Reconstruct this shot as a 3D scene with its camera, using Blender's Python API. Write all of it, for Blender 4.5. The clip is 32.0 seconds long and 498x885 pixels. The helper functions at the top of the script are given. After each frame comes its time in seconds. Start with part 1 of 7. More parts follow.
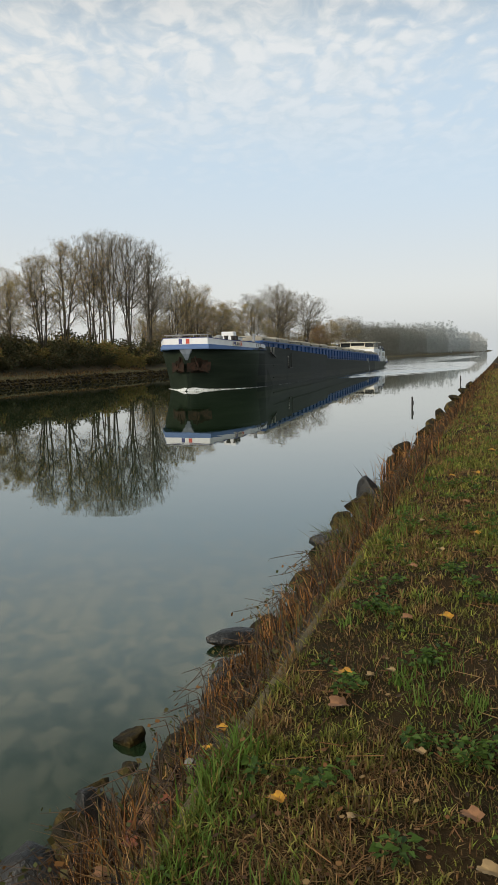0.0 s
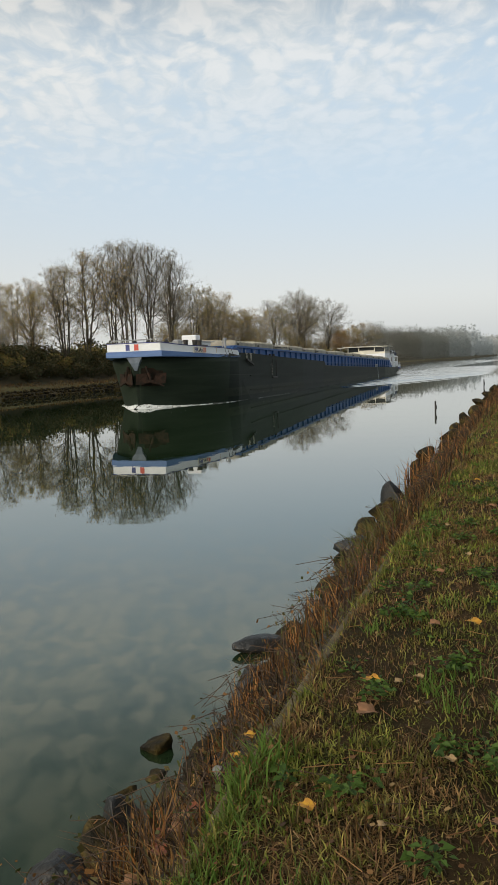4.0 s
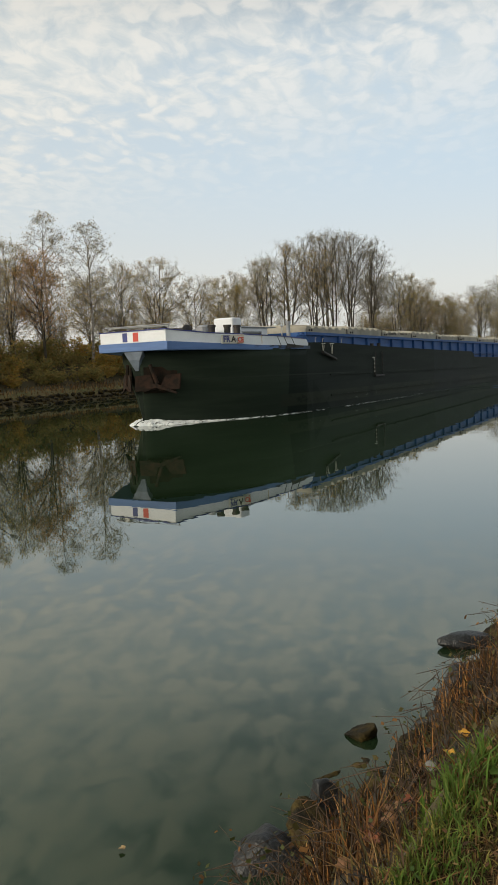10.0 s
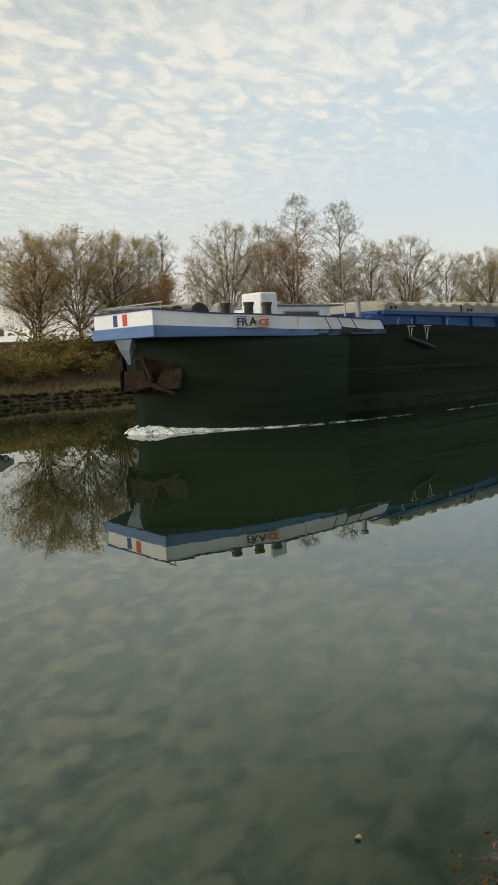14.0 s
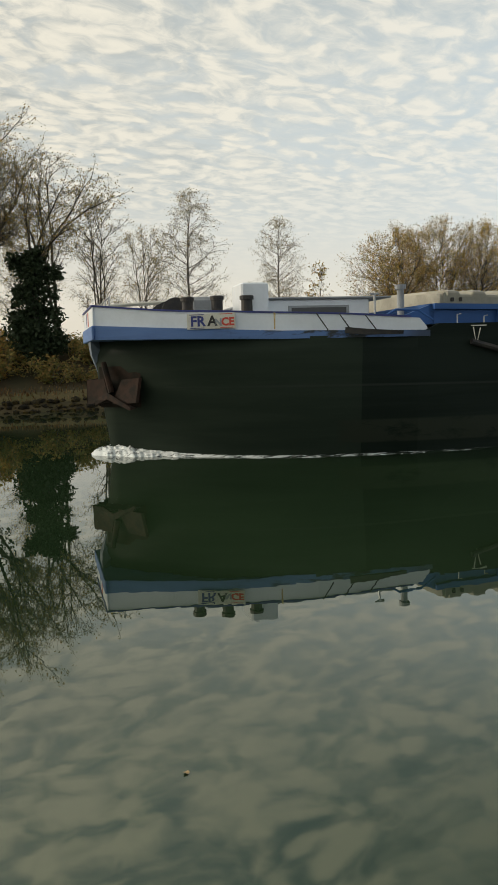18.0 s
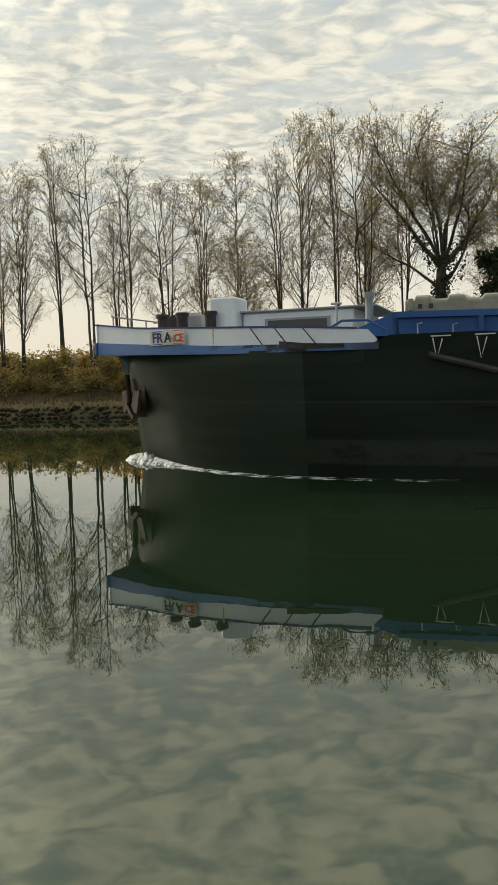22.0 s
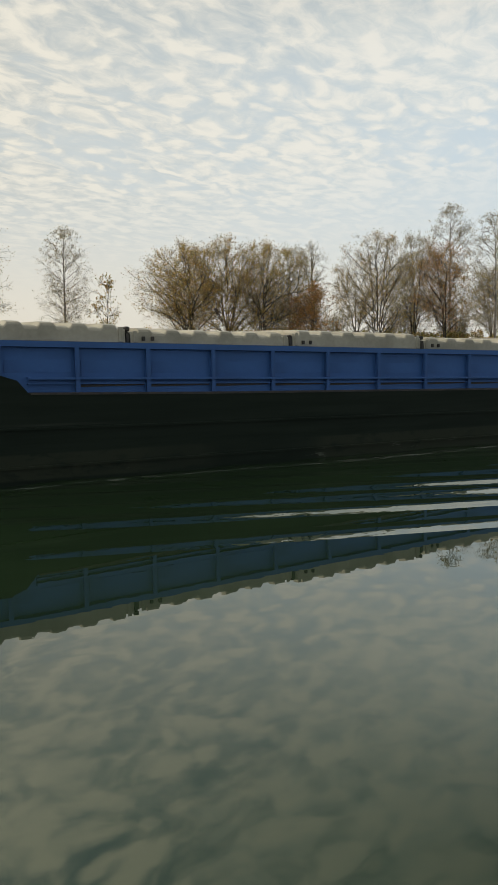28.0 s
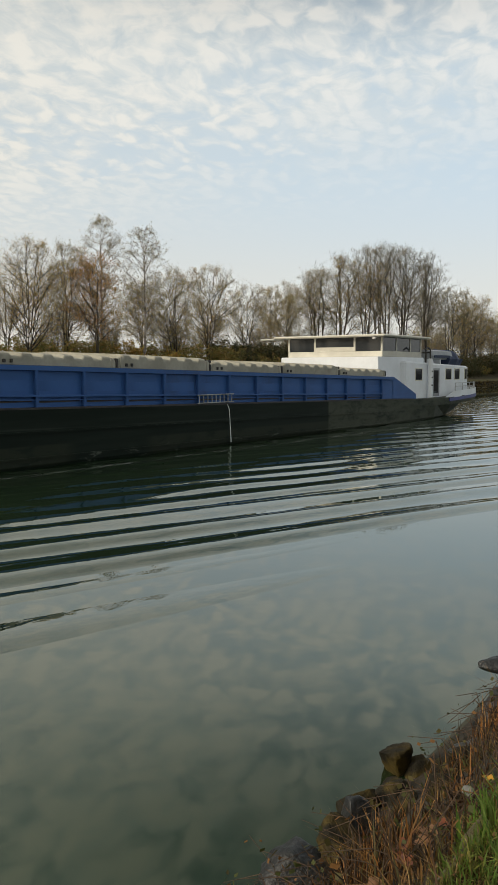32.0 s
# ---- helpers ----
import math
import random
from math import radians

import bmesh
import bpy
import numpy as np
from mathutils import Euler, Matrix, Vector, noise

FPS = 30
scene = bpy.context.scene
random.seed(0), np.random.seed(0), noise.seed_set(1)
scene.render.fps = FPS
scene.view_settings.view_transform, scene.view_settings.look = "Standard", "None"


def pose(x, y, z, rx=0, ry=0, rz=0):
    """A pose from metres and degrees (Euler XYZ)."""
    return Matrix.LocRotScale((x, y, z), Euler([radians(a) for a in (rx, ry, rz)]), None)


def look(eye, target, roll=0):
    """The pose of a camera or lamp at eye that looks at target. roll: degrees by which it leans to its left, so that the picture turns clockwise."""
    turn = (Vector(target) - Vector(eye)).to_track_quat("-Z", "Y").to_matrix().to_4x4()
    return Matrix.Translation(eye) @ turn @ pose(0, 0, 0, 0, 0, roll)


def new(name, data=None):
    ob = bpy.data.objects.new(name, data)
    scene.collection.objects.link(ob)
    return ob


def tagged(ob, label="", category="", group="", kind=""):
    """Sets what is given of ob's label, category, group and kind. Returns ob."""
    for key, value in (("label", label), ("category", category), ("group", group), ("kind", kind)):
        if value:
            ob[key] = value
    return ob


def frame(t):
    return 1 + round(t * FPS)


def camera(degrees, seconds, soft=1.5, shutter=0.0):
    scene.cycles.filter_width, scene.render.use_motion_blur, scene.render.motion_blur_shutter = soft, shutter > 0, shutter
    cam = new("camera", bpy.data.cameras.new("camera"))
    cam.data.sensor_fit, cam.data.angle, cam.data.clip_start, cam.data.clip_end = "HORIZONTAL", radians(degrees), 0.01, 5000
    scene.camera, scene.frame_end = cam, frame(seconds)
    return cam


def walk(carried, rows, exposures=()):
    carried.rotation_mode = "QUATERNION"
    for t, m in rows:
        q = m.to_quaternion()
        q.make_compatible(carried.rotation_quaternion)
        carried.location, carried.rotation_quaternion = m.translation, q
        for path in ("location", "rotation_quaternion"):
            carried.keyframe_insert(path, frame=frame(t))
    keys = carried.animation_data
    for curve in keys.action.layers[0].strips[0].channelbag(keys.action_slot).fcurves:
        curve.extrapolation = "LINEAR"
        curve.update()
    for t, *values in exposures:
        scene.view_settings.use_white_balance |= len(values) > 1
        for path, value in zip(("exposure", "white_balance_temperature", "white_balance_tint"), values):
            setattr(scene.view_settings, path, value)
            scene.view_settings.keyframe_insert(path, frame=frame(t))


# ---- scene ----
# ---- camera: held by somebody who turns on the bank, eye 3.06 m above the water ----
EYE = 3.06
cam = camera(34.50, 32.0)
VIEW = [  # seconds, heading, tilt, lean in degrees
    (0.0, 17.60, -6.20, 1.22), (0.5, 17.61, -6.22, 1.27), (1.0, 17.59, -6.23, 1.20), (1.5, 17.80, -6.17, 1.32),
    (2.0, 17.86, -6.15, 1.32), (2.5, 17.96, -6.12, 1.48), (4.5, 19.97, -5.52, 2.26), (5.0, 20.91, -5.44, 2.51),
    (5.5, 21.84, -5.38, 2.67), (6.0, 22.72, -5.31, 2.81), (6.5, 23.51, -5.24, 2.88), (7.0, 24.46, -5.20, 2.83),
    (7.5, 25.67, -5.22, 2.86), (8.0, 26.88, -5.33, 2.80), (8.5, 28.10, -5.43, 2.85), (9.0, 29.71, -5.58, 2.70),
    (9.5, 31.76, -5.74, 2.67), (10.0, 33.40, -5.88, 2.61), (10.5, 35.50, -6.04, 2.41), (11.0, 37.39, -6.04, 2.35),
    (11.5, 39.43, -5.95, 2.25), (12.0, 41.38, -5.98, 2.29), (12.5, 43.62, -6.09, 2.38), (13.0, 45.86, -6.21, 2.32),
    (13.5, 48.16, -6.37, 2.38), (14.0, 50.83, -6.50, 2.65), (14.5, 53.81, -6.60, 2.42), (16.5, 66.53, -6.07, 1.60),
    (17.0, 69.58, -6.02, 1.81), (17.5, 72.60, -6.12, 1.89), (18.0, 75.89, -6.05, 1.90), (18.5, 79.45, -5.83, 2.00),
    (19.0, 83.33, -5.76, 2.00), (19.5, 87.17, -5.78, 1.86), (20.0, 91.29, -5.76, 1.91), (20.5, 95.13, -5.66, 1.86),
    (21.0, 99.14, -5.57, 1.89), (21.5, 103.50, -5.40, 1.75), (22.0, 107.84, -5.10, 1.96), (22.5, 111.30, -4.93, 2.28),
    (23.0, 112.42, -4.87, 2.28), (23.5, 109.51, -4.82, 2.42), (24.0, 104.47, -4.85, 2.29), (24.5, 99.03, -4.85, 1.87),
    (26.5, 81.81, -4.50, 1.76), (27.0, 75.98, -4.90, 1.79), (27.5, 68.15, -5.35, 1.47), (28.0, 60.91, -5.50, 1.09),
    (28.5, 55.30, -5.59, 0.62), (29.0, 51.43, -5.76, 0.28), (29.5, 48.20, -5.78, 0.25), (30.0, 45.33, -5.79, 0.18),
    (30.5, 42.57, -5.74, -0.02), (31.0, 39.92, -5.58, 0.06), (31.5, 38.11, -5.35, 0.24), (32.0, 36.65, -5.16, 0.14),
]


def held(yaw, pitch, lean):
    """The pose of the camera at arm's length from the turning body."""
    a, b = radians(yaw), radians(VIEW[0][1])
    return pose(-0.34 * (math.sin(a) - math.sin(b)), 0.34 * (math.cos(a) - math.cos(b)), EYE, 90 + pitch, 0, yaw) @ pose(0, 0, 0, 0, 0, -lean)


walk(cam, [(t, held(a, b, c)) for t, a, b, c in VIEW], [(0, 0.0, 6450, 10), (7, 0.0, 6500, 10), (13, 0.02, 6650, 8), (19, 0.04, 6640, 7), (21, 0.14, 6680, 6), (24, 0.14, 6680, 6), (27, 0.0, 6600, 7), (29, 0.0, 6650, 9), (32, 0.0, 6650, 9)])

# ---- world, sun ----
SUN_AZ, SUN_EL = 152.0, 22.0  # degrees to the left of the canal's line, and up
SUN_DIR = Vector((-math.sin(radians(SUN_AZ)) * math.cos(radians(SUN_EL)), math.cos(radians(SUN_AZ)) * math.cos(radians(SUN_EL)), math.sin(radians(SUN_EL))))


class Nodes:
    """Short hand for wiring shader nodes."""

    def __init__(self, tree):
        self.tree = tree
        tree.nodes.clear()

    def add(self, kind, **values):
        node = self.tree.nodes.new(kind)
        for key, value in values.items():
            if key == "data_type":
                node.data_type = value
            elif key == "operation":
                node.operation = value
            elif key == "blend_type":
                node.blend_type = value
            elif key == "noise_dimensions":
                node.noise_dimensions = value
            elif key == "feature":
                node.feature = value
            elif key == "use_clamp":
                node.use_clamp = value
        return node

    def link(self, a, b):
        self.tree.links.new(a, b)

    def put(self, socket, value):
        if isinstance(value, bpy.types.NodeSocket):
            self.link(value, socket)
        else:
            socket.default_value = value

    def math(self, op, a, b=0.0, c=0.0, clamp=False):
        n = self.add("ShaderNodeMath", operation=op, use_clamp=clamp)
        for s, v in zip(n.inputs, (a, b, c)):
            self.put(s, v)
        return n.outputs[0]

    def vec(self, op, a, b=(0, 0, 0)):
        n = self.add("ShaderNodeVectorMath", operation=op)
        self.put(n.inputs[0], a)
        if op == "SCALE":
            self.put(n.inputs["Scale"], b)
        else:
            self.put(n.inputs[1], b)
        return n.outputs["Value"] if op in ("DOT_PRODUCT", "LENGTH") else n.outputs[0]

    def noise(self, vector, scale, detail=4.0, rough=0.55, distort=0.0):
        n = self.add("ShaderNodeTexNoise")
        self.put(n.inputs["Vector"], vector)
        n.inputs["Scale"].default_value, n.inputs["Detail"].default_value = scale, detail
        n.inputs["Roughness"].default_value, n.inputs["Distortion"].default_value = rough, distort
        return n.outputs["Fac"]

    def ramp(self, fac, lo, hi, a=0.0, b=1.0):
        n = self.add("ShaderNodeMapRange")
        n.interpolation_type = "SMOOTHSTEP"
        self.put(n.inputs["Value"], fac)
        for k, v in (("From Min", lo), ("From Max", hi), ("To Min", a), ("To Max", b)):
            self.put(n.inputs[k], v)
        return n.outputs[0]

    def mix(self, fac, a, b, blend="MIX"):
        n = self.add("ShaderNodeMix", data_type="RGBA", blend_type=blend)
        self.put(n.inputs[0], fac)
        for s, v in ((n.inputs[6], a), (n.inputs[7], b)):
            self.put(s, (*v, 1.0) if isinstance(v, tuple) and len(v) == 3 else v)
        return n.outputs[2]


def sky():
    world = bpy.data.worlds.new("sky")
    world.use_nodes = True
    scene.world = world
    n = Nodes(world.node_tree)
    way = n.add("ShaderNodeTexCoord").outputs["Generated"]
    way = n.vec("NORMALIZE", way)
    part_xyz = n.add("ShaderNodeSeparateXYZ")
    n.link(way, part_xyz.inputs[0])
    up = n.math("MAXIMUM", part_xyz.outputs[2], 0.0)
    tex = n.add("ShaderNodeTexSky")
    tex.sky_type, tex.sun_disc = "NISHITA", False
    tex.sun_elevation, tex.sun_rotation = radians(SUN_EL), radians(-SUN_AZ)
    tex.dust_density, tex.air_density, tex.ozone_density = 1.2, 1.0, 1.2
    clear = n.mix(0.55, n.vec("SCALE", tex.outputs[0], 0.12), (0.24, 0.29, 0.31))
    near_sun = n.vec("DOT_PRODUCT", way, tuple(SUN_DIR))
    glow = n.ramp(near_sun, -0.85, 0.75)
    # a high sheet of small clouds, laid out on a plane above the place
    flat = n.math("ADD", up, 0.10)
    sheet = n.add("ShaderNodeCombineXYZ")
    n.link(n.math("DIVIDE", part_xyz.outputs[0], flat), sheet.inputs[0])
    n.link(n.math("DIVIDE", part_xyz.outputs[1], flat), sheet.inputs[1])
    across = n.vec("DOT_PRODUCT", sheet.outputs[0], (math.cos(radians(22)), math.sin(radians(22)), 0))
    along_rolls = n.vec("DOT_PRODUCT", sheet.outputs[0], (-math.sin(radians(22)), math.cos(radians(22)), 0))
    rolls = n.add("ShaderNodeCombineXYZ")
    n.link(n.math("MULTIPLY", across, 1.25), rolls.inputs[0])
    n.link(n.math("MULTIPLY", along_rolls, 0.85), rolls.inputs[1])
    plan = rolls.outputs[0]
    drift = n.add("ShaderNodeCombineXYZ")
    n.link(n.math("MULTIPLY_ADD", n.noise(plan, 4.0, 3.0), 0.20, -0.10), drift.inputs[0])
    n.link(n.math("MULTIPLY_ADD", n.noise(n.vec("ADD", plan, (7.0, 3.0, 0.0)), 4.0, 3.0), 0.20, -0.10), drift.inputs[1])
    plan = n.vec("ADD", plan, drift.outputs[0])
    cell = n.add("ShaderNodeTexVoronoi", feature="SMOOTH_F1")
    n.link(plan, cell.inputs["Vector"])
    cell.inputs["Scale"].default_value, cell.inputs["Smoothness"].default_value, cell.inputs["Detail"].default_value = 13.0, 0.7, 0.0
    round_puff = n.ramp(cell.outputs["Distance"], 0.62, 0.10)
    fluff = n.noise(plan, 9.5, 7.0, 0.60, 0.35)
    puffs = n.math("MULTIPLY_ADD", round_puff, 0.26, n.math("MULTIPLY", fluff, 0.84))
    big = n.noise(n.vec("ADD", plan, (2.0, 9.0, 0.0)), 1.1, 4.0, 0.55)
    field = n.math("MULTIPLY_ADD", big, 0.78, n.math("MULTIPLY", puffs, 0.62))
    cover = n.ramp(near_sun, -0.8, 0.4, 0.665, 0.585)
    mask = n.ramp(n.math("SUBTRACT", field, cover), -0.14, 0.15)
    mask = n.math("MULTIPLY", mask, n.ramp(up, n.ramp(glow, 0.1, 0.6, 0.16, 0.08), n.ramp(glow, 0.1, 0.6, 0.38, 0.24)))
    thick = n.ramp(n.math("MULTIPLY_ADD", n.noise(plan, 15.0, 5.0, 0.58), 0.55, n.math("MULTIPLY", puffs, 0.5)), 0.34, 0.66)
    lit = n.mix(glow, (0.82, 0.84, 0.845), (0.86, 0.805, 0.69))
    dull = n.mix(n.math("POWER", glow, 2.6), (0.64, 0.705, 0.73), (0.43, 0.45, 0.44))
    cloud = n.mix(thick, dull, lit)
    foot = n.mix(n.ramp(up, 0.0, 0.085), n.mix(glow, (0.60, 0.63, 0.635), (0.76, 0.69, 0.575)), n.mix(glow, (0.78, 0.785, 0.745), (0.80, 0.73, 0.61)))
    low = n.mix(n.ramp(up, 0.02, 0.24), foot, n.mix(glow, (0.61, 0.745, 0.865), (0.63, 0.655, 0.64)))
    # the gaps between the clouds turn a deeper blue with height
    low = n.mix(n.ramp(up, 0.30, 0.62), low, n.mix(glow, (0.08, 0.15, 0.22), (0.20, 0.27, 0.32)))
    hazed = n.mix(n.ramp(up, 0.15, 0.85, 0.96, 0.35), clear, low)
    total = n.mix(n.math("MULTIPLY", mask, 0.92), hazed, cloud)
    # unseen sky overhead dimmed, brightened sunward, to tune the reflections; a veil round the sun
    overhead = n.mix(n.ramp(near_sun, -0.45, 0.85), (0.15, 0.15, 0.155), (1.60, 1.58, 1.53))
    total = n.vec("MULTIPLY", total, n.mix(n.ramp(up, 0.33, 0.58), (1.0, 1.0, 1.0), overhead))
    total = n.vec("MULTIPLY", total, n.mix(n.ramp(near_sun, 0.86, 0.99), (1.0, 1.0, 1.0), (2.0, 1.95, 1.85)))
    back = n.add("ShaderNodeBackground")
    n.link(total, back.inputs[0])
    back.inputs[1].default_value = 1.0
    n.link(back.outputs[0], n.add("ShaderNodeOutputWorld").inputs[0])


sky()
sun = new("sun", bpy.data.lights.new("sun", "SUN"))
sun.data.energy, sun.data.angle, sun.data.color = 2.1, radians(16), (1.0, 0.88, 0.72)
sun.matrix_basis = look((0, 0, 60), Vector((0, 0, 60)) - SUN_DIR)

# ---- materials ----
def mat(name, c1, c2=None, scale=2.0, rough=0.7, metal=0.0, bump=0.15, fine=30.0, grain=0.25, low=0.35, high=0.65, c3=None, vary=0.0, trans=0.0, spec=0.5):
    """A surface with two colours in patches, a fine grain, and relief. c3: stains. vary: spread from piece to piece."""
    m = bpy.data.materials.new(name)
    m.use_nodes = True
    n = Nodes(m.node_tree)
    at = n.add("ShaderNodeTexCoord").outputs["Object"]
    base = n.mix(n.ramp(n.noise(at, scale, 5.0), low, high), c1, c2 or c1)
    if c3:
        base = n.mix(n.ramp(n.noise(at, scale * 0.45, 7.0, 0.65, 0.6), 0.55, 0.72), base, c3)
    small = n.noise(at, fine, 4.0, 0.6)
    tone = n.math("MULTIPLY_ADD", small, 2 * grain, 1.0 - grain)
    if vary:
        tone = n.math("MULTIPLY", tone, n.math("MULTIPLY_ADD", n.add("ShaderNodeObjectInfo").outputs["Random"], 2 * vary, 1.0 - vary))
    base = n.vec("SCALE", base, tone)
    out = n.add("ShaderNodeOutputMaterial")
    b = n.add("ShaderNodeBsdfPrincipled")
    n.link(base, b.inputs["Base Color"])
    n.link(n.math("MULTIPLY_ADD", small, 0.2, rough - 0.1), b.inputs["Roughness"])
    b.inputs["Metallic"].default_value = metal
    b.inputs["Specular IOR Level"].default_value = spec
    if bump:
        k = n.add("ShaderNodeBump")
        k.inputs["Strength"].default_value, k.inputs["Distance"].default_value = bump, 0.02
        n.link(small, k.inputs["Height"])
        n.link(k.outputs[0], b.inputs["Normal"])
    if trans:
        t = n.add("ShaderNodeBsdfTranslucent")
        n.link(base, t.inputs[0])
        mixer = n.add("ShaderNodeMixShader")
        mixer.inputs[0].default_value = trans
        n.link(b.outputs[0], mixer.inputs[1])
        n.link(t.outputs[0], mixer.inputs[2])
        n.link(mixer.outputs[0], out.inputs[0])
    else:
        n.link(b.outputs[0], out.inputs[0])
    return m


def leafy(name, *colours, trans=0.35, rough=0.6):
    """Foliage or blades: every loose piece takes its own tone from the colours."""
    m = bpy.data.materials.new(name)
    m.use_nodes = True
    n = Nodes(m.node_tree)
    ran = n.add("ShaderNodeNewGeometry").outputs["Random Per Island"]
    r = n.add("ShaderNodeValToRGB")
    n.link(ran, r.inputs[0])
    r.color_ramp.interpolation = "CONSTANT"
    els = r.color_ramp.elements
    while len(els) < len(colours):
        els.new(0.5)
    for i, c in enumerate(colours):
        els[i].position, els[i].color = i / len(colours), (*c, 1)
    b = n.add("ShaderNodeBsdfPrincipled")
    b.inputs["Roughness"].default_value = rough
    b.inputs["Specular IOR Level"].default_value = 0.25
    n.link(r.outputs[0], b.inputs["Base Color"])
    t = n.add("ShaderNodeBsdfTranslucent")
    n.link(r.outputs[0], t.inputs[0])
    mixer = n.add("ShaderNodeMixShader")
    mixer.inputs[0].default_value = trans
    n.link(b.outputs[0], mixer.inputs[1])
    n.link(t.outputs[0], mixer.inputs[2])
    n.link(mixer.outputs[0], n.add("ShaderNodeOutputMaterial").inputs[0])
    return m


def turf_mat(name, greens, straws, edge=0.0, patch=2.4):
    """Blades of a rough lawn: green in some patches and dead in others, each blade with its own tone."""
    m = bpy.data.materials.new(name)
    m.use_nodes = True
    n = Nodes(m.node_tree)
    at = n.add("ShaderNodeTexCoord").outputs["Object"]
    ran = n.add("ShaderNodeNewGeometry").outputs["Random Per Island"]

    def pick(colours):
        r = n.add("ShaderNodeValToRGB")
        n.link(ran, r.inputs[0])
        els = r.color_ramp.elements
        while len(els) < len(colours):
            els.new(0.5)
        for i, c in enumerate(colours):
            els[i].position, els[i].color = i / (len(colours) - 1), (*c, 1)
        return r.outputs[0]

    field = n.math("MULTIPLY_ADD", n.noise(at, patch, 4.0, 0.6), 0.85, n.math("MULTIPLY", ran, 0.15))
    col = n.mix(n.ramp(field, 0.47 + edge, 0.55 + edge), pick(straws), pick(greens))
    tone = n.ramp(n.noise(at, 7.0, 3.0, 0.6), 0.30, 0.70, 0.55, 1.45)
    col = n.vec("SCALE", col, n.math("MULTIPLY", tone, n.ramp(n.math("FRACT", n.math("MULTIPLY", ran, 37.0)), 0.0, 1.0, 0.55, 1.45)))
    b = n.add("ShaderNodeBsdfPrincipled")
    b.inputs["Roughness"].default_value = 0.55
    b.inputs["Specular IOR Level"].default_value = 0.25
    n.link(col, b.inputs["Base Color"])
    t = n.add("ShaderNodeBsdfTranslucent")
    n.link(col, t.inputs[0])
    mixer = n.add("ShaderNodeMixShader")
    mixer.inputs[0].default_value = 0.25
    n.link(b.outputs[0], mixer.inputs[1])
    n.link(t.outputs[0], mixer.inputs[2])
    n.link(mixer.outputs[0], n.add("ShaderNodeOutputMaterial").inputs[0])
    return m


def water_mat(name, ripple, distance, scale, stretch, rough=0.02, foam=0.0, soft=3.0, fine=0.0):
    """Murky green canal water: dark body, clean surface, faint ripples."""
    m = bpy.data.materials.new(name)
    m.use_nodes = True
    n = Nodes(m.node_tree)
    at = n.add("ShaderNodeTexCoord").outputs["Object"]
    mp = n.add("ShaderNodeMapping")
    n.link(at, mp.inputs[0])
    mp.inputs["Scale"].default_value = stretch
    wave = n.noise(mp.outputs[0], scale, soft, 0.5, 0.3)
    if fine:
        wave = n.math("MULTIPLY_ADD", n.noise(n.vec("MULTIPLY", at, (1.0, 1.0, 1.0)), 2.6, 2.0, 0.5), fine, wave)
    b = n.add("ShaderNodeBsdfPrincipled")
    b.inputs["IOR"].default_value = 1.84
    b.inputs["Specular Tint"].default_value = (0.90, 1.0, 0.80, 1)
    b.inputs["Roughness"].default_value = rough
    body = n.mix(n.ramp(n.noise(at, 0.15, 3.0), 0.3, 0.7), (0.0105, 0.022, 0.0095), (0.016, 0.031, 0.014))
    if foam:
        white = n.ramp(n.noise(mp.outputs[0], scale * 2.2, 8.0, 0.7, 0.8), 0.62 - foam, 0.78 - foam)
        body = n.mix(white, body, (0.75, 0.78, 0.78))
        n.link(n.math("MULTIPLY_ADD", white, 0.6, rough), b.inputs["Roughness"])
    n.link(body, b.inputs["Base Color"])
    k = n.add("ShaderNodeBump")
    k.inputs["Strength"].default_value, k.inputs["Distance"].default_value = ripple, distance
    n.link(wave, k.inputs["Height"])
    n.link(k.outputs[0], b.inputs["Normal"])
    n.link(b.outputs[0], n.add("ShaderNodeOutputMaterial").inputs[0])
    return m


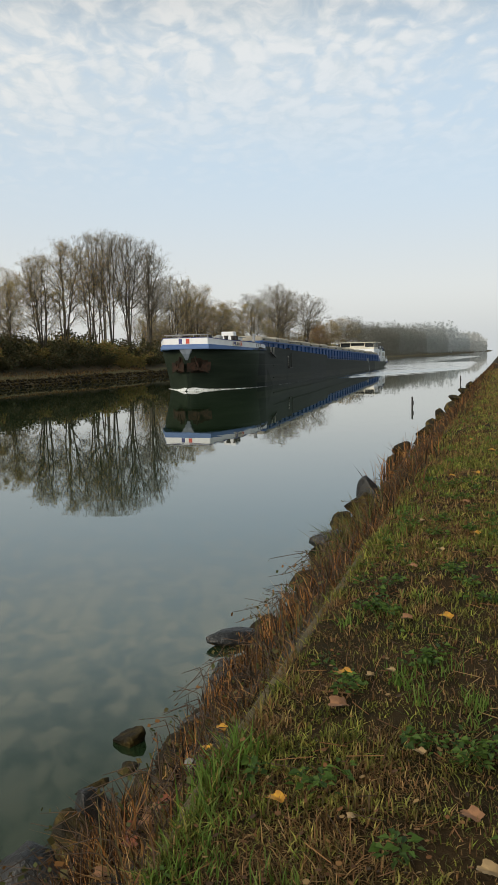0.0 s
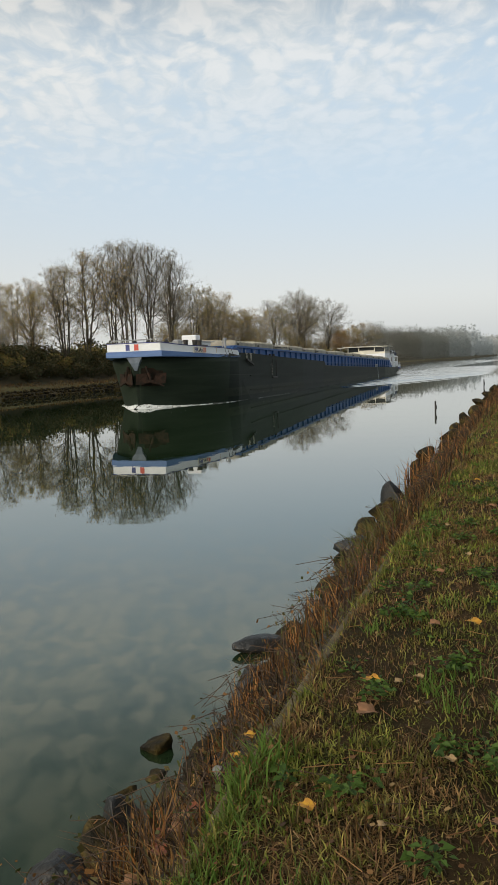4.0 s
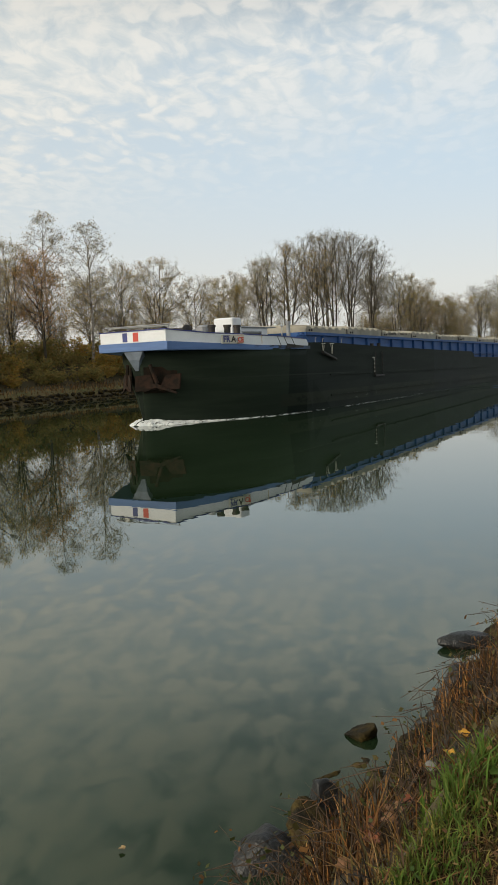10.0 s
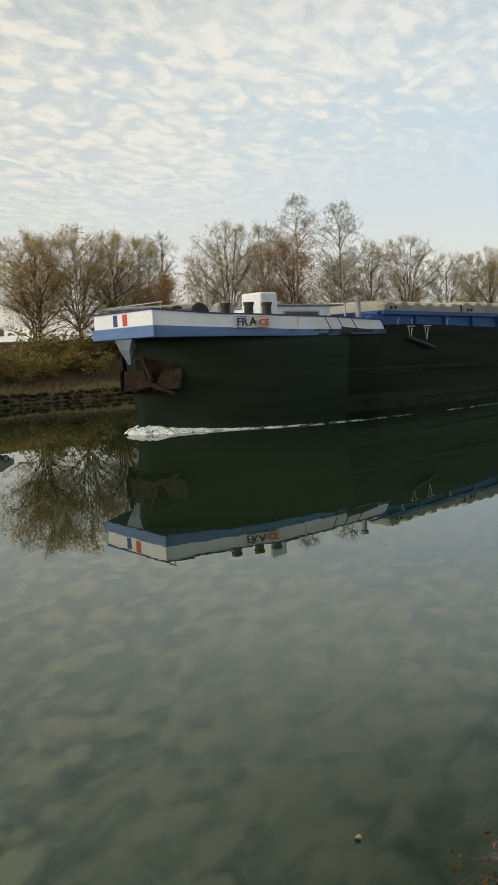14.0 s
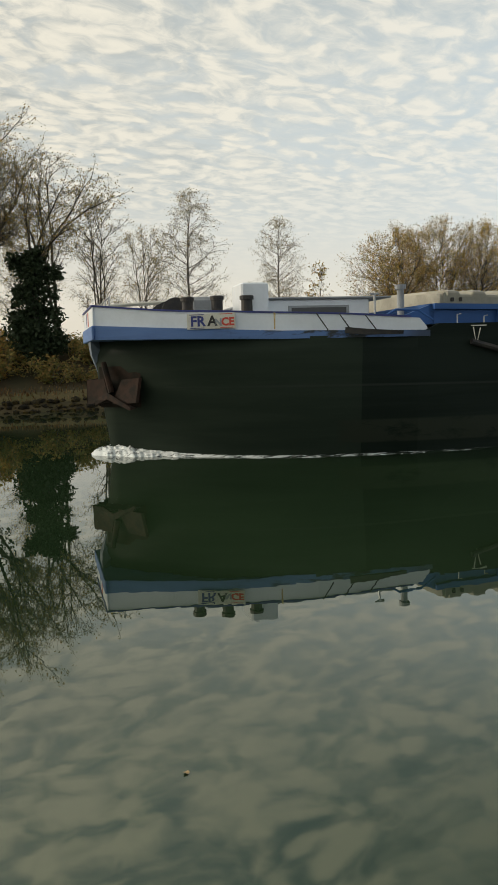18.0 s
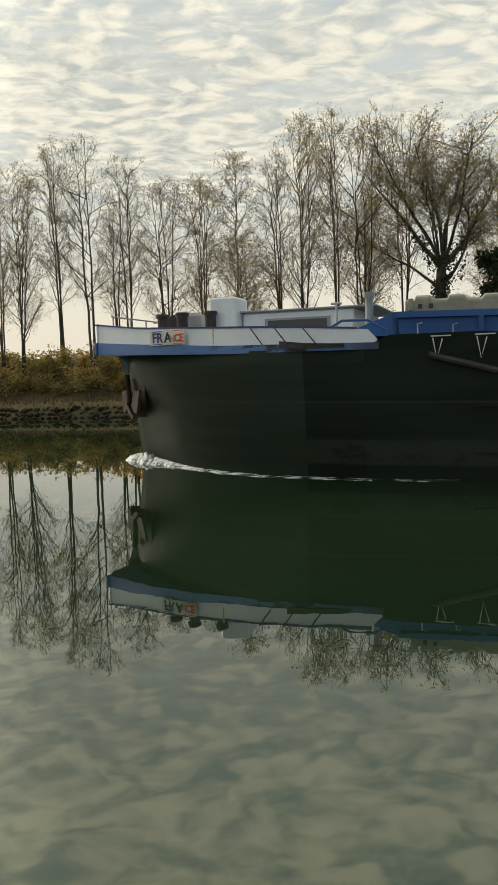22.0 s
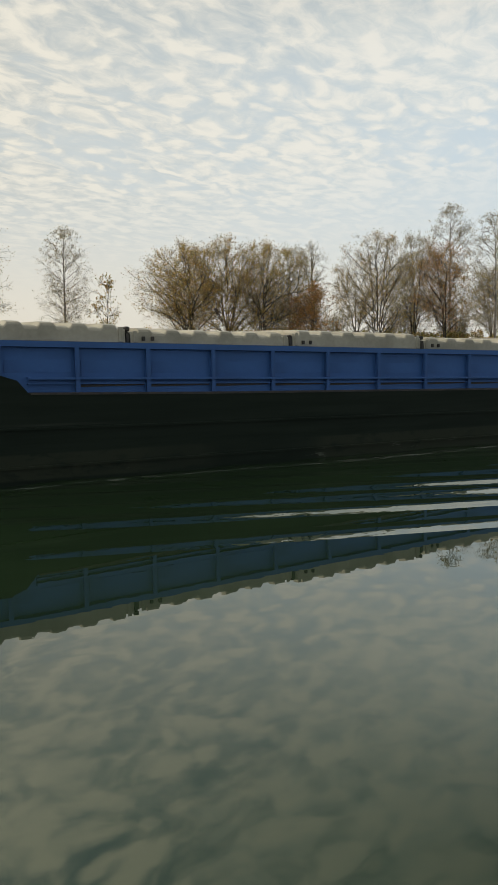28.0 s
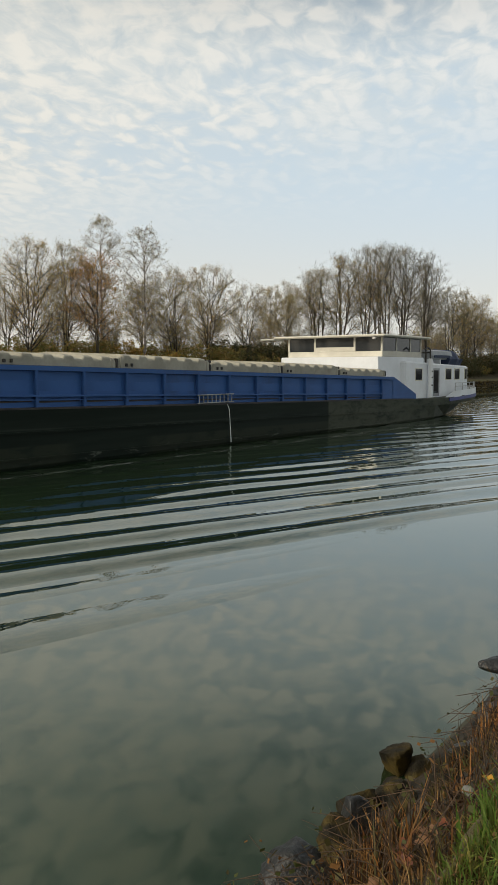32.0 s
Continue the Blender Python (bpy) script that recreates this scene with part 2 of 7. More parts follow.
def hull_mat(name, c1, c2, band=False):
    """Ship's side paint: long scrapes along the hull, old patches low down, weld lines."""
    m = bpy.data.materials.new(name)
    m.use_nodes = True
    n = Nodes(m.node_tree)
    at = n.add("ShaderNodeTexCoord").outputs["Object"]
    xyz = n.add("ShaderNodeSeparateXYZ")
    n.link(at, xyz.inputs[0])
    run = n.vec("MULTIPLY", at, (0.3, 0.16, 2.4))
    base = n.mix(n.ramp(n.noise(run, 1.0, 5.0, 0.6), 0.35, 0.65), c1, c2)
    blot = n.noise(n.vec("MULTIPLY", at, (1, 0.7, 2.0)), 1.4, 6.0, 0.65, 0.4)
    if band:
        worn = n.math("MULTIPLY", n.ramp(blot, 0.47, 0.58), n.ramp(xyz.outputs[1], 2.6, 6.0))
        base = n.mix(worn, base, (0.035, 0.04, 0.045))
        base = n.mix(n.math("MULTIPLY", n.ramp(xyz.outputs[1], 8.2, 9.4), 0.8), base, (0.03, 0.035, 0.04))
    else:
        keel = n.math("MULTIPLY_ADD", xyz.outputs[1], 0.0085, xyz.outputs[2])
        low = n.math("MULTIPLY", n.ramp(keel, 0.46, 0.54), n.ramp(keel, 1.22, 1.14))
        where = n.math("MULTIPLY", n.ramp(xyz.outputs[1], 6.7, 7.0), n.ramp(n.noise(n.vec("MULTIPLY", at, (0, 0.12, 0)), 1.0, 2.0), 0.38, 0.46))
        base = n.mix(n.math("MULTIPLY", n.math("MULTIPLY", low, where), n.ramp(blot, 0.30, 0.50)), base, (0.024, 0.030, 0.021))
        chalk = n.math("MULTIPLY", n.ramp(keel, 0.40, 0.60), n.ramp(keel, 0.95, 0.75))
        chalk = n.math("MULTIPLY", chalk, n.ramp(n.noise(n.vec("MULTIPLY", at, (0.5, 0.55, 2.2)), 1.5, 7.0, 0.7, 0.5), 0.60, 0.68))
        base = n.mix(n.math("MULTIPLY", chalk, n.ramp(xyz.outputs[1], 9.0, 13.0)), base, (0.10, 0.115, 0.095))
        weld = n.math("ABSOLUTE", n.math("SUBTRACT", n.math("MULTIPLY_ADD", xyz.outputs[1], 0.017, xyz.outputs[2]), 2.28))
        line = n.math("MULTIPLY", n.ramp(weld, 0.05, 0.012), n.math("MULTIPLY", n.ramp(n.noise(run, 1.3, 6.0, 0.65), 0.44, 0.62), 0.6))
        base = n.mix(line, base, (0.036, 0.043, 0.036))
        plate = n.math("MULTIPLY", n.ramp(xyz.outputs[1], 29.7, 29.9), n.ramp(xyz.outputs[1], 39.0, 38.8))
        base = n.mix(n.math("MULTIPLY", plate, n.ramp(blot, 0.25, 0.65, 0.3, 0.8)), base, (0.018, 0.024, 0.023))
        stern = n.math("MULTIPLY", n.ramp(xyz.outputs[1], 84.6, 84.8), n.ramp(blot, 0.25, 0.6))
        base = n.mix(n.math("MULTIPLY", stern, 0.75), base, (0.080, 0.088, 0.066))
    b = n.add("ShaderNodeBsdfPrincipled")
    n.link(base, b.inputs["Base Color"])
    b.inputs["Roughness"].default_value = 0.55
    b.inputs["Specular IOR Level"].default_value = 0.35 if band else 0.09
    k = n.add("ShaderNodeBump")
    k.inputs["Strength"].default_value, k.inputs["Distance"].default_value = 0.25, 0.05
    n.link(n.noise(n.vec("MULTIPLY", at, (1, 0.6, 1.2)), 0.9, 3.0), k.inputs["Height"])
    n.link(k.outputs[0], b.inputs["Normal"])
    n.link(b.outputs[0], n.add("ShaderNodeOutputMaterial").inputs[0])
    return m


def foam_mat():
    """White water, torn into holes and threads."""
    m = bpy.data.materials.new("foam")
    m.use_nodes = True
    n = Nodes(m.node_tree)
    at = n.add("ShaderNodeTexCoord").outputs["Object"]
    xyz = n.add("ShaderNodeSeparateXYZ")
    n.link(at, xyz.inputs[0])
    torn = n.noise(n.vec("MULTIPLY", at, (1.6, 0.32, 1.6)), 4.0, 7.0, 0.65, 0.6)
    solid = n.ramp(xyz.outputs[1], 0.5, 9.0, 0.40, 0.56)
    b = n.add("ShaderNodeBsdfPrincipled")
    n.link(n.mix(torn, (0.55, 0.60, 0.60), (0.84, 0.87, 0.88)), b.inputs["Base Color"])
    b.inputs["Roughness"].default_value = 0.7
    n.link(n.math("MULTIPLY", n.ramp(n.math("SUBTRACT", torn, solid), -0.09, 0.07), n.ramp(xyz.outputs[1], 2.0, 34.0, 1.0, 0.16)), b.inputs["Alpha"])
    k = n.add("ShaderNodeBump")
    k.inputs["Strength"].default_value, k.inputs["Distance"].default_value = 0.7, 0.03
    n.link(torn, k.inputs["Height"])
    n.link(k.outputs[0], b.inputs["Normal"])
    n.link(b.outputs[0], n.add("ShaderNodeOutputMaterial").inputs[0])
    return m


def glass_mat(name, tint=(0.02, 0.025, 0.03)):
    m = bpy.data.materials.new(name)
    m.use_nodes = True
    n = Nodes(m.node_tree)
    b = n.add("ShaderNodeBsdfPrincipled")
    b.inputs["Base Color"].default_value = (*tint, 1)
    b.inputs["Roughness"].default_value = 0.05
    n.link(b.outputs[0], n.add("ShaderNodeOutputMaterial").inputs[0])
    return m


M_WATER = water_mat("canal_water", 0.040, 0.05, 0.9, (0.4, 0.7, 1.0), 0.0, soft=1.0, fine=0.24)
M_WAKE = water_mat("rippled_water", 0.11, 0.05, 2.2, (1.0, 0.5, 1.0), 0.0)
M_CHURN = water_mat("churned_water", 0.8, 0.12, 1.6, (1.0, 0.35, 1.0), 0.06, 0.06)
M_FOAM = foam_mat()
M_GRASS = mat("lawn_soil", (0.016, 0.014, 0.006), (0.038, 0.025, 0.012), 2.6, 0.95, bump=0.8, fine=26, grain=0.5, c3=(0.022, 0.016, 0.008), spec=0.1)
M_SLOPE = mat("bank_soil", (0.016, 0.013, 0.008), (0.034, 0.025, 0.014), 3.0, 0.95, bump=0.9, fine=24, grain=0.55)
M_BED = mat("canal_mud", (0.045, 0.045, 0.030), (0.030, 0.032, 0.022), 0.8, 0.95)
M_BERM = mat("berm_grass", (0.085, 0.080, 0.026), (0.11, 0.085, 0.035), 0.5, 0.95, bump=0.8, fine=6, grain=0.4)
M_FARSOIL = mat("embankment_soil", (0.045, 0.042, 0.018), (0.075, 0.055, 0.025), 0.35, 0.95, bump=0.8, fine=4, grain=0.4)
M_ROCK = mat("mossy_rock", (0.016, 0.014, 0.009), (0.078, 0.056, 0.015), 3.2, 0.7, bump=1.0, fine=34, grain=0.6, low=0.42, high=0.62, c3=(0.018, 0.018, 0.016), vary=0.35, spec=0.15)
M_ROCK_GREY = mat("wet_grey_rock", (0.022, 0.024, 0.026), (0.009, 0.0095, 0.010), 5.0, 0.40, bump=1.0, fine=26, grain=0.55, c3=(0.045, 0.048, 0.051), vary=0.2)
M_PALE = mat("pale_stone", (0.17, 0.17, 0.16), (0.11, 0.11, 0.10), 8.0, 0.8, bump=0.5, fine=60)
M_KERB = mat("concrete_edge", (0.125, 0.100, 0.058), (0.07, 0.060, 0.030), 4.0, 0.9, bump=0.5, fine=50, grain=0.35)
M_BARK = mat("bark", (0.050, 0.045, 0.036), (0.105, 0.092, 0.070), 2.0, 0.95, bump=0.6, fine=12, vary=0.25)
M_BIRCH = mat("birch_bark", (0.38, 0.35, 0.31), (0.12, 0.10, 0.08), 2.5, 0.9, bump=0.4, fine=14)
M_TWIG = mat("twigs", (0.125, 0.115, 0.094), (0.180, 0.162, 0.132), 1.0, 0.95, bump=0.0, vary=0.25)
L_SPARSE = leafy("late_leaves", (0.37, 0.28, 0.085), (0.43, 0.28, 0.080), (0.27, 0.25, 0.085), trans=0.5)
L_OLIVE = leafy("olive_leaves", (0.44, 0.33, 0.090), (0.50, 0.32, 0.080), (0.34, 0.30, 0.085), (0.48, 0.27, 0.072), trans=0.55)
L_ORANGE = leafy("orange_leaves", (0.55, 0.27, 0.09), (0.45, 0.23, 0.08), (0.35, 0.25, 0.085), trans=0.55)
L_YELLOW = leafy("yellow_leaves", (0.46, 0.36, 0.09), (0.36, 0.28, 0.08), (0.26, 0.24, 0.08), trans=0.55)
L_IVY = leafy("ivy_leaves", (0.03, 0.045, 0.022), (0.04, 0.06, 0.028), trans=0.2)
L_HEDGE = leafy("hedge_leaves", (0.27, 0.24, 0.080), (0.36, 0.28, 0.092), (0.38, 0.25, 0.090), (0.20, 0.205, 0.074), trans=0.5)
# darker leaf tones for most shrubs farther along the bank
L_HEDGE_DARK = leafy("dark_hedge", (0.072, 0.078, 0.036), (0.10, 0.09, 0.042), (0.125, 0.098, 0.045), (0.052, 0.062, 0.028), trans=0.35)
L_BROWN = leafy("dead_reed", (0.15, 0.066, 0.022), (0.065, 0.034, 0.014), (0.21, 0.115, 0.040), (0.026, 0.017, 0.010), (0.018, 0.013, 0.009), (0.085, 0.042, 0.017), (0.07, 0.060, 0.022), trans=0.2)
L_RUST = leafy("rust_stalks", (0.30, 0.135, 0.040), (0.17, 0.072, 0.024), (0.36, 0.20, 0.075), (0.070, 0.034, 0.015), (0.035, 0.020, 0.011), trans=0.2)
GREENS = ((0.060, 0.092, 0.015), (0.120, 0.155, 0.023), (0.165, 0.175, 0.034), (0.215, 0.180, 0.050))
STRAWS = ((0.055, 0.036, 0.016), (0.170, 0.095, 0.038), (0.250, 0.160, 0.070), (0.100, 0.085, 0.030))
L_GRASS = turf_mat("grass_blades", GREENS, STRAWS, -0.05)
L_STRAW = leafy("straw_blades", (0.27, 0.175, 0.072), (0.19, 0.105, 0.042), (0.13, 0.068, 0.028), (0.07, 0.042, 0.018), (0.11, 0.085, 0.028), trans=0.2)
L_GREEN = leafy("fresh_grass", (0.10, 0.18, 0.03), (0.075, 0.14, 0.022), (0.14, 0.20, 0.045), trans=0.35)
L_SEDGE = leafy("sedge", (0.085, 0.10, 0.03), (0.12, 0.11, 0.04), (0.17, 0.13, 0.055), trans=0.3)
M_HULL = hull_mat("black_hull", (0.0085, 0.0140, 0.0105), (0.0140, 0.0210, 0.0160))
M_FORE = hull_mat("dull_bow_paint", (0.0195, 0.0290, 0.0205), (0.0265, 0.0375, 0.0265))
M_BLUE = mat("blue_paint", (0.040, 0.112, 0.315), (0.033, 0.094, 0.265), 0.5, 0.5, bump=0.06, fine=8, grain=0.12, c3=(0.032, 0.066, 0.17), spec=0.22)
M_BAND = hull_mat("faded_blue_band", (0.11, 0.20, 0.43), (0.085, 0.155, 0.34), band=True)
M_WHITE = mat("white_paint", (0.77, 0.81, 0.86), (0.70, 0.735, 0.78), 0.7, 0.42, bump=0.04, fine=9, grain=0.06)
M_HATCH = mat("weathered_hatch", (0.36, 0.345, 0.29), (0.27, 0.26, 0.215), 0.9, 0.75, bump=0.15, fine=7, grain=0.18, c3=(0.22, 0.20, 0.155))
M_STEEL = mat("galvanised", (0.45, 0.46, 0.46), (0.33, 0.33, 0.33), 4.0, 0.45, 0.7, bump=0.1)
M_DARK = mat("dark_iron", (0.03, 0.03, 0.032), (0.055, 0.048, 0.042), 3.0, 0.6, 0.3, bump=0.2)
M_RUST = mat("rusty_iron", (0.040, 0.022, 0.015), (0.016, 0.013, 0.010), 3.0, 0.85, bump=0.4, fine=18, spec=0.2)
M_POCKET = mat("rust_stained_plate", (0.012, 0.011, 0.008), (0.028, 0.017, 0.011), 2.2, 0.8, bump=0.2, fine=10, spec=0.15)
M_GLASS = glass_mat("window_glass")
M_CREAM = mat("cream_paint", (0.66, 0.64, 0.56), (0.55, 0.53, 0.46), 1.0, 0.5, bump=0.05)
M_RED = mat("red_paint", (0.62, 0.07, 0.04), (0.5, 0.06, 0.04), 2.0, 0.5, bump=0.03)
M_NAVY = mat("navy_paint", (0.035, 0.05, 0.22), (0.03, 0.04, 0.17), 2.0, 0.5, bump=0.03)
M_GREY = mat("grey_paint", (0.30, 0.32, 0.34), (0.24, 0.255, 0.27), 2.0, 0.5, bump=0.05)
M_TARP = mat("dark_blue_cover", (0.03, 0.045, 0.10), (0.02, 0.03, 0.065), 3.0, 0.7, bump=0.4, fine=9)
M_RUSTRUN = mat("rust_run", (0.50, 0.33, 0.12), (0.62, 0.50, 0.28), 6.0, 0.7, bump=0.05)
M_SPRAY = mat("falling_water", (0.75, 0.80, 0.80), (0.6, 0.65, 0.65), 8.0, 0.4, bump=0.1)
M_STEMPLATE = mat("stem_plate", (0.13, 0.165, 0.215), (0.10, 0.125, 0.16), 2.0, 0.6, bump=0.1)

# ---- mesh helpers ----
class Shape:
    """Collects corners and faces of one mesh."""

    def __init__(self):
        self.v, self.f, self.m = [], [], []

    def add(self, verts, faces, slot=0):
        k = len(self.v)
        self.v.extend(tuple(p) for p in verts)
        self.f.extend(tuple(i + k for i in f) for f in faces)
        self.m.extend([slot] * len(faces))
        return self

    def box(self, x0, x1, y0, y1, z0, z1, bev=0.0, slot=0):
        """A box whose upright and upper edges are cut by bev."""
        if not bev:
            v = [(x, y, z) for z in (z0, z1) for x, y in ((x0, y0), (x1, y0), (x1, y1), (x0, y1))]
            return self.add(v, [(3, 2, 1, 0), (4, 5, 6, 7), (0, 1, 5, 4), (1, 2, 6, 5), (2, 3, 7, 6), (3, 0, 4, 7)], slot)
        b = min(bev, (x1 - x0) * 0.45, (y1 - y0) * 0.45, (z1 - z0) * 0.45)
        ring = lambda x0, x1, y0, y1, z: [(x0 + b, y0, z), (x1 - b, y0, z), (x1, y0 + b, z), (x1, y1 - b, z), (x1 - b, y1, z), (x0 + b, y1, z), (x0, y1 - b, z), (x0, y0 + b, z)]
        return self.loft([ring(x0 + b, x1 - b, y0 + b, y1 - b, z0), ring(x0, x1, y0, y1, z0 + b), ring(x0, x1, y0, y1, z1 - b), ring(x0 + b, x1 - b, y0 + b, y1 - b, z1)], True, slot)

    def loft(self, rings, caps=False, slot=0, closed=True):
        n, k = len(rings[0]), len(self.v)
        for r in rings:
            self.v.extend(tuple(p) for p in r)
        new_faces = []
        for a in range(len(rings) - 1):
            for i in range(n if closed else n - 1):
                j = (i + 1) % n
                new_faces.append((k + a * n + i, k + a * n + j, k + (a + 1) * n + j, k + (a + 1) * n + i))
        if caps:
            new_faces.append(tuple(k + i for i in reversed(range(n))))
            new_faces.append(tuple(k + (len(rings) - 1) * n + i for i in range(n)))
        self.f.extend(new_faces)
        self.m.extend([slot] * len(new_faces))
        return self

    def tube(self, pts, radii, sides=6, caps=True, slot=0):
        """A round bar through the points."""
        pts = [Vector(p) for p in pts]
        if not isinstance(radii, (list, tuple)):
            radii = [radii] * len(pts)
        rings = []
        for i, (p, r) in enumerate(zip(pts, radii)):
            d = (pts[min(i + 1, len(pts) - 1)] - pts[max(i - 1, 0)])
            d = d.normalized() if d.length > 1e-9 else Vector((0, 0, 1))
            a = d.cross(Vector((0, 0, 1)) if abs(d.z) < 0.9 else Vector((1, 0, 0))).normalized()
            b = d.cross(a)
            rings.append([p + r * (math.cos(t) * a + math.sin(t) * b) for t in (2 * math.pi * s / sides for s in range(sides))])
        return self.loft(rings, caps, slot)

    def mesh(self, name, *mats, smooth=False):
        me = bpy.data.meshes.new(name)
        me.from_pydata(self.v, [], self.f)
        for m in mats:
            me.materials.append(m)
        if len(mats) > 1:
            me.polygons.foreach_set("material_index", self.m)
        if smooth:
            me.polygons.foreach_set("use_smooth", [True] * len(self.f))
        me.update()
        return me


def part(name, shape, material, parent, label="", smooth=False):
    """Links a shape as one mesh under its thing."""
    mats = material if isinstance(material, (list, tuple)) else [material]
    ob = new(name, shape if isinstance(shape, bpy.types.Mesh) else shape.mesh(name, *mats, smooth=smooth))
    ob.parent = parent
    return tagged(ob, label) if label else ob


def thing(name, shape, material, label, category, group="", kind="", smooth=False):
    mats = material if isinstance(material, (list, tuple)) else [material]
    return tagged(new(name, shape if isinstance(shape, bpy.types.Mesh) else shape.mesh(name, *mats, smooth=smooth)), label, category, group, kind)


def lettering(name, text, size, material, parent, m, depth=0.006, bold=0.0):
    """Raised letters as a mesh, readable from the pose's +z side."""
    cu = bpy.data.curves.new(name, "FONT")
    cu.body, cu.size, cu.extrude, cu.align_x, cu.resolution_u = text, size, depth, "LEFT", 2
    cu.offset = bold
    tmp = bpy.data.objects.new(name, cu)
    scene.collection.objects.link(tmp)
    me = bpy.data.meshes.new_from_object(tmp.evaluated_get(bpy.context.evaluated_depsgraph_get()))
    bpy.data.objects.remove(tmp)
    me.materials.clear()
    me.materials.append(material)
    ob = part(name, me, material, parent)
    ob.matrix_local = m
    return ob


def lerp(table, v):
    """Straight between the pairs of a table."""
    for (a, p), (b, q) in zip(table, table[1:]):
        if v <= b:
            return p + (q - p) * max(0.0, (v - a) / (b - a))
    return table[-1][1]


# ---- ground and water ----
NEAR_EDGE, NEAR_WATER, FAR_WATER = -1.06, -2.85, -52.5


def ground():
    """One sheet: lawn, near slope, canal bed, far berm, embankment and the land behind it."""
    prof = [(3000, 1.5, 0), (60, 1.5, 0), (12, 1.5, 0), (4, 1.5, 0), (1.5, 1.5, 0), (0.5, 1.5, 0), (0, 1.49, 0), (-0.5, 1.47, 0), (NEAR_EDGE, 1.40, 1), (-1.4, 1.04, 1), (-1.9, 0.50, 1), (-2.35, 0.06, 1), (-2.7, -0.14, 1), (-3.6, -0.5, 2),
            (-7, -2.2, 2), (-45, -2.6, 2), (-51, -0.7, 2), (FAR_WATER, -0.02, 3), (-53.6, 0.62, 3), (-54.4, 1.05, 4), (-56.2, 1.2, 4), (-58.0, 1.5, 5), (-61, 3.1, 5), (-64, 4.6, 5), (-67, 4.8, 4), (-90, 4.8, 4), (-300, 4.8, 4), (-3000, 5.0, 4)]
    ys = [-2500, -600, -250, -120] + [-80 + 4 * i for i in range(20)] + [0.8 * i for i in range(1, 60)] + [50 + 8 * i for i in range(30)] + [300, 360, 450, 600, 900, 1500, 3000, 4500]
    s = Shape()
    for y in ys:
        for x, z, _ in prof:
            k = min(1.0, 60.0 / (abs(y) + 60.0))
            dx = dz = 0.0
            if -4 < x < 5:
                dz = 0.05 * noise.noise((x * 0.9, y * 0.5, 3)) + (0.12 * noise.noise((x * 2.1, y * 1.1, 7)) if -2.6 < x < -1.2 else 0)
            elif -70 < x < -50:
                dz = 0.22 * noise.noise((x * 0.3, y * 0.16, 9)) * (1 if x < -53 else 0.2)
                dx = 0.5 * noise.noise((0, y * 0.12, 4))
            s.v.append((x + dx, y, z + dz))
    w = len(prof)
    for j in range(len(ys) - 1):
        for i in range(w - 1):
            s.f.append((j * w + i, (j + 1) * w + i, (j + 1) * w + i + 1, j * w + i + 1))
            s.m.append(prof[i + 1][2] if i >= 8 else 0)
    ob = thing("ground", s, [M_GRASS, M_SLOPE, M_BED, M_FARSOIL, M_BERM, M_FARSOIL], "grassy canal banks with a sloping edge and a wooded embankment", "ground", kind="structure", smooth=True)
    return ob


def water():
    s = Shape()
    xs, ys = [-53.4, -40, -26, -14, -7, -2.2], [-2500, -300, -60, -20, 0, 20, 60, 200, 800, 4400]
    for y in ys:
        for x in xs:
            s.v.append((x, y, 0))
    w = len(xs)
    s.f = [(j * w + i, j * w + i + 1, (j + 1) * w + i + 1, (j + 1) * w + i) for j in range(len(ys) - 1) for i in range(w - 1)]
    s.m = [0] * len(s.f)
    return thing("water", s, M_WATER, "still green-grey canal water mirroring the cloudy sky", "water", kind="structure")


ground()
WATER = water()

# ---- the barge: built with its bow at y = 0, y running aft, its water line at z = 0, the side to the camera at +x ----
HALF, LENGTH = 4.75, 105.0
TRIM = -0.0225  # the hull sits bow high


def coam_top(v):
    return 4.5 + TRIM * (v - 10)


GUNWALE = [(0, 3.72), (5, 3.62), (9.5, 3.58), (10, 3.96), (18.6, 3.60), (31.6, 3.15), (39.6, 2.90), (40.0, 2.42), (44, 2.30), (70, 1.74), (93, 1.32), (97, 1.20), (101, 1.22), (108.3, 1.42)]
DECK_HALF = [(0.0, 2.15), (2.1, 3.28), (3.5, 3.90), (6, 4.50), (9.0, 4.75), (98, 4.75), (102, 4.72), (105, 4.55), (107, 4.2), (108.3, 3.6)]
BULWARK_TOP = [(0, 4.70), (2.1, 4.45), (5, 4.30), (7.2, 4.20), (9.3, 4.06)]
BULWARK_FOOT = [(0, 4.14), (2.1, 3.98), (5, 3.80), (9.5, 3.70)]
BAND_FOOT = [(0, 3.72), (2.1, 3.66), (5, 3.56), (9.5, 3.52)]


def outline(v0, v1, step, grow=0.0):
    """The deck's edge on the camera's side, from v0 aft to v1."""
    n = max(1, int((v1 - v0) / step))
    return [(lerp(DECK_HALF, v0 + (v1 - v0) * i / n) + grow, v0 + (v1 - v0) * i / n) for i in range(n + 1)]


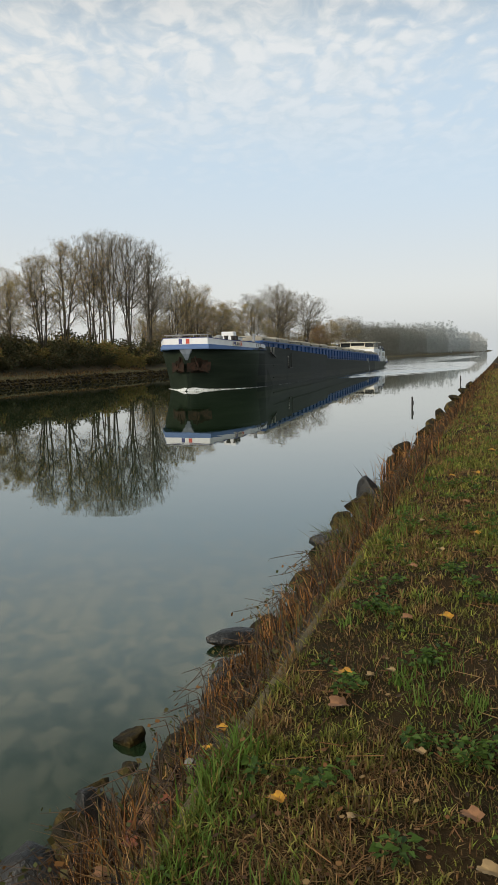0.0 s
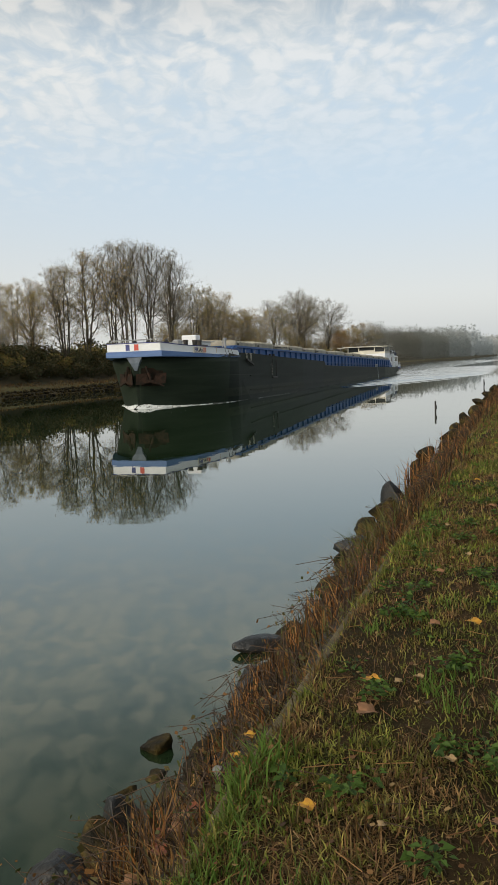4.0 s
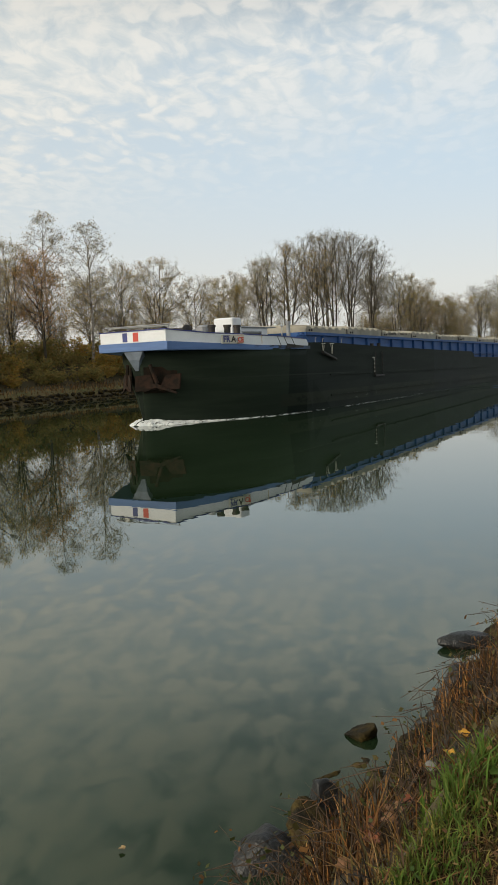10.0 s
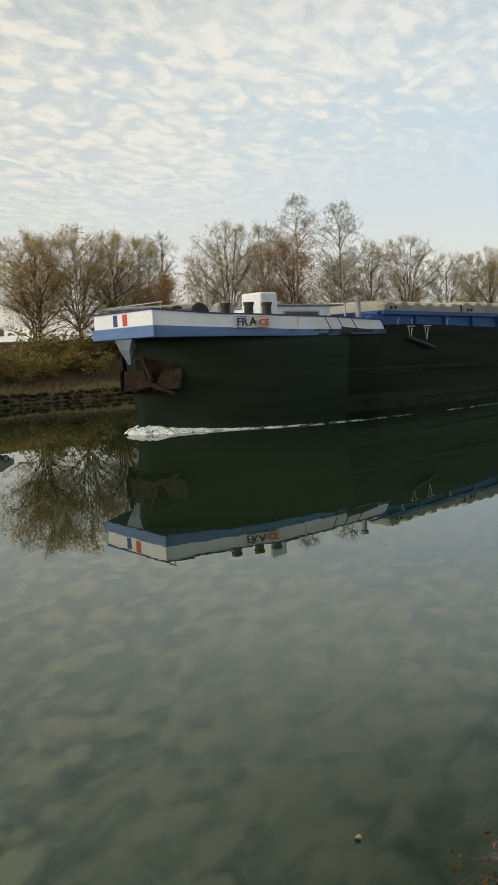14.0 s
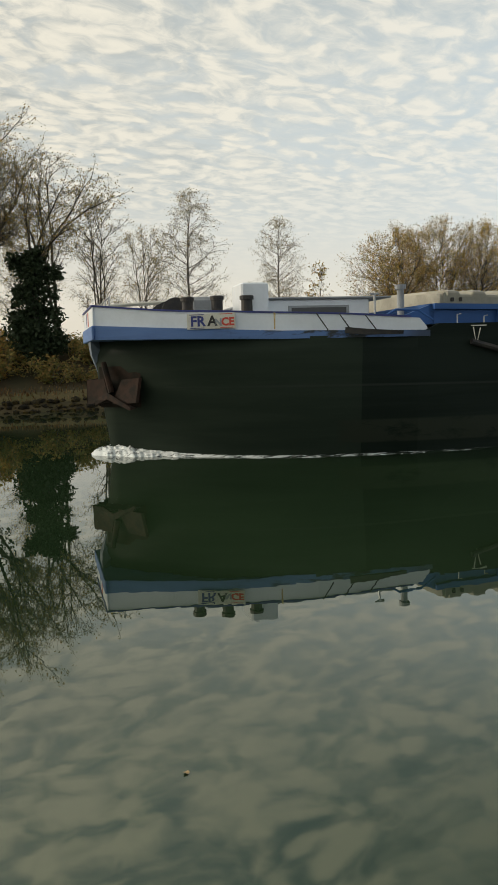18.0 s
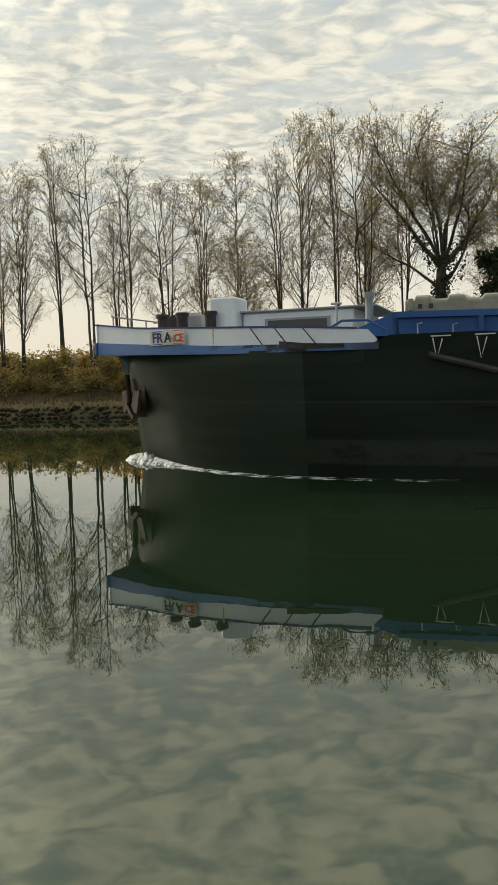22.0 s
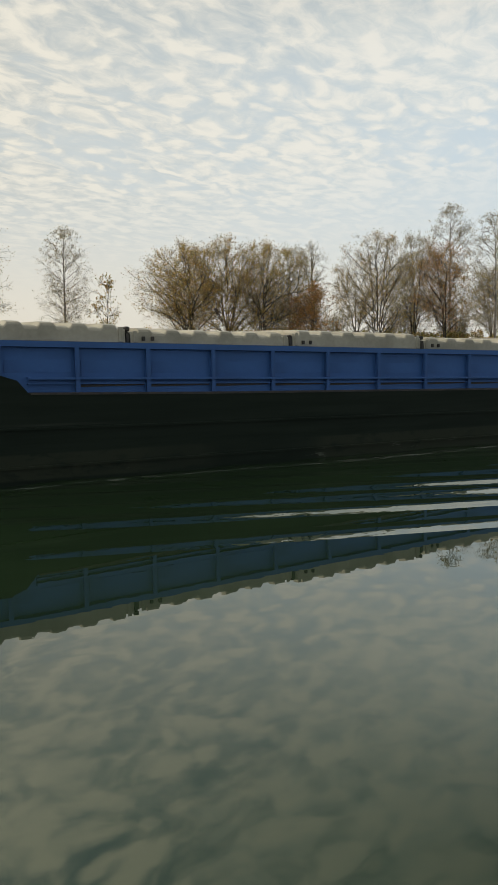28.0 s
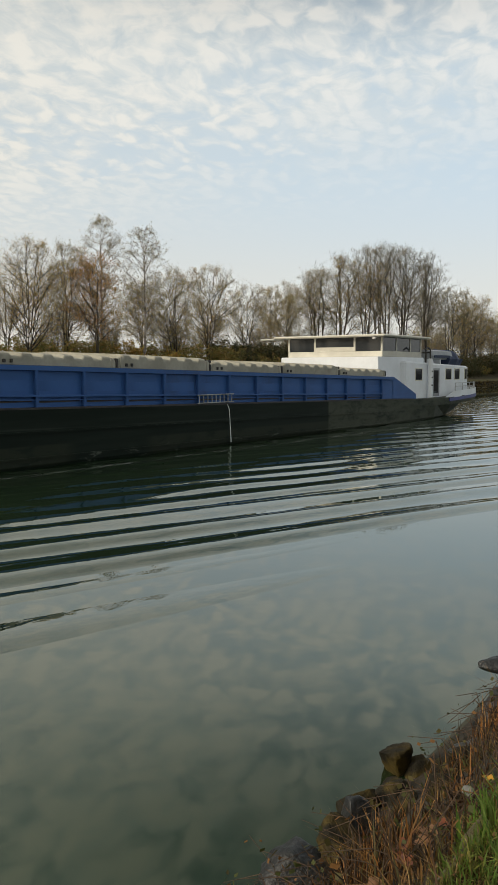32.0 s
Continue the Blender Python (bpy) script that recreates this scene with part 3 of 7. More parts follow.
def hull_shape():
    s = Shape()
    vs = [0.12, 0.5, 1.0, 1.6, 2.4, 3.4, 4.6, 6, 7.5, 9.2, 9.9, 12] + [12 + 3.9 * i for i in range(1, 8)] + [39.7, 40.0] + [44 + 5 * i for i in range(10)] + [93, 96, 98.5, 101, 103.5, 105.2, 106.8, 108.3]
    rings = []
    for v in vs:
        top = lerp(GUNWALE, v)
        deck = lerp([(0.12, 0.28), (0.5, 0.75), (1, 1.45), (1.6, 2.1), (2.4, 2.85), (3.4, 3.55), (4.6, 4.1), (6, 4.5), (9, 4.73), (98, 4.73), (102, 4.70), (105, 4.5), (107, 4.15), (108.3, 3.5)], v)
        mid = lerp([(0.12, 0.16), (0.5, 0.45), (1, 0.95), (1.6, 1.5), (2.4, 2.2), (3.4, 3.0), (4.6, 3.7), (6, 4.25), (9, 4.7), (97, 4.73), (101, 4.62), (105, 4.15), (108.3, 3.1)], v)
        low = lerp([(0.12, 0.06), (0.5, 0.25), (1, 0.6), (1.6, 1.05), (2.4, 1.7), (3.4, 2.5), (4.6, 3.3), (6, 4.0), (9, 4.6), (12, 4.73), (94, 4.73), (99, 4.5), (104, 3.7), (108.3, 2.4)], v)
        rake = max(0.0, 1 - v / 3) * 0.45
        keel = -1.2 if v < 96 else -1.2 + (v - 96) * 0.165
        side = [(deck, v, top), (deck - 0.01, v, top - 0.45), (mid, v + rake * 0.5, max(0.9, top * 0.45) if v < 100 else 0.5 * top + 0.5 * max(0.0, keel + 0.18)), (low, v + rake, max(0.0, keel + 0.18)), (low * 0.85, v + rake * 1.3, keel)]
        ring = [Vector(p) for p in side] + [Vector((-p[0], p[1], p[2])) for p in reversed(side)]
        rings.append(ring)
    s.loft(rings, True)
    n = len(rings[0])
    for i, v in enumerate(vs[:-1]):
        for k in range(n):
            s.m[i * n + k] = 1 if v < 6.5 else 0
    return s


def strip(pts, z0, z1, thick, slot=0, sides=(1, -1)):
    """An upright plate along the points (x, y), between the heights given by tables or numbers; both sides of the ship."""
    s = Shape()
    get = lambda t, v: lerp(t, v) if isinstance(t, list) else t(v) if callable(t) else t
    for sign in sides:
        rings = [[(sign * x, y, get(z0, y)), (sign * x, y, get(z1, y)), (sign * (x - thick), y, get(z1, y)), (sign * (x - thick), y, get(z0, y))] for x, y in pts]
        s.loft(rings if sign > 0 else [list(reversed(r)) for r in rings], True, slot)
    return s


def sided(name, pts, z0, z1, thick, material, barge, label=""):
    """The same plate on either side of the ship, each a part of its own."""
    for sign in (1, -1):
        part(name, strip(pts, z0, z1, thick, 0, (sign,)), material, barge, label)


def front_plate(z0, z1, half, thick, y=0.0):
    s = Shape()
    s.box(-half, half, y - thick, y, z0, z1, 0.02)
    return s


def bollard_pair(parent, x, y, z, name="bollard"):
    s = Shape()
    s.tube([(x, y, z - 0.1), (x, y, z + 0.52), (x, y, z + 0.54)], [0.17, 0.17, 0.15], 16)
    s.tube([(x, y, z + 0.44), (x, y, z + 0.54), (x, y, z + 0.56)], [0.21, 0.21, 0.19], 16)
    part(name, s, M_DARK, parent, "black steel mooring bollard", smooth=False)


def build_barge():
    barge = tagged(new("barge"), "long black cargo barge with blue coaming and white bow, under way", "barge")
    hull_me = hull_shape()
    hull = part("hull", hull_me, [M_HULL, M_FORE], barge, "black painted steel hull, bow riding high")
    hull.data.polygons.foreach_set("use_smooth", [i < 90 and i % 10 not in (4, 9) for i in range(len(hull.data.polygons))])
    # bow deck: band, bulwark, cap
    pts = outline(0.0, 9.6, 0.7)
    band = strip(pts, BAND_FOOT, BULWARK_FOOT, 0.14)
    band.add([(x, y, lerp(BAND_FOOT, y)) for x, y in pts] + [(-x, y, lerp(BAND_FOOT, y)) for x, y in pts], [(i, i + 1, len(pts) + i + 1, len(pts) + i) for i in range(len(pts) - 1)])
    part("bow_band", band, M_BAND, barge, "faded blue rubbing band round the bow")
    part("bow_band", front_plate(3.72, 4.14, 2.22, 0.08), M_BAND, barge, "faded blue rubbing band across the bow")
    fp = outline(0.0, 9.0, 0.6, -0.07)
    sided("bulwark", [(x, y + 0.02) for x, y in fp] + [(4.68, 9.3), (4.66, 9.55)], BULWARK_FOOT, BULWARK_TOP + [(9.42, 3.98), (9.56, 3.78)], 0.07, M_WHITE, barge, "white painted bow bulwark, scuffed")
    part("bulwark", front_plate(4.14, 4.70, 2.12, 0.05, 0.02), M_WHITE, barge, "white painted bulwark across the bow")
    cap = strip([(x + 0.03, y) for x, y in fp], lambda v: lerp(BULWARK_TOP, v), lambda v: lerp(BULWARK_TOP, v) + 0.05, 0.13)
    cap.box(-2.15, 2.15, -0.06, 0.06, 4.70, 4.75)
    part("bulwark_cap", cap, M_NAVY, barge, "dark blue cap rail")
    deck = Shape()
    dp = outline(0.0, 10.0, 0.8, -0.15)
    deck.loft([[(x, y, 3.86), (-x, y, 3.86)] for x, y in dp], False, 0, False)
    part("foredeck", deck, M_GREY, barge, "grey painted foredeck")
    # stem and the flag on the bow
    stem = Shape()
    stem.loft([[(-0.62, -0.02, 3.72), (0.62, -0.02, 3.72), (0.35, 0.45, 3.72), (-0.35, 0.45, 3.72)], [(-0.36, 0.02, 3.3), (0.36, 0.02, 3.3), (0.4, 0.45, 3.3), (-0.4, 0.45, 3.3)], [(-0.10, 0.2, 2.75), (0.10, 0.2, 2.75), (0.2, 0.5, 2.75), (-0.2, 0.5, 2.75)]], True)
    part("stem", stem, M_STEMPLATE, barge, "blue-grey stem under the bow")
    for x0, x1, m, lab in ((-0.62, -0.30, M_NAVY, "blue bar of a painted tricolour"), (-0.30, 0.06, M_WHITE, "white bar of a painted tricolour"), (0.06, 0.40, M_RED, "red bar of a painted tricolour")):
        part("painted_bar", Shape().box(x0, x1, -0.036, -0.032, 4.20, 4.64), m, barge, lab)
    # anchors, flukes up against the flared bow
    for sign in (1, -1):
        b = Shape()
        b.tube([(sign * 0.72, 0.34, 3.05), (sign * 0.98, 0.52, 2.1)], [0.09, 0.10], 8)
        b.loft([[(sign * 0.42, 0.02, 1.86), (sign * 0.40, 0.05, 1.70), (sign * 0.55, 0.30, 1.74)], [(sign * 0.98, 0.38, 2.12), (sign * 0.98, 0.36, 1.90), (sign * 1.0, 0.62, 1.95)], [(sign * 1.75, 1.00, 1.66), (sign * 1.80, 0.96, 1.56), (sign * 1.75, 1.2, 1.62)]], True)
        part("anchor", b, M_RUST, barge, "rusty anchor drawn up under the bow")
        pocket = Shape().loft([[(sign * (x0 + 0.02 + 0.12 * (z - 1.6) / 1.4 * x0), y, z) for x0, y in ((0.34, 0.22), (0.62, 0.52), (1.0, 0.90), (1.45, 1.38))] for z in (1.62, 2.1, 2.6, 2.92)], False, 0, False)
        part("anchor_pocket", pocket, M_POCKET, barge, "rust-streaked plating behind the anchor")
        for q, tip in ((0.52, -0.10), (1.42, 0.14)):
            f = Shape()
            foot = [(q + t, 0.10 + 0.78 * (q + t - 0.35)) for t in (-0.40, 0.42)]
            head = [(q + tip + t, 0.02 + 0.86 * (q + tip + t - 0.35)) for t in (-0.26, 0.30)]
            ring = lambda e, z, o: [(sign * e[0][0], e[0][1] - o, z), (sign * e[1][0], e[1][1] - o, z + 0.05), (sign * e[1][0], e[1][1] - o + 0.09, z + 0.05), (sign * e[0][0], e[0][1] - o + 0.09, z)]
            f.loft([ring(foot, 1.74, 0.10), ring(head, 2.50, 0.02)], True)
            part("fluke", f, M_RUST, barge, "rusty anchor fluke")
    # name board
    board = Shape().box(-0.70, 0.70, -0.22, 0.22, 0.0, 0.025, 0.006)
    ob = part("name_board", board, M_CREAM, barge, "pale board lettered with a country's name")
    ang = math.atan2(0.52, 1.4)
    mid = Vector((3.80, 3.20, 4.13))
    face = Matrix.Translation(mid) @ Matrix(((0, 0, 1), (1, 0, 0), (0, 1, 0))).to_4x4()
    yaw_m = Matrix.Translation(mid) @ Matrix.Rotation(-ang, 4, "Z") @ Matrix.Translation(-mid)
    ob.matrix_local = yaw_m @ face
    for text, x, m, size in (("FR", -0.60, M_NAVY, 0.40), ("A", -0.10, M_DARK, 0.40), ("N", 0.10, M_GREY, 0.27), ("CE", 0.29, M_RED, 0.31)):
        lettering("letters", text, size, m, barge, yaw_m @ face @ Matrix.Translation((x, -0.13, 0.03)), 0.006, 0.012)
    for x0, x1, m in ((-0.62, -0.2, M_NAVY), (0.25, 0.62, M_RED)):
        for y in (-0.2, 0.18):
            q = part("board_line", Shape().box(x0, x1, y, y + 0.02, 0.025, 0.03), m, barge)
            q.matrix_local = yaw_m @ face
    # foredeck gear
    for y in (2.7, 3.5, 4.4):
        bollard_pair(barge, 2.9 if y < 3 else 3.3, y, 4.32)
    box = Shape().box(1.9, 3.1, 4.3, 5.15, 3.86, 5.28, 0.05)
    part("locker", box, M_WHITE, barge, "white steel locker on the foredeck")
    house = Shape().box(-2.6, 2.6, 5.2, 8.6, 3.86, 4.80, 0.04)
    part("fore_cabin", house, M_WHITE, barge, "low white fore cabin")
    part("cabin_roof", Shape().box(-2.75, 2.75, 5.1, 9.3, 4.80, 4.86, 0.02), M_GREY, barge, "blue-grey cabin roof")
    fr = Shape()
    fr.box(2.6, 2.63, 5.9, 7.9, 4.22, 4.60)
    part("window_frame", fr, M_GREY, barge)
    part("window", Shape().box(2.63, 2.645, 6.0, 7.8, 4.28, 4.54), M_GLASS, barge, "dark cabin window")
    winch = Shape()
    winch.tube([(-1.2, 2.6, 4.55), (1.4, 2.6, 4.55)], 0.30, 14)
    for x in (-1.2, -0.1, 1.4):
        winch.tube([(x, 2.6, 4.55), (x + 0.06, 2.6, 4.55)], 0.45, 16)
    winch.box(-1.5, 1.7, 2.2, 3.0, 3.86, 4.3, 0.04)
    part("winch", winch, M_DARK, barge, "dark anchor winch")
    motor = Shape().box(1.7, 2.3, 2.9, 3.7, 4.2, 4.95, 0.12)
    part("winch_motor", motor, M_GREY, barge)
    gang = Shape()
    for x in (-1.9, -1.4):
        gang.tube([(x, -0.1 + 0.6, 4.95), (x + 0.8, 4.4, 5.1)], 0.05, 6)
    for k in range(7):
        gang.tube([(-1.9 + 0.11 * k, 0.7 + 0.6 * k, 4.96 + 0.02 * k), (-1.4 + 0.11 * k, 0.7 + 0.6 * k, 4.96 + 0.02 * k)], 0.03, 5)
    part("gangplank", gang, M_CREAM, barge, "pale gangplank stowed on the foredeck")
    for k in range(4):
        part("rail_post", Shape().tube([(-2.0 + 1.3 * k, 0.5, 3.9), (-2.0 + 1.3 * k, 0.5, 4.98)], 0.03, 6), M_STEEL, barge)
    part("rail", Shape().tube([(-2.2, 0.5, 4.98), (2.0, 0.5, 4.98)], 0.028, 6), M_STEEL, barge)
    vent = Shape().tube([(3.6, 9.2, 3.9), (3.6, 9.2, 5.0), (3.6, 9.2, 5.02)], [0.11, 0.11, 0.1], 12)
    vent.tube([(3.6, 9.2, 4.98), (3.6, 9.2, 5.12)], 0.17, 12)
    part("vent_pipe", vent, M_GREY, barge, "grey vent pipe with cap")
    t2 = Shape().tube([(3.7, 8.3, 3.9), (3.7, 8.3, 4.85)], 0.035, 8)
    t2.tube([(3.7, 8.15, 4.85), (3.7, 8.45, 4.85)], 0.035, 8)
    part("vent_pipe", t2, M_STEEL, barge, "thin T-shaped vent")
    for y in (6.4, 7.1, 7.9):
        part("brace", Shape().tube([(4.72, y - 0.35, lerp(BULWARK_TOP, y) + 0.02), (4.72, y, lerp(BULWARK_FOOT, y))], 0.018, 5), M_DARK, barge)
    part("hand_rail", Shape().tube([(4.5, 8.0, 4.0), (4.55, 8.6, 4.32), (4.55, 9.3, 4.3), (4.55, 9.8, 4.0)], 0.035, 7), M_BLUE, barge)
    torn = Shape().loft([[(4.80, 6.9, 3.84), (4.80, 6.9, 3.66), (4.76, 6.9, 3.66)], [(4.95, 7.6, 3.76), (4.93, 7.6, 3.60), (4.80, 7.6, 3.60)], [(4.84, 8.7, 3.70), (4.82, 8.7, 3.60), (4.77, 8.7, 3.60)]], True)
    part("torn_fender", torn, M_DARK, barge, "torn dark rubbing strip hanging off the bow band")
    part("rust_run", Shape().loft([[(4.475, 4.86, 4.30), (4.485, 4.92, 4.30)], [(4.475, 4.87, 3.84), (4.482, 4.90, 3.84)]], False, 0, False), M_RUSTRUN, barge, "thin orange rust run on the bulwark")
    for v, h in ((10.6, 0.22), (11.5, 0.16), (14.0, 0.14)):
        part("deck_fitting", Shape().tube([(4.55, v, 3.6), (4.55, v, 3.92 + h), (4.55, v + 0.12, 3.94 + h)], 0.022, 6), M_STEEL, barge)
    # coaming
    front = 10.0
    vs = [front + (93.2 - front) * i / 24 for i in range(25)]
    cside = HALF - 0.62
    co = Shape()
    for sign in (1, -1):
        rings = []
        for v in vs:
            t, b = coam_top(v), coam_top(v) - 1.42
            r = [(sign * cside, v, b), (sign * cside, v, t - 0.18), (sign * (cside + 0.16), v, t - 0.16), (sign * (cside + 0.16), v, t), (sign * (cside - 0.2), v, t), (sign * (cside - 0.2), v, b)]
            rings.append(r if sign > 0 else list(reversed(r)))
        co.loft(rings, True)
    co.box(-cside, cside, front - 0.1, front + 0.06, 3.6, coam_top(front))
    co.box(-cside, cside, 93.2, 93.3, 1.2, coam_top(93.2))
    part("coaming", co, M_BLUE, barge, "blue painted hatch coaming")
    for sign in (1, -1):
        t, d = coam_top(93.2), 1.42
        for prof in ([(8.6, 4.0), (10.0, coam_top(10)), (10.0, 3.86), (8.6, 3.86)], [(93.2, t), (93.8, t - 0.12), (96.6, t - 1.1), (96.6, t - d), (93.2, t - d)]):
            a = [(sign * cside, y, z) for y, z in prof]
            b = [(sign * (cside - 0.1), y, z) for y, z in prof]
            part("coaming_end", Shape().loft([a, b], True), M_BLUE, barge, "sloped blue end plate")
    # gangway edge aft of the step, with its foot rail
    gw = Shape()
    for sign in (1, -1):
        rings = []
        for v in [40.05 + 5.5 * i for i in range(11)]:
            z = lerp(GUNWALE, v)
            r = [(sign * (HALF + 0.0), v, z - 0.02), (sign * (HALF + 0.0), v, z + 0.03), (sign * (cside), v, z + 0.03), (sign * cside, v, z - 0.02)]
            rings.append(r if sign > 0 else list(reversed(r)))
        gw.loft(rings, True)
    part("gangway", gw, M_DARK, barge, "dark side deck")
    for k in range(2):
        sided("ledge", [(cside + 0.185 - 0.085 * k, 40.1 + 5.2 * i) for i in range(11)], lambda v, k=k: coam_top(v) - 1.03 - 0.13 * k, lambda v, k=k: coam_top(v) - 0.97 - 0.15 * k, 0.18 - 0.08 * k, M_BLUE, barge)
    rib = Shape()
    rib.loft([[(0, -0.035, -1.38), (0.17, -0.035, -1.38), (0.17, 0.035, -1.38), (0, 0.035, -1.38)], [(0, -0.035, -0.16), (0.17, -0.035, -0.16), (0.17, 0.035, -0.16), (0, 0.035, -0.16)]], True)
    rib.box(0.13, 0.16, -0.065, 0.065, -1.38, -0.16)
    rib_me = rib.mesh("rib", M_BLUE)
    for k in range(39):
        v = 12.2 + 2.09 * k
        ob = part("rib", rib_me, M_BLUE, barge)
        ob.location = (cside, v, coam_top(v))
    panel = Shape().box(0.0, 0.012, 0.14, 1.95, -0.86, -0.52)
    panel_me = panel.mesh("stiffener", M_BLUE)
    for k in range(38):
        v = 12.2 + 2.09 * k
        ob = part("stiffener", panel_me, M_BLUE, barge)
        ob.location = (cside, v, coam_top(v))
    # dark bars stand in for the shaded open gap under the lower ledge
    slot_me = Shape().box(0.004, 0.012, 0.10, 1.99, -1.245, -1.16).mesh("drain_slot", M_DARK)
    for k in range(14, 38):
        ob = part("drain_slot", slot_me, M_DARK, barge)
        ob.location = (cside, 12.2 + 2.09 * k, coam_top(12.2 + 2.09 * k))
    # hatch covers
    for k in range(15):
        build_hatch(barge, 10.25 + 5.47 * k, 5.32, k)
    # draught ladder and fenders on the side
    lad = Shape()
    lad.tube([(HALF + 0.03, 18.5, 3.3), (HALF + 0.03, 18.5, 1.7)], 0.018, 5)
    lad.tube([(HALF + 0.03, 19.55, 3.2), (HALF + 0.03, 19.55, 1.65)], 0.018, 5)
    lad.tube([(HALF + 0.03, 19.68, 3.2), (HALF + 0.04, 19.66, 1.65)], 0.02, 5)
    lad.tube([(HALF + 0.05, 18.35, 1.66), (HALF + 0.05, 19.8, 1.62)], 0.07, 6)
    part("hanging_fender", lad, M_DARK, barge, "rope-hung timber fender")
    for k in range(8):
        part("draught_mark", Shape().box(HALF - 0.01, HALF + 0.004, 18.34, 18.46, 1.75 + 0.13 * k, 1.86 + 0.13 * k), M_CREAM if k % 2 else M_RUST, barge)
    part("draught_mark", Shape().box(HALF - 0.01, HALF + 0.004, 18.1, 18.6, 2.83, 2.87), M_CREAM, barge)
    for y in (11.0, 12.1):
        ra = Shape()
        ra.tube([(HALF + 0.03, y, 3.75), (HALF + 0.04, y + 0.1, 3.2), (HALF + 0.03, y + 0.24, 3.72)], 0.02, 5)
        ra.box(HALF - 0.3, HALF + 0.02, y - 0.05, y + 0.45, 3.78, 3.81)
        part("fender_rope", ra, M_CREAM, barge, "pale ropes holding a fender")
    part("hanging_fender", Shape().tube([(HALF + 0.1, 10.9, 3.32), (HALF + 0.1, 12.6, 2.86)], 0.09, 8), M_DARK, barge, "worn timber fender")
    for y in (18.5, 19.6):
        part("bollard", Shape().tube([(HALF - 0.2, y, 3.4), (HALF - 0.2, y, 3.75), (HALF - 0.2, y, 3.77)], [0.12, 0.12, 0.15], 10), M_DARK, barge)
    # rubbing strakes along the side
    for z0, m in ((1.95, M_HULL), (0.75, M_HULL)):
        sided("strake", [(HALF + 0.03, 12 + 8 * i) for i in range(11)], lambda v, z0=z0: z0 + TRIM * 0.75 * (v - 12) * (0.6 if z0 < 1 else 1), lambda v, z0=z0: z0 + 0.06 + TRIM * 0.75 * (v - 12) * (0.6 if z0 < 1 else 1), 0.06, m, barge)
    # boarding ladder with cooling water running out below
    for k in range(9):
        part("ladder_rung", Shape().tube([(HALF + 0.05, 74.3 + 0.27 * k, 1.72), (HALF + 0.05, 74.3 + 0.27 * k, 2.05)], 0.02, 5), M_STEEL, barge)
    for z in (1.72, 2.05):
        part("ladder_rail", Shape().tube([(HALF + 0.05, 74.2, z), (HALF + 0.05, 76.6, z)], 0.025, 5), M_STEEL, barge)
    part("water_jet", Shape().tube([(HALF, 76.2, 1.62), (HALF + 0.12, 76.2, 1.4), (HALF + 0.2, 76.2, 0.02)], [0.009, 0.012, 0.02], 6), M_SPRAY, barge, "thin jet of cooling water")
    aft(barge)
    return barge


def build_hatch(barge, y0, length, k):
    """One corrugated hatch cover with a rounded rim."""
    s = Shape()
    half, rise = HALF - 0.60, 0.10 if k % 2 else 0.0
    n = 12
    pitch = length / n
    stations = [(y0, 0.0), (y0 + 0.25, 0.0)]
    for i in range(1, n):
        v, up = y0 + pitch * i, 0.10 if i % 2 else 0.0
        stations += [(v - 0.40 * pitch, up), (v + 0.40 * pitch, up)]
    stations += [(y0 + length - 0.25, 0.0), (y0 + length, 0.0)]
    rings = []
    for v, u in stations:
        b = coam_top(v) + 0.01
        t = b + 0.33 + rise
        rings.append([(half, v, b), (half, v, t - 0.12 + u), (half - 0.03, v, t - 0.06 + u), (half - 0.3, v, t + u), (0, v, t + 0.14 + u), (-half + 0.3, v, t + u), (-half + 0.03, v, t - 0.06 + u), (-half, v, t - 0.12 + u), (-half, v, b)])
    s.loft(rings, True)
    cover = part("hatch_cover", s, M_HATCH, barge, "weathered grey-beige corrugated hatch cover")
    b = coam_top(y0)
    for y in (y0 + 0.08, y0 + length - 0.2):
        part("rim", Shape().box(half, half + 0.03, y, y + 0.12, b + 0.02 + TRIM * (y - y0), b + 0.34 + rise + TRIM * (y - y0), 0.01), M_HATCH, cover)
    seal = Shape()
    for sign in (1, -1):
        seal.box(sign * half - 0.03, sign * half + 0.03, y0 + length + 0.02, y0 + length + 0.10, b - 0.1, b + 0.16)
    seal.box(-half, half, y0 + length, y0 + length + 0.15, b + 0.22 + rise + TRIM * length, b + 0.36 + rise + TRIM * length, 0.03)
    part("joint_bar", seal, M_DARK, cover, "dark joint bar between two covers")
    for y in (0.34, 0.62):
        part("latch", Shape().box(half, half + 0.06, y0 + y, y0 + y + 0.1, b + 0.06, b + 0.18, 0.01), M_DARK, cover)
    if k in (2, 5):
        m = Matrix.Translation((half + 0.004, 0, 0)) @ Matrix(((0, 0, 1, 0), (1, 0, 0, 0), (0, 1, 0, 0), (0, 0, 0, 1)))
        for i in range(8 if k == 2 else 3):
            part("number_bar", Shape().box(half + 0.002, half + 0.008, y0 + 0.95 + 0.2 * i, y0 + 1.08 + 0.2 * i, b + 0.08, b + 0.25), M_DARK, cover)
        if k == 2:
            lettering("letters", "L 105 BR 9.50", 0.27, M_DARK, cover, Matrix.Translation((0, y0 + 2.95, b + 0.08)) @ m)


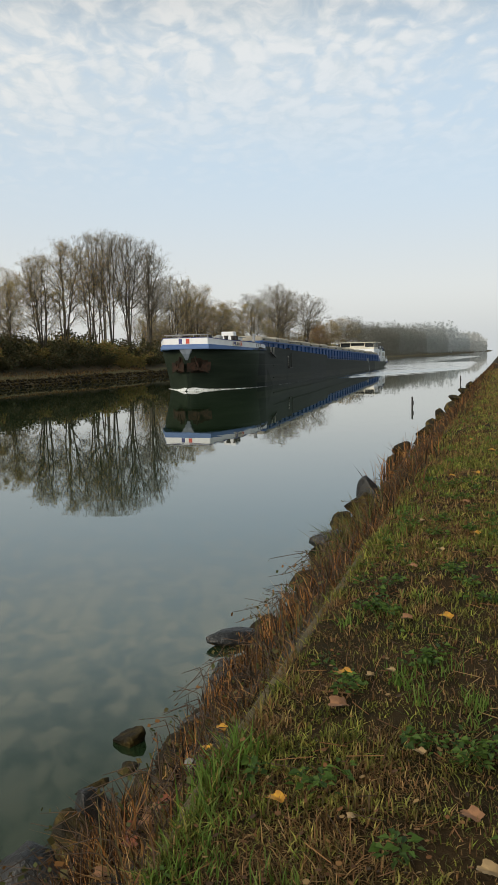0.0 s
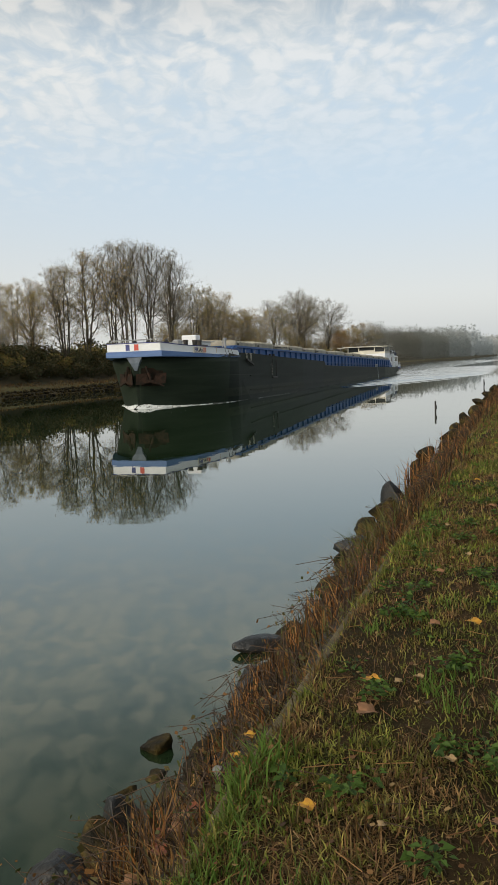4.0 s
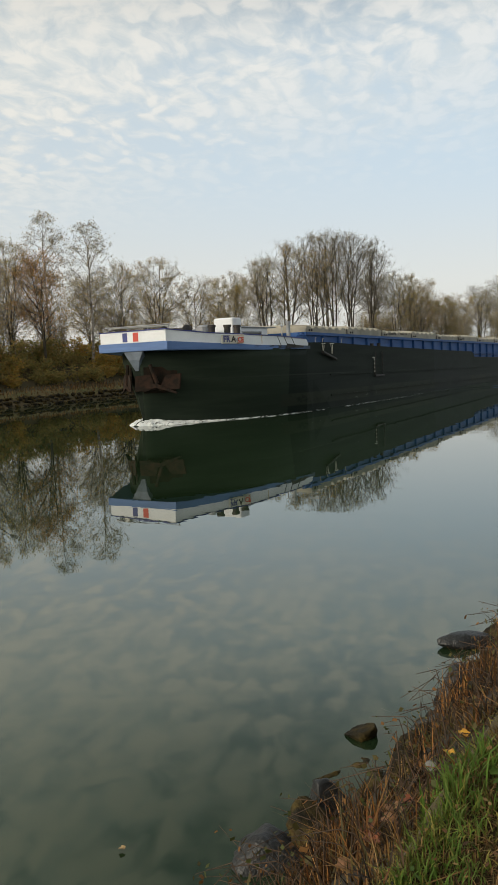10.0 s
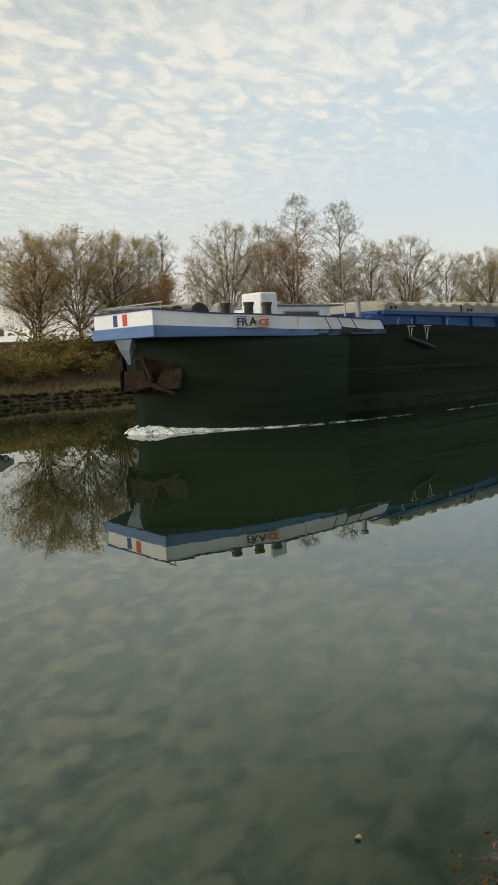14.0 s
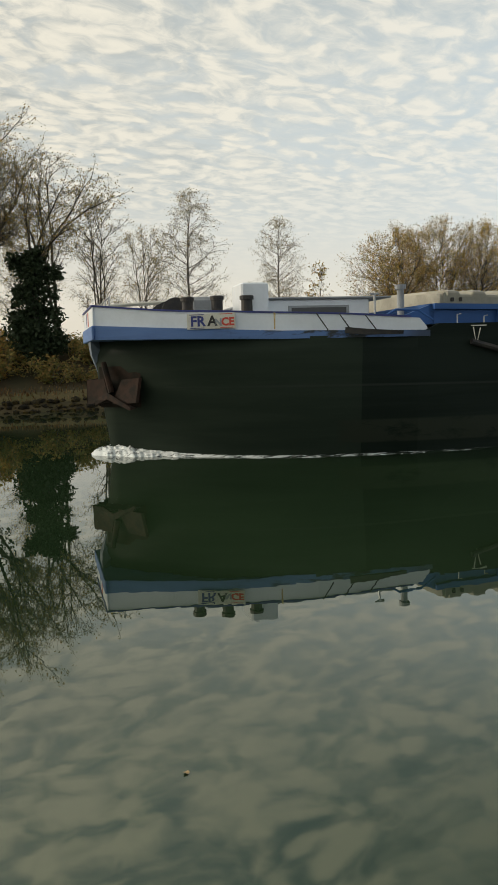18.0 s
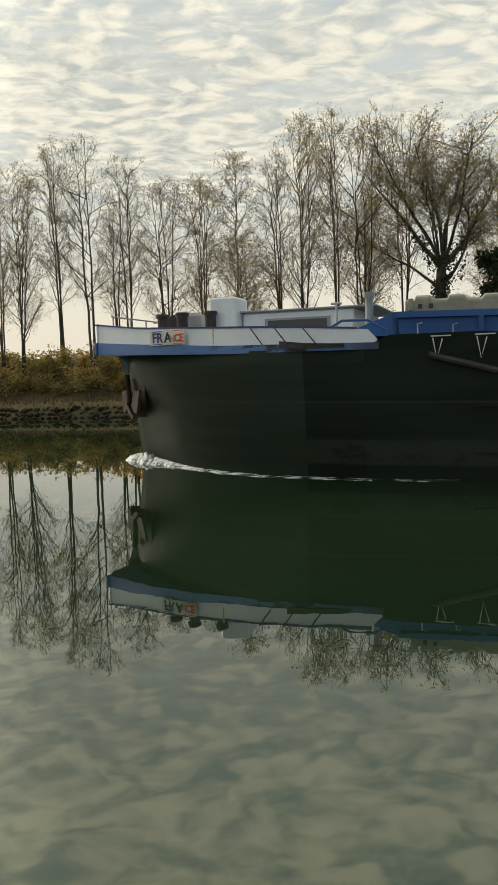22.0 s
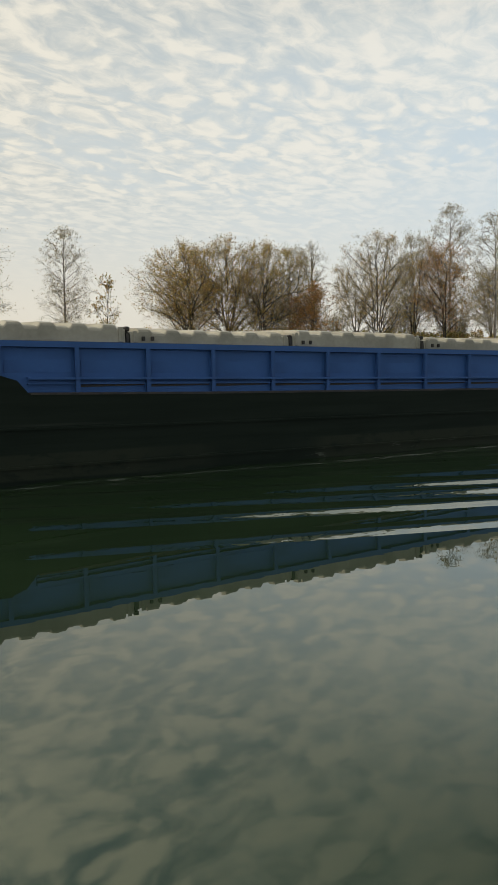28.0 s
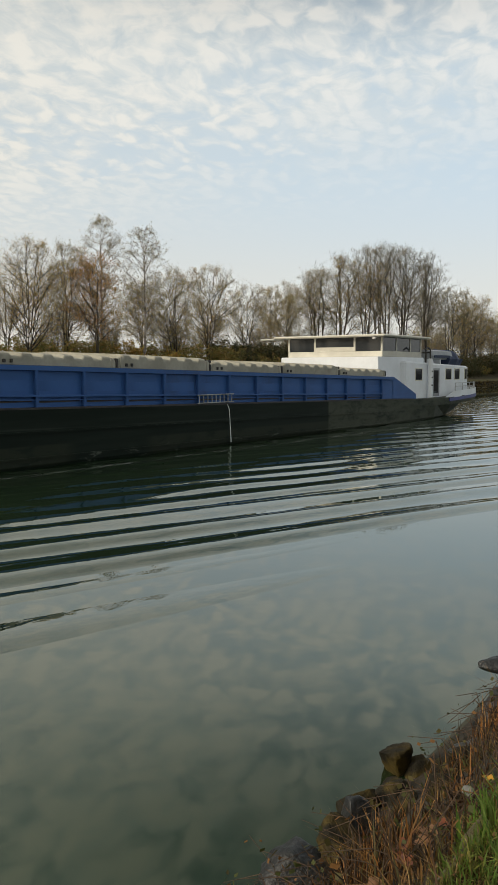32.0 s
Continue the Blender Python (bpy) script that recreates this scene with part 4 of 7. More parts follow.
def window(parent, x, y0, y1, z0, z1, name="window"):
    f = Shape()
    for a, b, c, d in ((y0, y1, z0, z0 + 0.05), (y0, y1, z1 - 0.05, z1), (y0, y0 + 0.05, z0 + 0.05, z1 - 0.05), (y1 - 0.05, y1, z0 + 0.05, z1 - 0.05)):
        f.box(x, x + 0.03, a, b, c, d)
    w = part(name, f, M_CREAM, parent)
    part("pane", Shape().box(x, x + 0.012, y0 + 0.05, y1 - 0.05, z0 + 0.05, z1 - 0.05), M_GLASS, w)


def aft(barge):
    """Wheelhouse, cabin and stern."""
    x = 3.9
    cab = Shape()
    cab.loft([[(x, 95.6, 1.2), (x, 105.9, 1.2), (x - 0.35, 106.4, 1.2), (-x + 0.35, 106.4, 1.2), (-x, 105.9, 1.2), (-x, 95.6, 1.2)], [(x, 95.6, 3.5), (x, 105.9, 3.22), (x - 0.35, 106.3, 3.2), (-x + 0.35, 106.3, 3.2), (-x, 105.9, 3.22), (-x, 95.6, 3.5)], [(x - 0.1, 95.7, 3.6), (x - 0.1, 105.8, 3.32), (x - 0.45, 106.1, 3.3), (-x + 0.45, 106.1, 3.3), (-x + 0.1, 105.8, 3.32), (-x + 0.1, 95.7, 3.6)]], True)
    part("aft_cabin", cab, M_WHITE, barge, "white painted aft cabin")
    base = Shape()
    base.loft([[(3.6, 92.6, 1.3), (3.6, 99.2, 1.3), (-3.6, 99.2, 1.3), (-3.6, 92.6, 1.3)], [(3.45, 92.6, 3.85), (3.45, 99.2, 3.85), (-3.45, 99.2, 3.85), (-3.45, 92.6, 3.85)]], True)
    part("wheelhouse_base", base, M_WHITE, barge, "white wheelhouse base")
    # wheelhouse: sill, posts, panes, roof
    y0, y1, xs, z0, z1 = 93.3, 98.9, 3.4, 3.85, 5.05
    part("wheelhouse_sill", Shape().box(-xs, xs, y0, y1, z0, z0 + 0.35, 0.03), M_CREAM, barge)
    for fx in (-xs, -xs * 0.42, xs * 0.42, xs - 0.12):
        part("post", Shape().box(fx, fx + 0.12, y0, y0 + 0.1, z0 + 0.35, z1), M_CREAM, barge)
    for fy in (y0 + 1.9, y0 + 3.9, y1 - 0.1):
        for sx in (xs - 0.1, -xs):
            part("post", Shape().box(sx, sx + 0.1, fy, fy + 0.1, z0 + 0.35, z1), M_CREAM, barge)
    for a, b, low in ((-xs + 0.12, -xs * 0.42, 0.35), (-xs * 0.42 + 0.12, xs * 0.42, 0.62), (xs * 0.42 + 0.12, xs - 0.12, 0.35)):
        part("window", Shape().box(a, b, y0 + 0.04, y0 + 0.055, z0 + low, z1), M_GLASS, barge, "dark wheelhouse window")
        if low > 0.4:
            part("window_panel", Shape().box(a, b, y0 + 0.01, y0 + 0.04, z0 + 0.35, z0 + low), M_CREAM, barge)
    for a, b in ((y0 + 0.1, y0 + 1.9), (y0 + 2.0, y0 + 3.9), (y0 + 4.0, y1 - 0.1)):
        for sx in (xs - 0.05, -xs + 0.035):
            part("window", Shape().box(sx, sx + 0.015, a, b, z0 + 0.35, z1), M_GLASS, barge, "dark wheelhouse window")
    part("back_wall", Shape().box(-xs, xs, y1, y1 + 0.06, z0, z1), M_CREAM, barge)
    roof = Shape()
    roof.box(-4.1, 3.9, y0 - 0.7, y1 + 0.5, z1, z1 + 0.14, 0.05)
    part("roof", roof, M_CREAM, barge, "cream wheelhouse roof")
    part("roof_wing", Shape().box(-5.2, -4.1, y0 - 0.6, y0 + 0.6, z1 - 0.06, z1 + 0.02, 0.02), M_CREAM, barge)
    part("roof_lamp", Shape().box(3.0, 3.25, y0 - 0.6, y0 - 0.4, z1 - 0.16, z1, 0.03), M_STEEL, barge)
    mast = Shape().tube([(3.3, 99.9, 3.4), (3.3, 99.9, 4.7)], 0.06, 8)
    mast.tube([(3.0, 99.9, 4.2), (3.6, 99.9, 4.2)], 0.05, 8)
    part("mast", mast, M_DARK, barge, "dark signal mast")
    tender = Shape()
    tender.loft([[(3.5, y, 3.75), (3.7, y, 4.0), (3.6, y, 4.32), (3.1, y, 4.40), (1.8, y, 4.40), (1.3, y, 3.75)] for y in (99.9, 100.2, 103.2, 103.5)], True)
    part("tender", tender, M_GREY, barge, "grey tender boat lashed on the cabin roof")
    part("tender_stripe", Shape().box(3.66, 3.71, 100.4, 103.0, 3.86, 4.04), M_TARP, barge)
    tarp = Shape()
    tarp.loft([[(3.72 - 0.1 * abs(y - 104.0), y, 3.38), (3.80 + 0.06 * math.sin(y * 4), y, 3.8), (3.5, y, h), (2.4, y, h + 0.08), (1.2, y, h - 0.1), (1.0, y, 3.38)] for y, h in ((102.9, 3.9), (103.4, 4.42), (104.1, 4.36), (104.7, 4.22), (105.3, 3.7))], True)
    part("tarpaulin", tarp, M_TARP, barge, "dark blue tarpaulin bundled on the cabin roof")
    for v in (100.0, 101.8):
        part("chock", Shape().box(1.6, 3.5, v, v + 0.15, 3.35, 3.76), M_WHITE, barge)
    win = [(96.9, 98.0), (101.8, 102.9), (103.4, 104.4), (105.3, 105.8)]
    for a, b in win:
        window(barge, x, a, b, 2.35, 3.15)
    d = Shape().box(x, x + 0.04, 99.55, 100.75, 1.3, 3.15, 0.01)
    door = part("door", d, M_GREY, barge, "grey cabin door with a tall pane")
    part("pane", Shape().box(x + 0.04, x + 0.05, 99.8, 100.55, 1.5, 3.02), M_GLASS, door)
    tank = Shape().tube([(x + 0.22, 98.75, 1.25), (x + 0.22, 98.75, 3.75), (x + 0.22, 98.75, 3.78)], [0.15, 0.15, 0.12], 12)
    tank.tube([(x + 0.22, 99.15, 1.25), (x + 0.22, 99.15, 3.6)], 0.05, 8)
    part("davit", Shape().tube([(x + 0.22, 98.75, 3.7), (x + 0.22, 98.75, 4.35), (x + 0.22, 98.3, 4.5), (x + 0.22, 97.9, 4.35)], 0.05, 8), M_DARK, barge, "dark davit arm on the pipe")
    for z in (2.0, 2.5, 2.9):
        part("clamp", Shape().box(x + 0.36, x + 0.40, 98.70, 98.80, z, z + 0.1), M_DARK, barge)
    part("exhaust_pipe", tank, M_WHITE, barge, "white upright pipe beside the door")
    sided("stern_bulwark", outline(100.2, 108.3, 0.6, -0.04), lambda v: lerp(GUNWALE, v) - 0.06, lambda v: lerp(GUNWALE, v) + min(0.36, (v - 100.2) * 0.22 + 0.04), 0.06, M_WHITE, barge, "white stern bulwark")
    sided("stern_band", outline(100.6, 108.3, 0.8, 0.03), lambda v: lerp(GUNWALE, v) - 0.26, lambda v: lerp(GUNWALE, v) - 0.05, 0.08, M_NAVY, barge)
    part("stern_bulwark", Shape().box(-3.56, 3.56, 108.24, 108.3, 1.32, 1.78), M_WHITE, barge)
    for v in (101.9, 103.4, 105.0, 106.4, 107.4, 108.1):
        px = lerp(DECK_HALF, v) - 0.12
        part("rail_post", Shape().tube([(px, v, 1.4), (px, v, 2.15)], 0.025, 6), M_STEEL, barge)
    part("rail", Shape().tube([(lerp(DECK_HALF, v) - 0.12, v, 2.15) for v in (101.9, 103.4, 105.0, 106.4, 107.4, 108.1)], 0.022, 6), M_STEEL, barge)
    part("rail", Shape().tube([(lerp(DECK_HALF, v) - 0.12, v, 1.92) for v in (101.9, 103.4, 105.0, 106.4, 107.4, 108.1)], 0.02, 6), M_STEEL, barge)
    part("deck_box", Shape().box(2.2, 3.2, 106.6, 107.6, 1.4, 2.2, 0.06), M_DARK, barge)


BARGE = build_barge()

# ---- bow wave and wake, which run with the barge ----
def wake_sheet():
    """The diverging waves beside and behind the hull: one stiff sheet that runs with the ship."""
    s = Shape()
    nv, nd = 420, 110
    vs = [20 + 170 * i / nv for i in range(nv + 1)]
    for v in vs:
        reach = 1.6 + 0.295 * (v - 20)
        for j in range(nd + 1):
            d = -2.0 + 20.5 * j / nd
            front = max(0.0, min(1.0, (reach - d) / 1.8)) * max(0.0, min(1.0, (v - 22) / 12)) * max(0.0, min(1.0, (18.2 - d) / 3.0)) * max(0.0, min(1.0, (189 - v) / 40))
            front = front * front * (3 - 2 * front)
            a = 0.040 * (0.45 + 0.55 * math.exp(-((reach - d - 3.5) / 4.0) ** 2)) * min(1.0, 0.35 + v / 90.0)
            ph = 2 * math.pi / 1.62 * (d - 0.36 * (v - 20)) + 1.3 * noise.noise((v * 0.05, d * 0.25, 2))
            z = a * (math.sin(ph) + 0.22 * math.sin(1.7 * ph + v * 0.2)) + 0.006 * noise.noise((v * 0.9, d * 1.6, 5))
            z += 0.014 * max(0.0, min(1.0, (reach - d - 4.5) / 3.0)) * math.sin(2 * math.pi / 0.8 * (d - 0.30 * (v - 20)) + 2.6 * noise.noise((v * 0.22, d * 0.5, 11)))
            lead = 0.034 * math.exp(-((d - reach - 0.9) / 0.55) ** 2) * max(0.0, min(1.0, (v - 26) / 14)) * max(0.0, min(1.0, (18.2 - d) / 2.0)) * max(0.0, min(1.0, (64 - v) / 9))
            s.v.append((HALF + d, v, -0.012 + front * (0.05 + z) + lead))
    w = nd + 1
    s.f = [(i * w + j, i * w + j + 1, (i + 1) * w + j + 1, (i + 1) * w + j) for i in range(nv) for j in range(nd)]
    s.m = [0] * len(s.f)
    return thing("wake", s, M_WAKE, "long parallel ripples spreading from the passing barge", "wake", smooth=True)


def stern_wash():
    s = Shape()
    nv, nd = 220, 60
    for i in range(nv + 1):
        v = 92 + 330 * (i / nv) ** 1.3
        for j in range(nd + 1):
            x = -1 + 2 * j / nd
            width = 5.2 + 0.055 * (v - 92)
            env = max(0.0, 1 - abs(x) ** 4) * min(1.0, (v - 92) / 10) * max(0.0, min(1.0, (422 - v) / 60))
            z = 0.07 * noise.noise((v * 0.55, x * width * 0.9, 1)) + 0.05 * noise.noise((v * 1.3, x * width * 1.9, 8))
            s.v.append((x * width, v, -0.02 + env * (0.11 + z)))
    w = nd + 1
    s.f = [(i * w + j, i * w + j + 1, (i + 1) * w + j + 1, (i + 1) * w + j) for i in range(nv) for j in range(nd)]
    s.m = [0] * len(s.f)
    return thing("stern_wash", s, M_CHURN, "churned pale wash behind the barge's stern", "wake", smooth=True)


def bow_foam():
    """White water thrown up at the stem, breaking into a thin line along the side."""
    s = Shape()
    n, k = 170, 18
    for sign in (1, -1):
        rings = []
        for i in range(n):
            q = i / (n - 1)
            v = -0.14 + 2.79 * q / 0.5 if q < 0.5 else 2.65 + 22 * (q - 0.5) ** 1.3
            half = lerp([(-1, 0.0), (0.3, 0.05), (0.6, 0.2), (1.2, 0.6), (2.4, 1.62), (4.6, 3.28), (6, 4.0), (9, 4.62), (12, 4.74), (60, 4.75)], v)
            high = lerp([(-0.14, 0.06), (0.0, 0.15), (0.3, 0.24), (0.8, 0.28), (1.4, 0.17), (2.6, 0.09), (5, 0.05), (16, 0.02)], v)
            wide = lerp([(-0.14, 0.22), (0.3, 0.72), (1.0, 0.95), (2.2, 0.60), (4, 0.42), (9, 0.34), (16, 0.22)], v)
            ring = []
            for j in range(k):
                a = j / (k - 1)
                rough = noise.noise((v * 5, a * 4, sign * 3)) + 0.5 * noise.noise((v * 9, a * 8, sign * 7)) + 0.45 * noise.noise((v * 25, a * 22, 2))
                z = high * (1 - a ** 2) ** 1.2 * (1 + 0.34 * rough) + 0.006 * rough * min(1, high * 6)
                ring.append((sign * (half + wide * a * (1 + 0.5 * noise.noise((v * 2.3, 3, sign)) + 0.25 * noise.noise((v * 8, 3, sign)))), v + 0.02 * rough, z - 0.05 * a ** 3 - 0.008))
            rings.append(ring if sign > 0 else list(reversed(ring)))
        s.loft(rings, False, 0, False)
    return thing("bow_wave", s, M_FOAM, "white foam curling off the barge's stem", "foam", smooth=True)


def side_foam():
    """Thin broken froth drawn out along the hull's side; its white also paints the sky's glint on the wake crest."""
    s = Shape()
    for sign in (1, -1):
        rings = []
        for i in range(200):
            v = 13 + 95 * i / 199
            d = 0.25 + 0.022 * (v - 13) + 0.25 * noise.noise((v * 0.13, sign, 2))
            w = 0.10 + 0.16 * abs(noise.noise((v * 0.21, sign, 9))) + 0.001 * v
            z = 0.02 + 0.055 * min(1.0, max(0.0, (v - 22) / 12))
            ring = [(sign * (HALF + d - w), v, z - 0.01), (sign * (HALF + d), v, z + 0.012), (sign * (HALF + d + w), v, z - 0.01)]
            rings.append(ring if sign > 0 else list(reversed(ring)))
        s.loft(rings, False, 0, False)
    return thing("side_foam", s, M_FOAM, "thin broken froth along the hull, with sky glints on the wake painted white", "foam", smooth=True)


MOVERS = [wake_sheet(), stern_wash(), bow_foam(), side_foam()]

# ---- trees on the far embankment ----
def jitter(rng, a):
    return Vector((rng.uniform(-a, a), rng.uniform(-a, a), rng.uniform(-a, a)))


def bough(s, rng, p, d, length, r, steps, sides, bend, up):
    """A tapering, wandering branch. Returns its points."""
    pts, rad = [p.copy()], [r]
    for i in range(steps):
        d = (d + jitter(rng, bend) + Vector((0, 0, up))).normalized()
        p = p + d * (length / steps)
        pts.append(p.copy())
        rad.append(r * (1 - 0.8 * (i + 1) / steps))
    s.tube(pts, rad, sides, False)
    return pts


def along(pts, q):
    k = q * (len(pts) - 1)
    i = min(int(k), len(pts) - 2)
    return pts[i].lerp(pts[i + 1], k - i), (pts[i + 1] - pts[i]).normalized()


def leaf_quads(s, rng, p, n, spread, size, slot):
    for _ in range(n):
        c = p + jitter(rng, spread)
        a, b = jitter(rng, 1).normalized(), jitter(rng, 1).normalized()
        w = size * rng.uniform(0.6, 1.3)
        s.add([c, c + a * w * 0.6 + b * w * 0.35, c + b * w, c - a * w * 0.6 + b * w * 0.55], [(0, 1, 2, 3)], slot)


TREE_KINDS = {  # height, crown width, stems, first limb, rise, droop, limbs, leaves a twig, leaf size, bark, leaf, widest at, fan
    "slender": (17, 5.4, 3, 0.26, 50, 0.01, 19, 2.4, 0.09, "bark", "sparse", 0.66, 0.42),
    "slender_leafy": (15, 5.6, 4, 0.20, 48, 0.01, 15, 3.4, 0.10, "bark", "sparse", 0.62, 0.46),
    "leaning": (17, 6.5, 2, 0.30, 44, 0.02, 19, 1.8, 0.10, "bark", "sparse", 0.66, 0.40),
    "birch": (15, 5.6, 1, 0.20, 34, -0.10, 64, 3.2, 0.10, "birch", "sparse", 0.52, 0.0),
    "small": (11, 5.8, 3, 0.16, 44, 0.0, 16, 4.6, 0.095, "bark", "sparse", 0.60, 0.45),
    "wide_olive": (11, 9.0, 5, 0.08, 40, 0.0, 15, 6.0, 0.12, "bark", "olive", 0.55, 0.60),
    "orange": (7.5, 6.0, 4, 0.06, 36, 0.0, 11, 8.5, 0.14, "bark", "orange", 0.52, 0.55),
    "orange_tall": (11.5, 7.6, 3, 0.26, 40, 0.0, 16, 6.5, 0.12, "bark", "orange", 0.60, 0.50),
    "round": (12, 8.4, 4, 0.16, 42, 0.0, 15, 5.0, 0.095, "bark", "olive", 0.58, 0.52),
    "vase": (20, 11.5, 6, 0.24, 42, 0.0, 13, 1.0, 0.12, "bark", "sparse", 0.70, 0.36),
    "yellow": (16, 8.0, 3, 0.20, 46, 0.0, 16, 2.2, 0.12, "bark", "yellow", 0.60, 0.45),
    "grove": (20, 9.5, 3, 0.34, 52, 0.02, 13, 0.8, 0.11, "bark", "sparse", 0.68, 0.42),
    "grove_leafy": (18, 8.6, 3, 0.24, 52, 0.0, 16, 2.2, 0.12, "bark", "olive", 0.64, 0.42),
    "sapling": (6, 2.6, 1, 0.12, 38, 0.0, 20, 2.0, 0.14, "bark", "olive", 0.45, 0.0),
}
BARKS, LEAVES = {"bark": M_BARK, "birch": M_BIRCH}, {"sparse": L_SPARSE, "olive": L_OLIVE, "orange": L_ORANGE, "yellow": L_YELLOW}


def twig(s, rng, p, d, length, r):
    """A thin three-sided spike."""
    a = d.cross(jitter(rng, 1)).normalized() * r
    b = d.cross(a)
    e = p + d * length
    s.add([p + a, p - a * 0.5 + b * 0.87, p - a * 0.5 - b * 0.87, e], [(0, 1, 3), (1, 2, 3), (2, 0, 3)])
    return p.lerp(e, 0.5), e


def grow_tree(kind, seed):
    """Trunk with limbs, and crown of branches, twigs and leaves that fill a rounded dome, as two meshes."""
    high, wide, stems, first, rise, droop, limbs, per, size, bark, leaf, widest, fan = TREE_KINDS[kind]
    rng = random.Random(seed)
    trunk, crown = Shape(), Shape()
    thick = 0.0085 * high + 0.02
    mid, rad_x = high * widest, wide / 2
    lump = [rng.uniform(0, 50) for _ in range(2)]

    def room(p):
        """Below 1 inside the crown's uneven dome."""
        rz = (high - mid) if p.z > mid else (mid - 0.55 * first * high) * 1.1
        a = math.atan2(p.y, p.x)
        wob = 1 + 0.30 * noise.noise((math.cos(a) * 1.2 + lump[0], math.sin(a) * 1.2, p.z / high * 3.0 + lump[1]))
        return math.sqrt((p.x ** 2 + p.y ** 2) / (rad_x * wob) ** 2 + ((p.z - mid) / rz) ** 2)

    def reach(o, d, most):
        ln = 0.3
        while ln < most and room(o + d * ln) < 1.0:
            ln += 0.25
        return ln

    for k in range(stems):
        turn = 2 * math.pi * (k + rng.random() * 0.7) / stems
        off = (0 if k == 0 else fan * rng.uniform(0.55, 1.15)) * rad_x
        goal = Vector((math.cos(turn) * off, math.sin(turn) * off, 0))
        goal.z = mid + (high - mid) * math.sqrt(max(0.05, 1 - (off / rad_x) ** 2)) * rng.uniform(0.92, 1.0)
        base = Vector((math.cos(turn), math.sin(turn), 0)) * (0.10 + 0.10 * rng.random()) * (stems > 1) + Vector((0, 0, -0.4))
        split = rng.uniform(0.05, 0.25) if stems > 1 else 0.0
        pts, rad, n = [], [], 12
        sway = jitter(rng, 0.05 * high)
        for i in range(n + 1):
            q = i / n
            flat = max(0.0, (q - split) / (1 - split)) ** 1.15
            p = Vector((base.x + (goal.x - base.x) * flat, base.y + (goal.y - base.y) * flat, base.z + (goal.z - base.z) * q))
            p += sway * math.sin(math.pi * q) * 0.4 + Vector((rng.uniform(-1, 1), rng.uniform(-1, 1), 0)) * 0.010 * high * q
            pts.append(p)
            rad.append(max(0.012, thick / stems ** 0.40 * (1 - q) ** 0.8 * (1.35 if i == 0 else 1)))
        trunk.tube(pts, rad, 7, False)
        for j in range(limbs):
            q = first + (0.98 - first) * (j + rng.random()) / limbs
            o, ax = along(pts, q)
            az = rng.uniform(0, 2 * math.pi) if (stems == 1 or k == 0) else turn + rng.gauss(0, 1.2)
            up = radians(rise + rng.uniform(-16, 18) + 22 * max(0, q - 0.6))
            d = Vector((math.cos(az) * math.cos(up), math.sin(az) * math.cos(up), math.sin(up)))
            ln = max(0.5, reach(o, d, 0.62 * wide) * rng.uniform(0.65, 0.98))
            lp = bough(trunk, rng, o, d, ln, max(0.011, 0.0115 * ln + 0.006), 6, 4, 0.22, max(0.0, droop) + 0.02)
            for b in range(max(4, int(ln * 2.2))):
                o2, ax2 = along(lp, rng.uniform(0.22, 1.0))
                d2 = (ax2 * 0.7 + jitter(rng, 0.95) + Vector((0, 0, 0.15))).normalized()
                bl = min(ln * rng.uniform(0.25, 0.5) + 0.2, reach(o2, d2, 3.0) + 0.3)
                bp = bough(crown, rng, o2, d2, bl, 0.010 + 0.003 * bl, 3, 3, 0.28, droop + 0.02)
                for t in range(6):
                    o3, ax3 = along(bp, rng.uniform(0.2, 1.0))
                    d3 = (ax3 * 0.6 + jitter(rng, 1.0) + Vector((0, 0, droop * 5 + 0.05))).normalized()
                    tl = bl * rng.uniform(0.3, 0.6) + 0.15
                    m, e = twig(crown, rng, o3, d3, tl, 0.010)
                    n_leaf = int(per) + (rng.random() < per - int(per))
                    if n_leaf:
                        leaf_quads(crown, rng, rng.choice((m, e)), n_leaf, 0.10 + 0.03 * per, size * 0.8, 1)
    return trunk.mesh("trunk", BARKS[bark], smooth=True), crown.mesh("crown", M_TWIG, LEAVES[leaf])


TREE_MESHES = {}


def tree(kind, variant, x, y, z, high, wide, label, category="tree", name="tree", group="trees on the embankment"):
    key = (kind, variant)
    if key not in TREE_MESHES:
        TREE_MESHES[key] = grow_tree(kind, hash_of(kind) + 17 * variant)
    t_me, c_me = TREE_MESHES[key]
    ob = tagged(new(name), label, category, group)
    part("trunk", t_me, M_BARK, ob)
    part("crown", c_me, M_TWIG, ob)
    co = np.empty(len(c_me.vertices) * 3)
    c_me.vertices.foreach_get("co", co)
    co = co.reshape(-1, 3)
    sz = high / np.percentile(co[:, 2], 99.9)
    sx = 0.25 * sz + 0.75 * wide / (2 * np.percentile(np.hypot(co[:, 0], co[:, 1]), 97))
    sx = min(max(1.12 * sx, 0.8 * sz), 1.5 * sz)
    ob.matrix_basis = Matrix.LocRotScale((x, y, z), Euler((0, 0, (x * 7.3 + y * 3.1) % 6.28)), (sx, sx, sz))
    return ob


def hash_of(text):
    return sum((i + 1) * ord(c) for i, c in enumerate(text))


def bank_height(x):
    return lerp([(-90, 4.8), (-67, 4.8), (-64, 4.6), (-61, 3.1), (-58, 1.5), (-56, 1.2)], x)


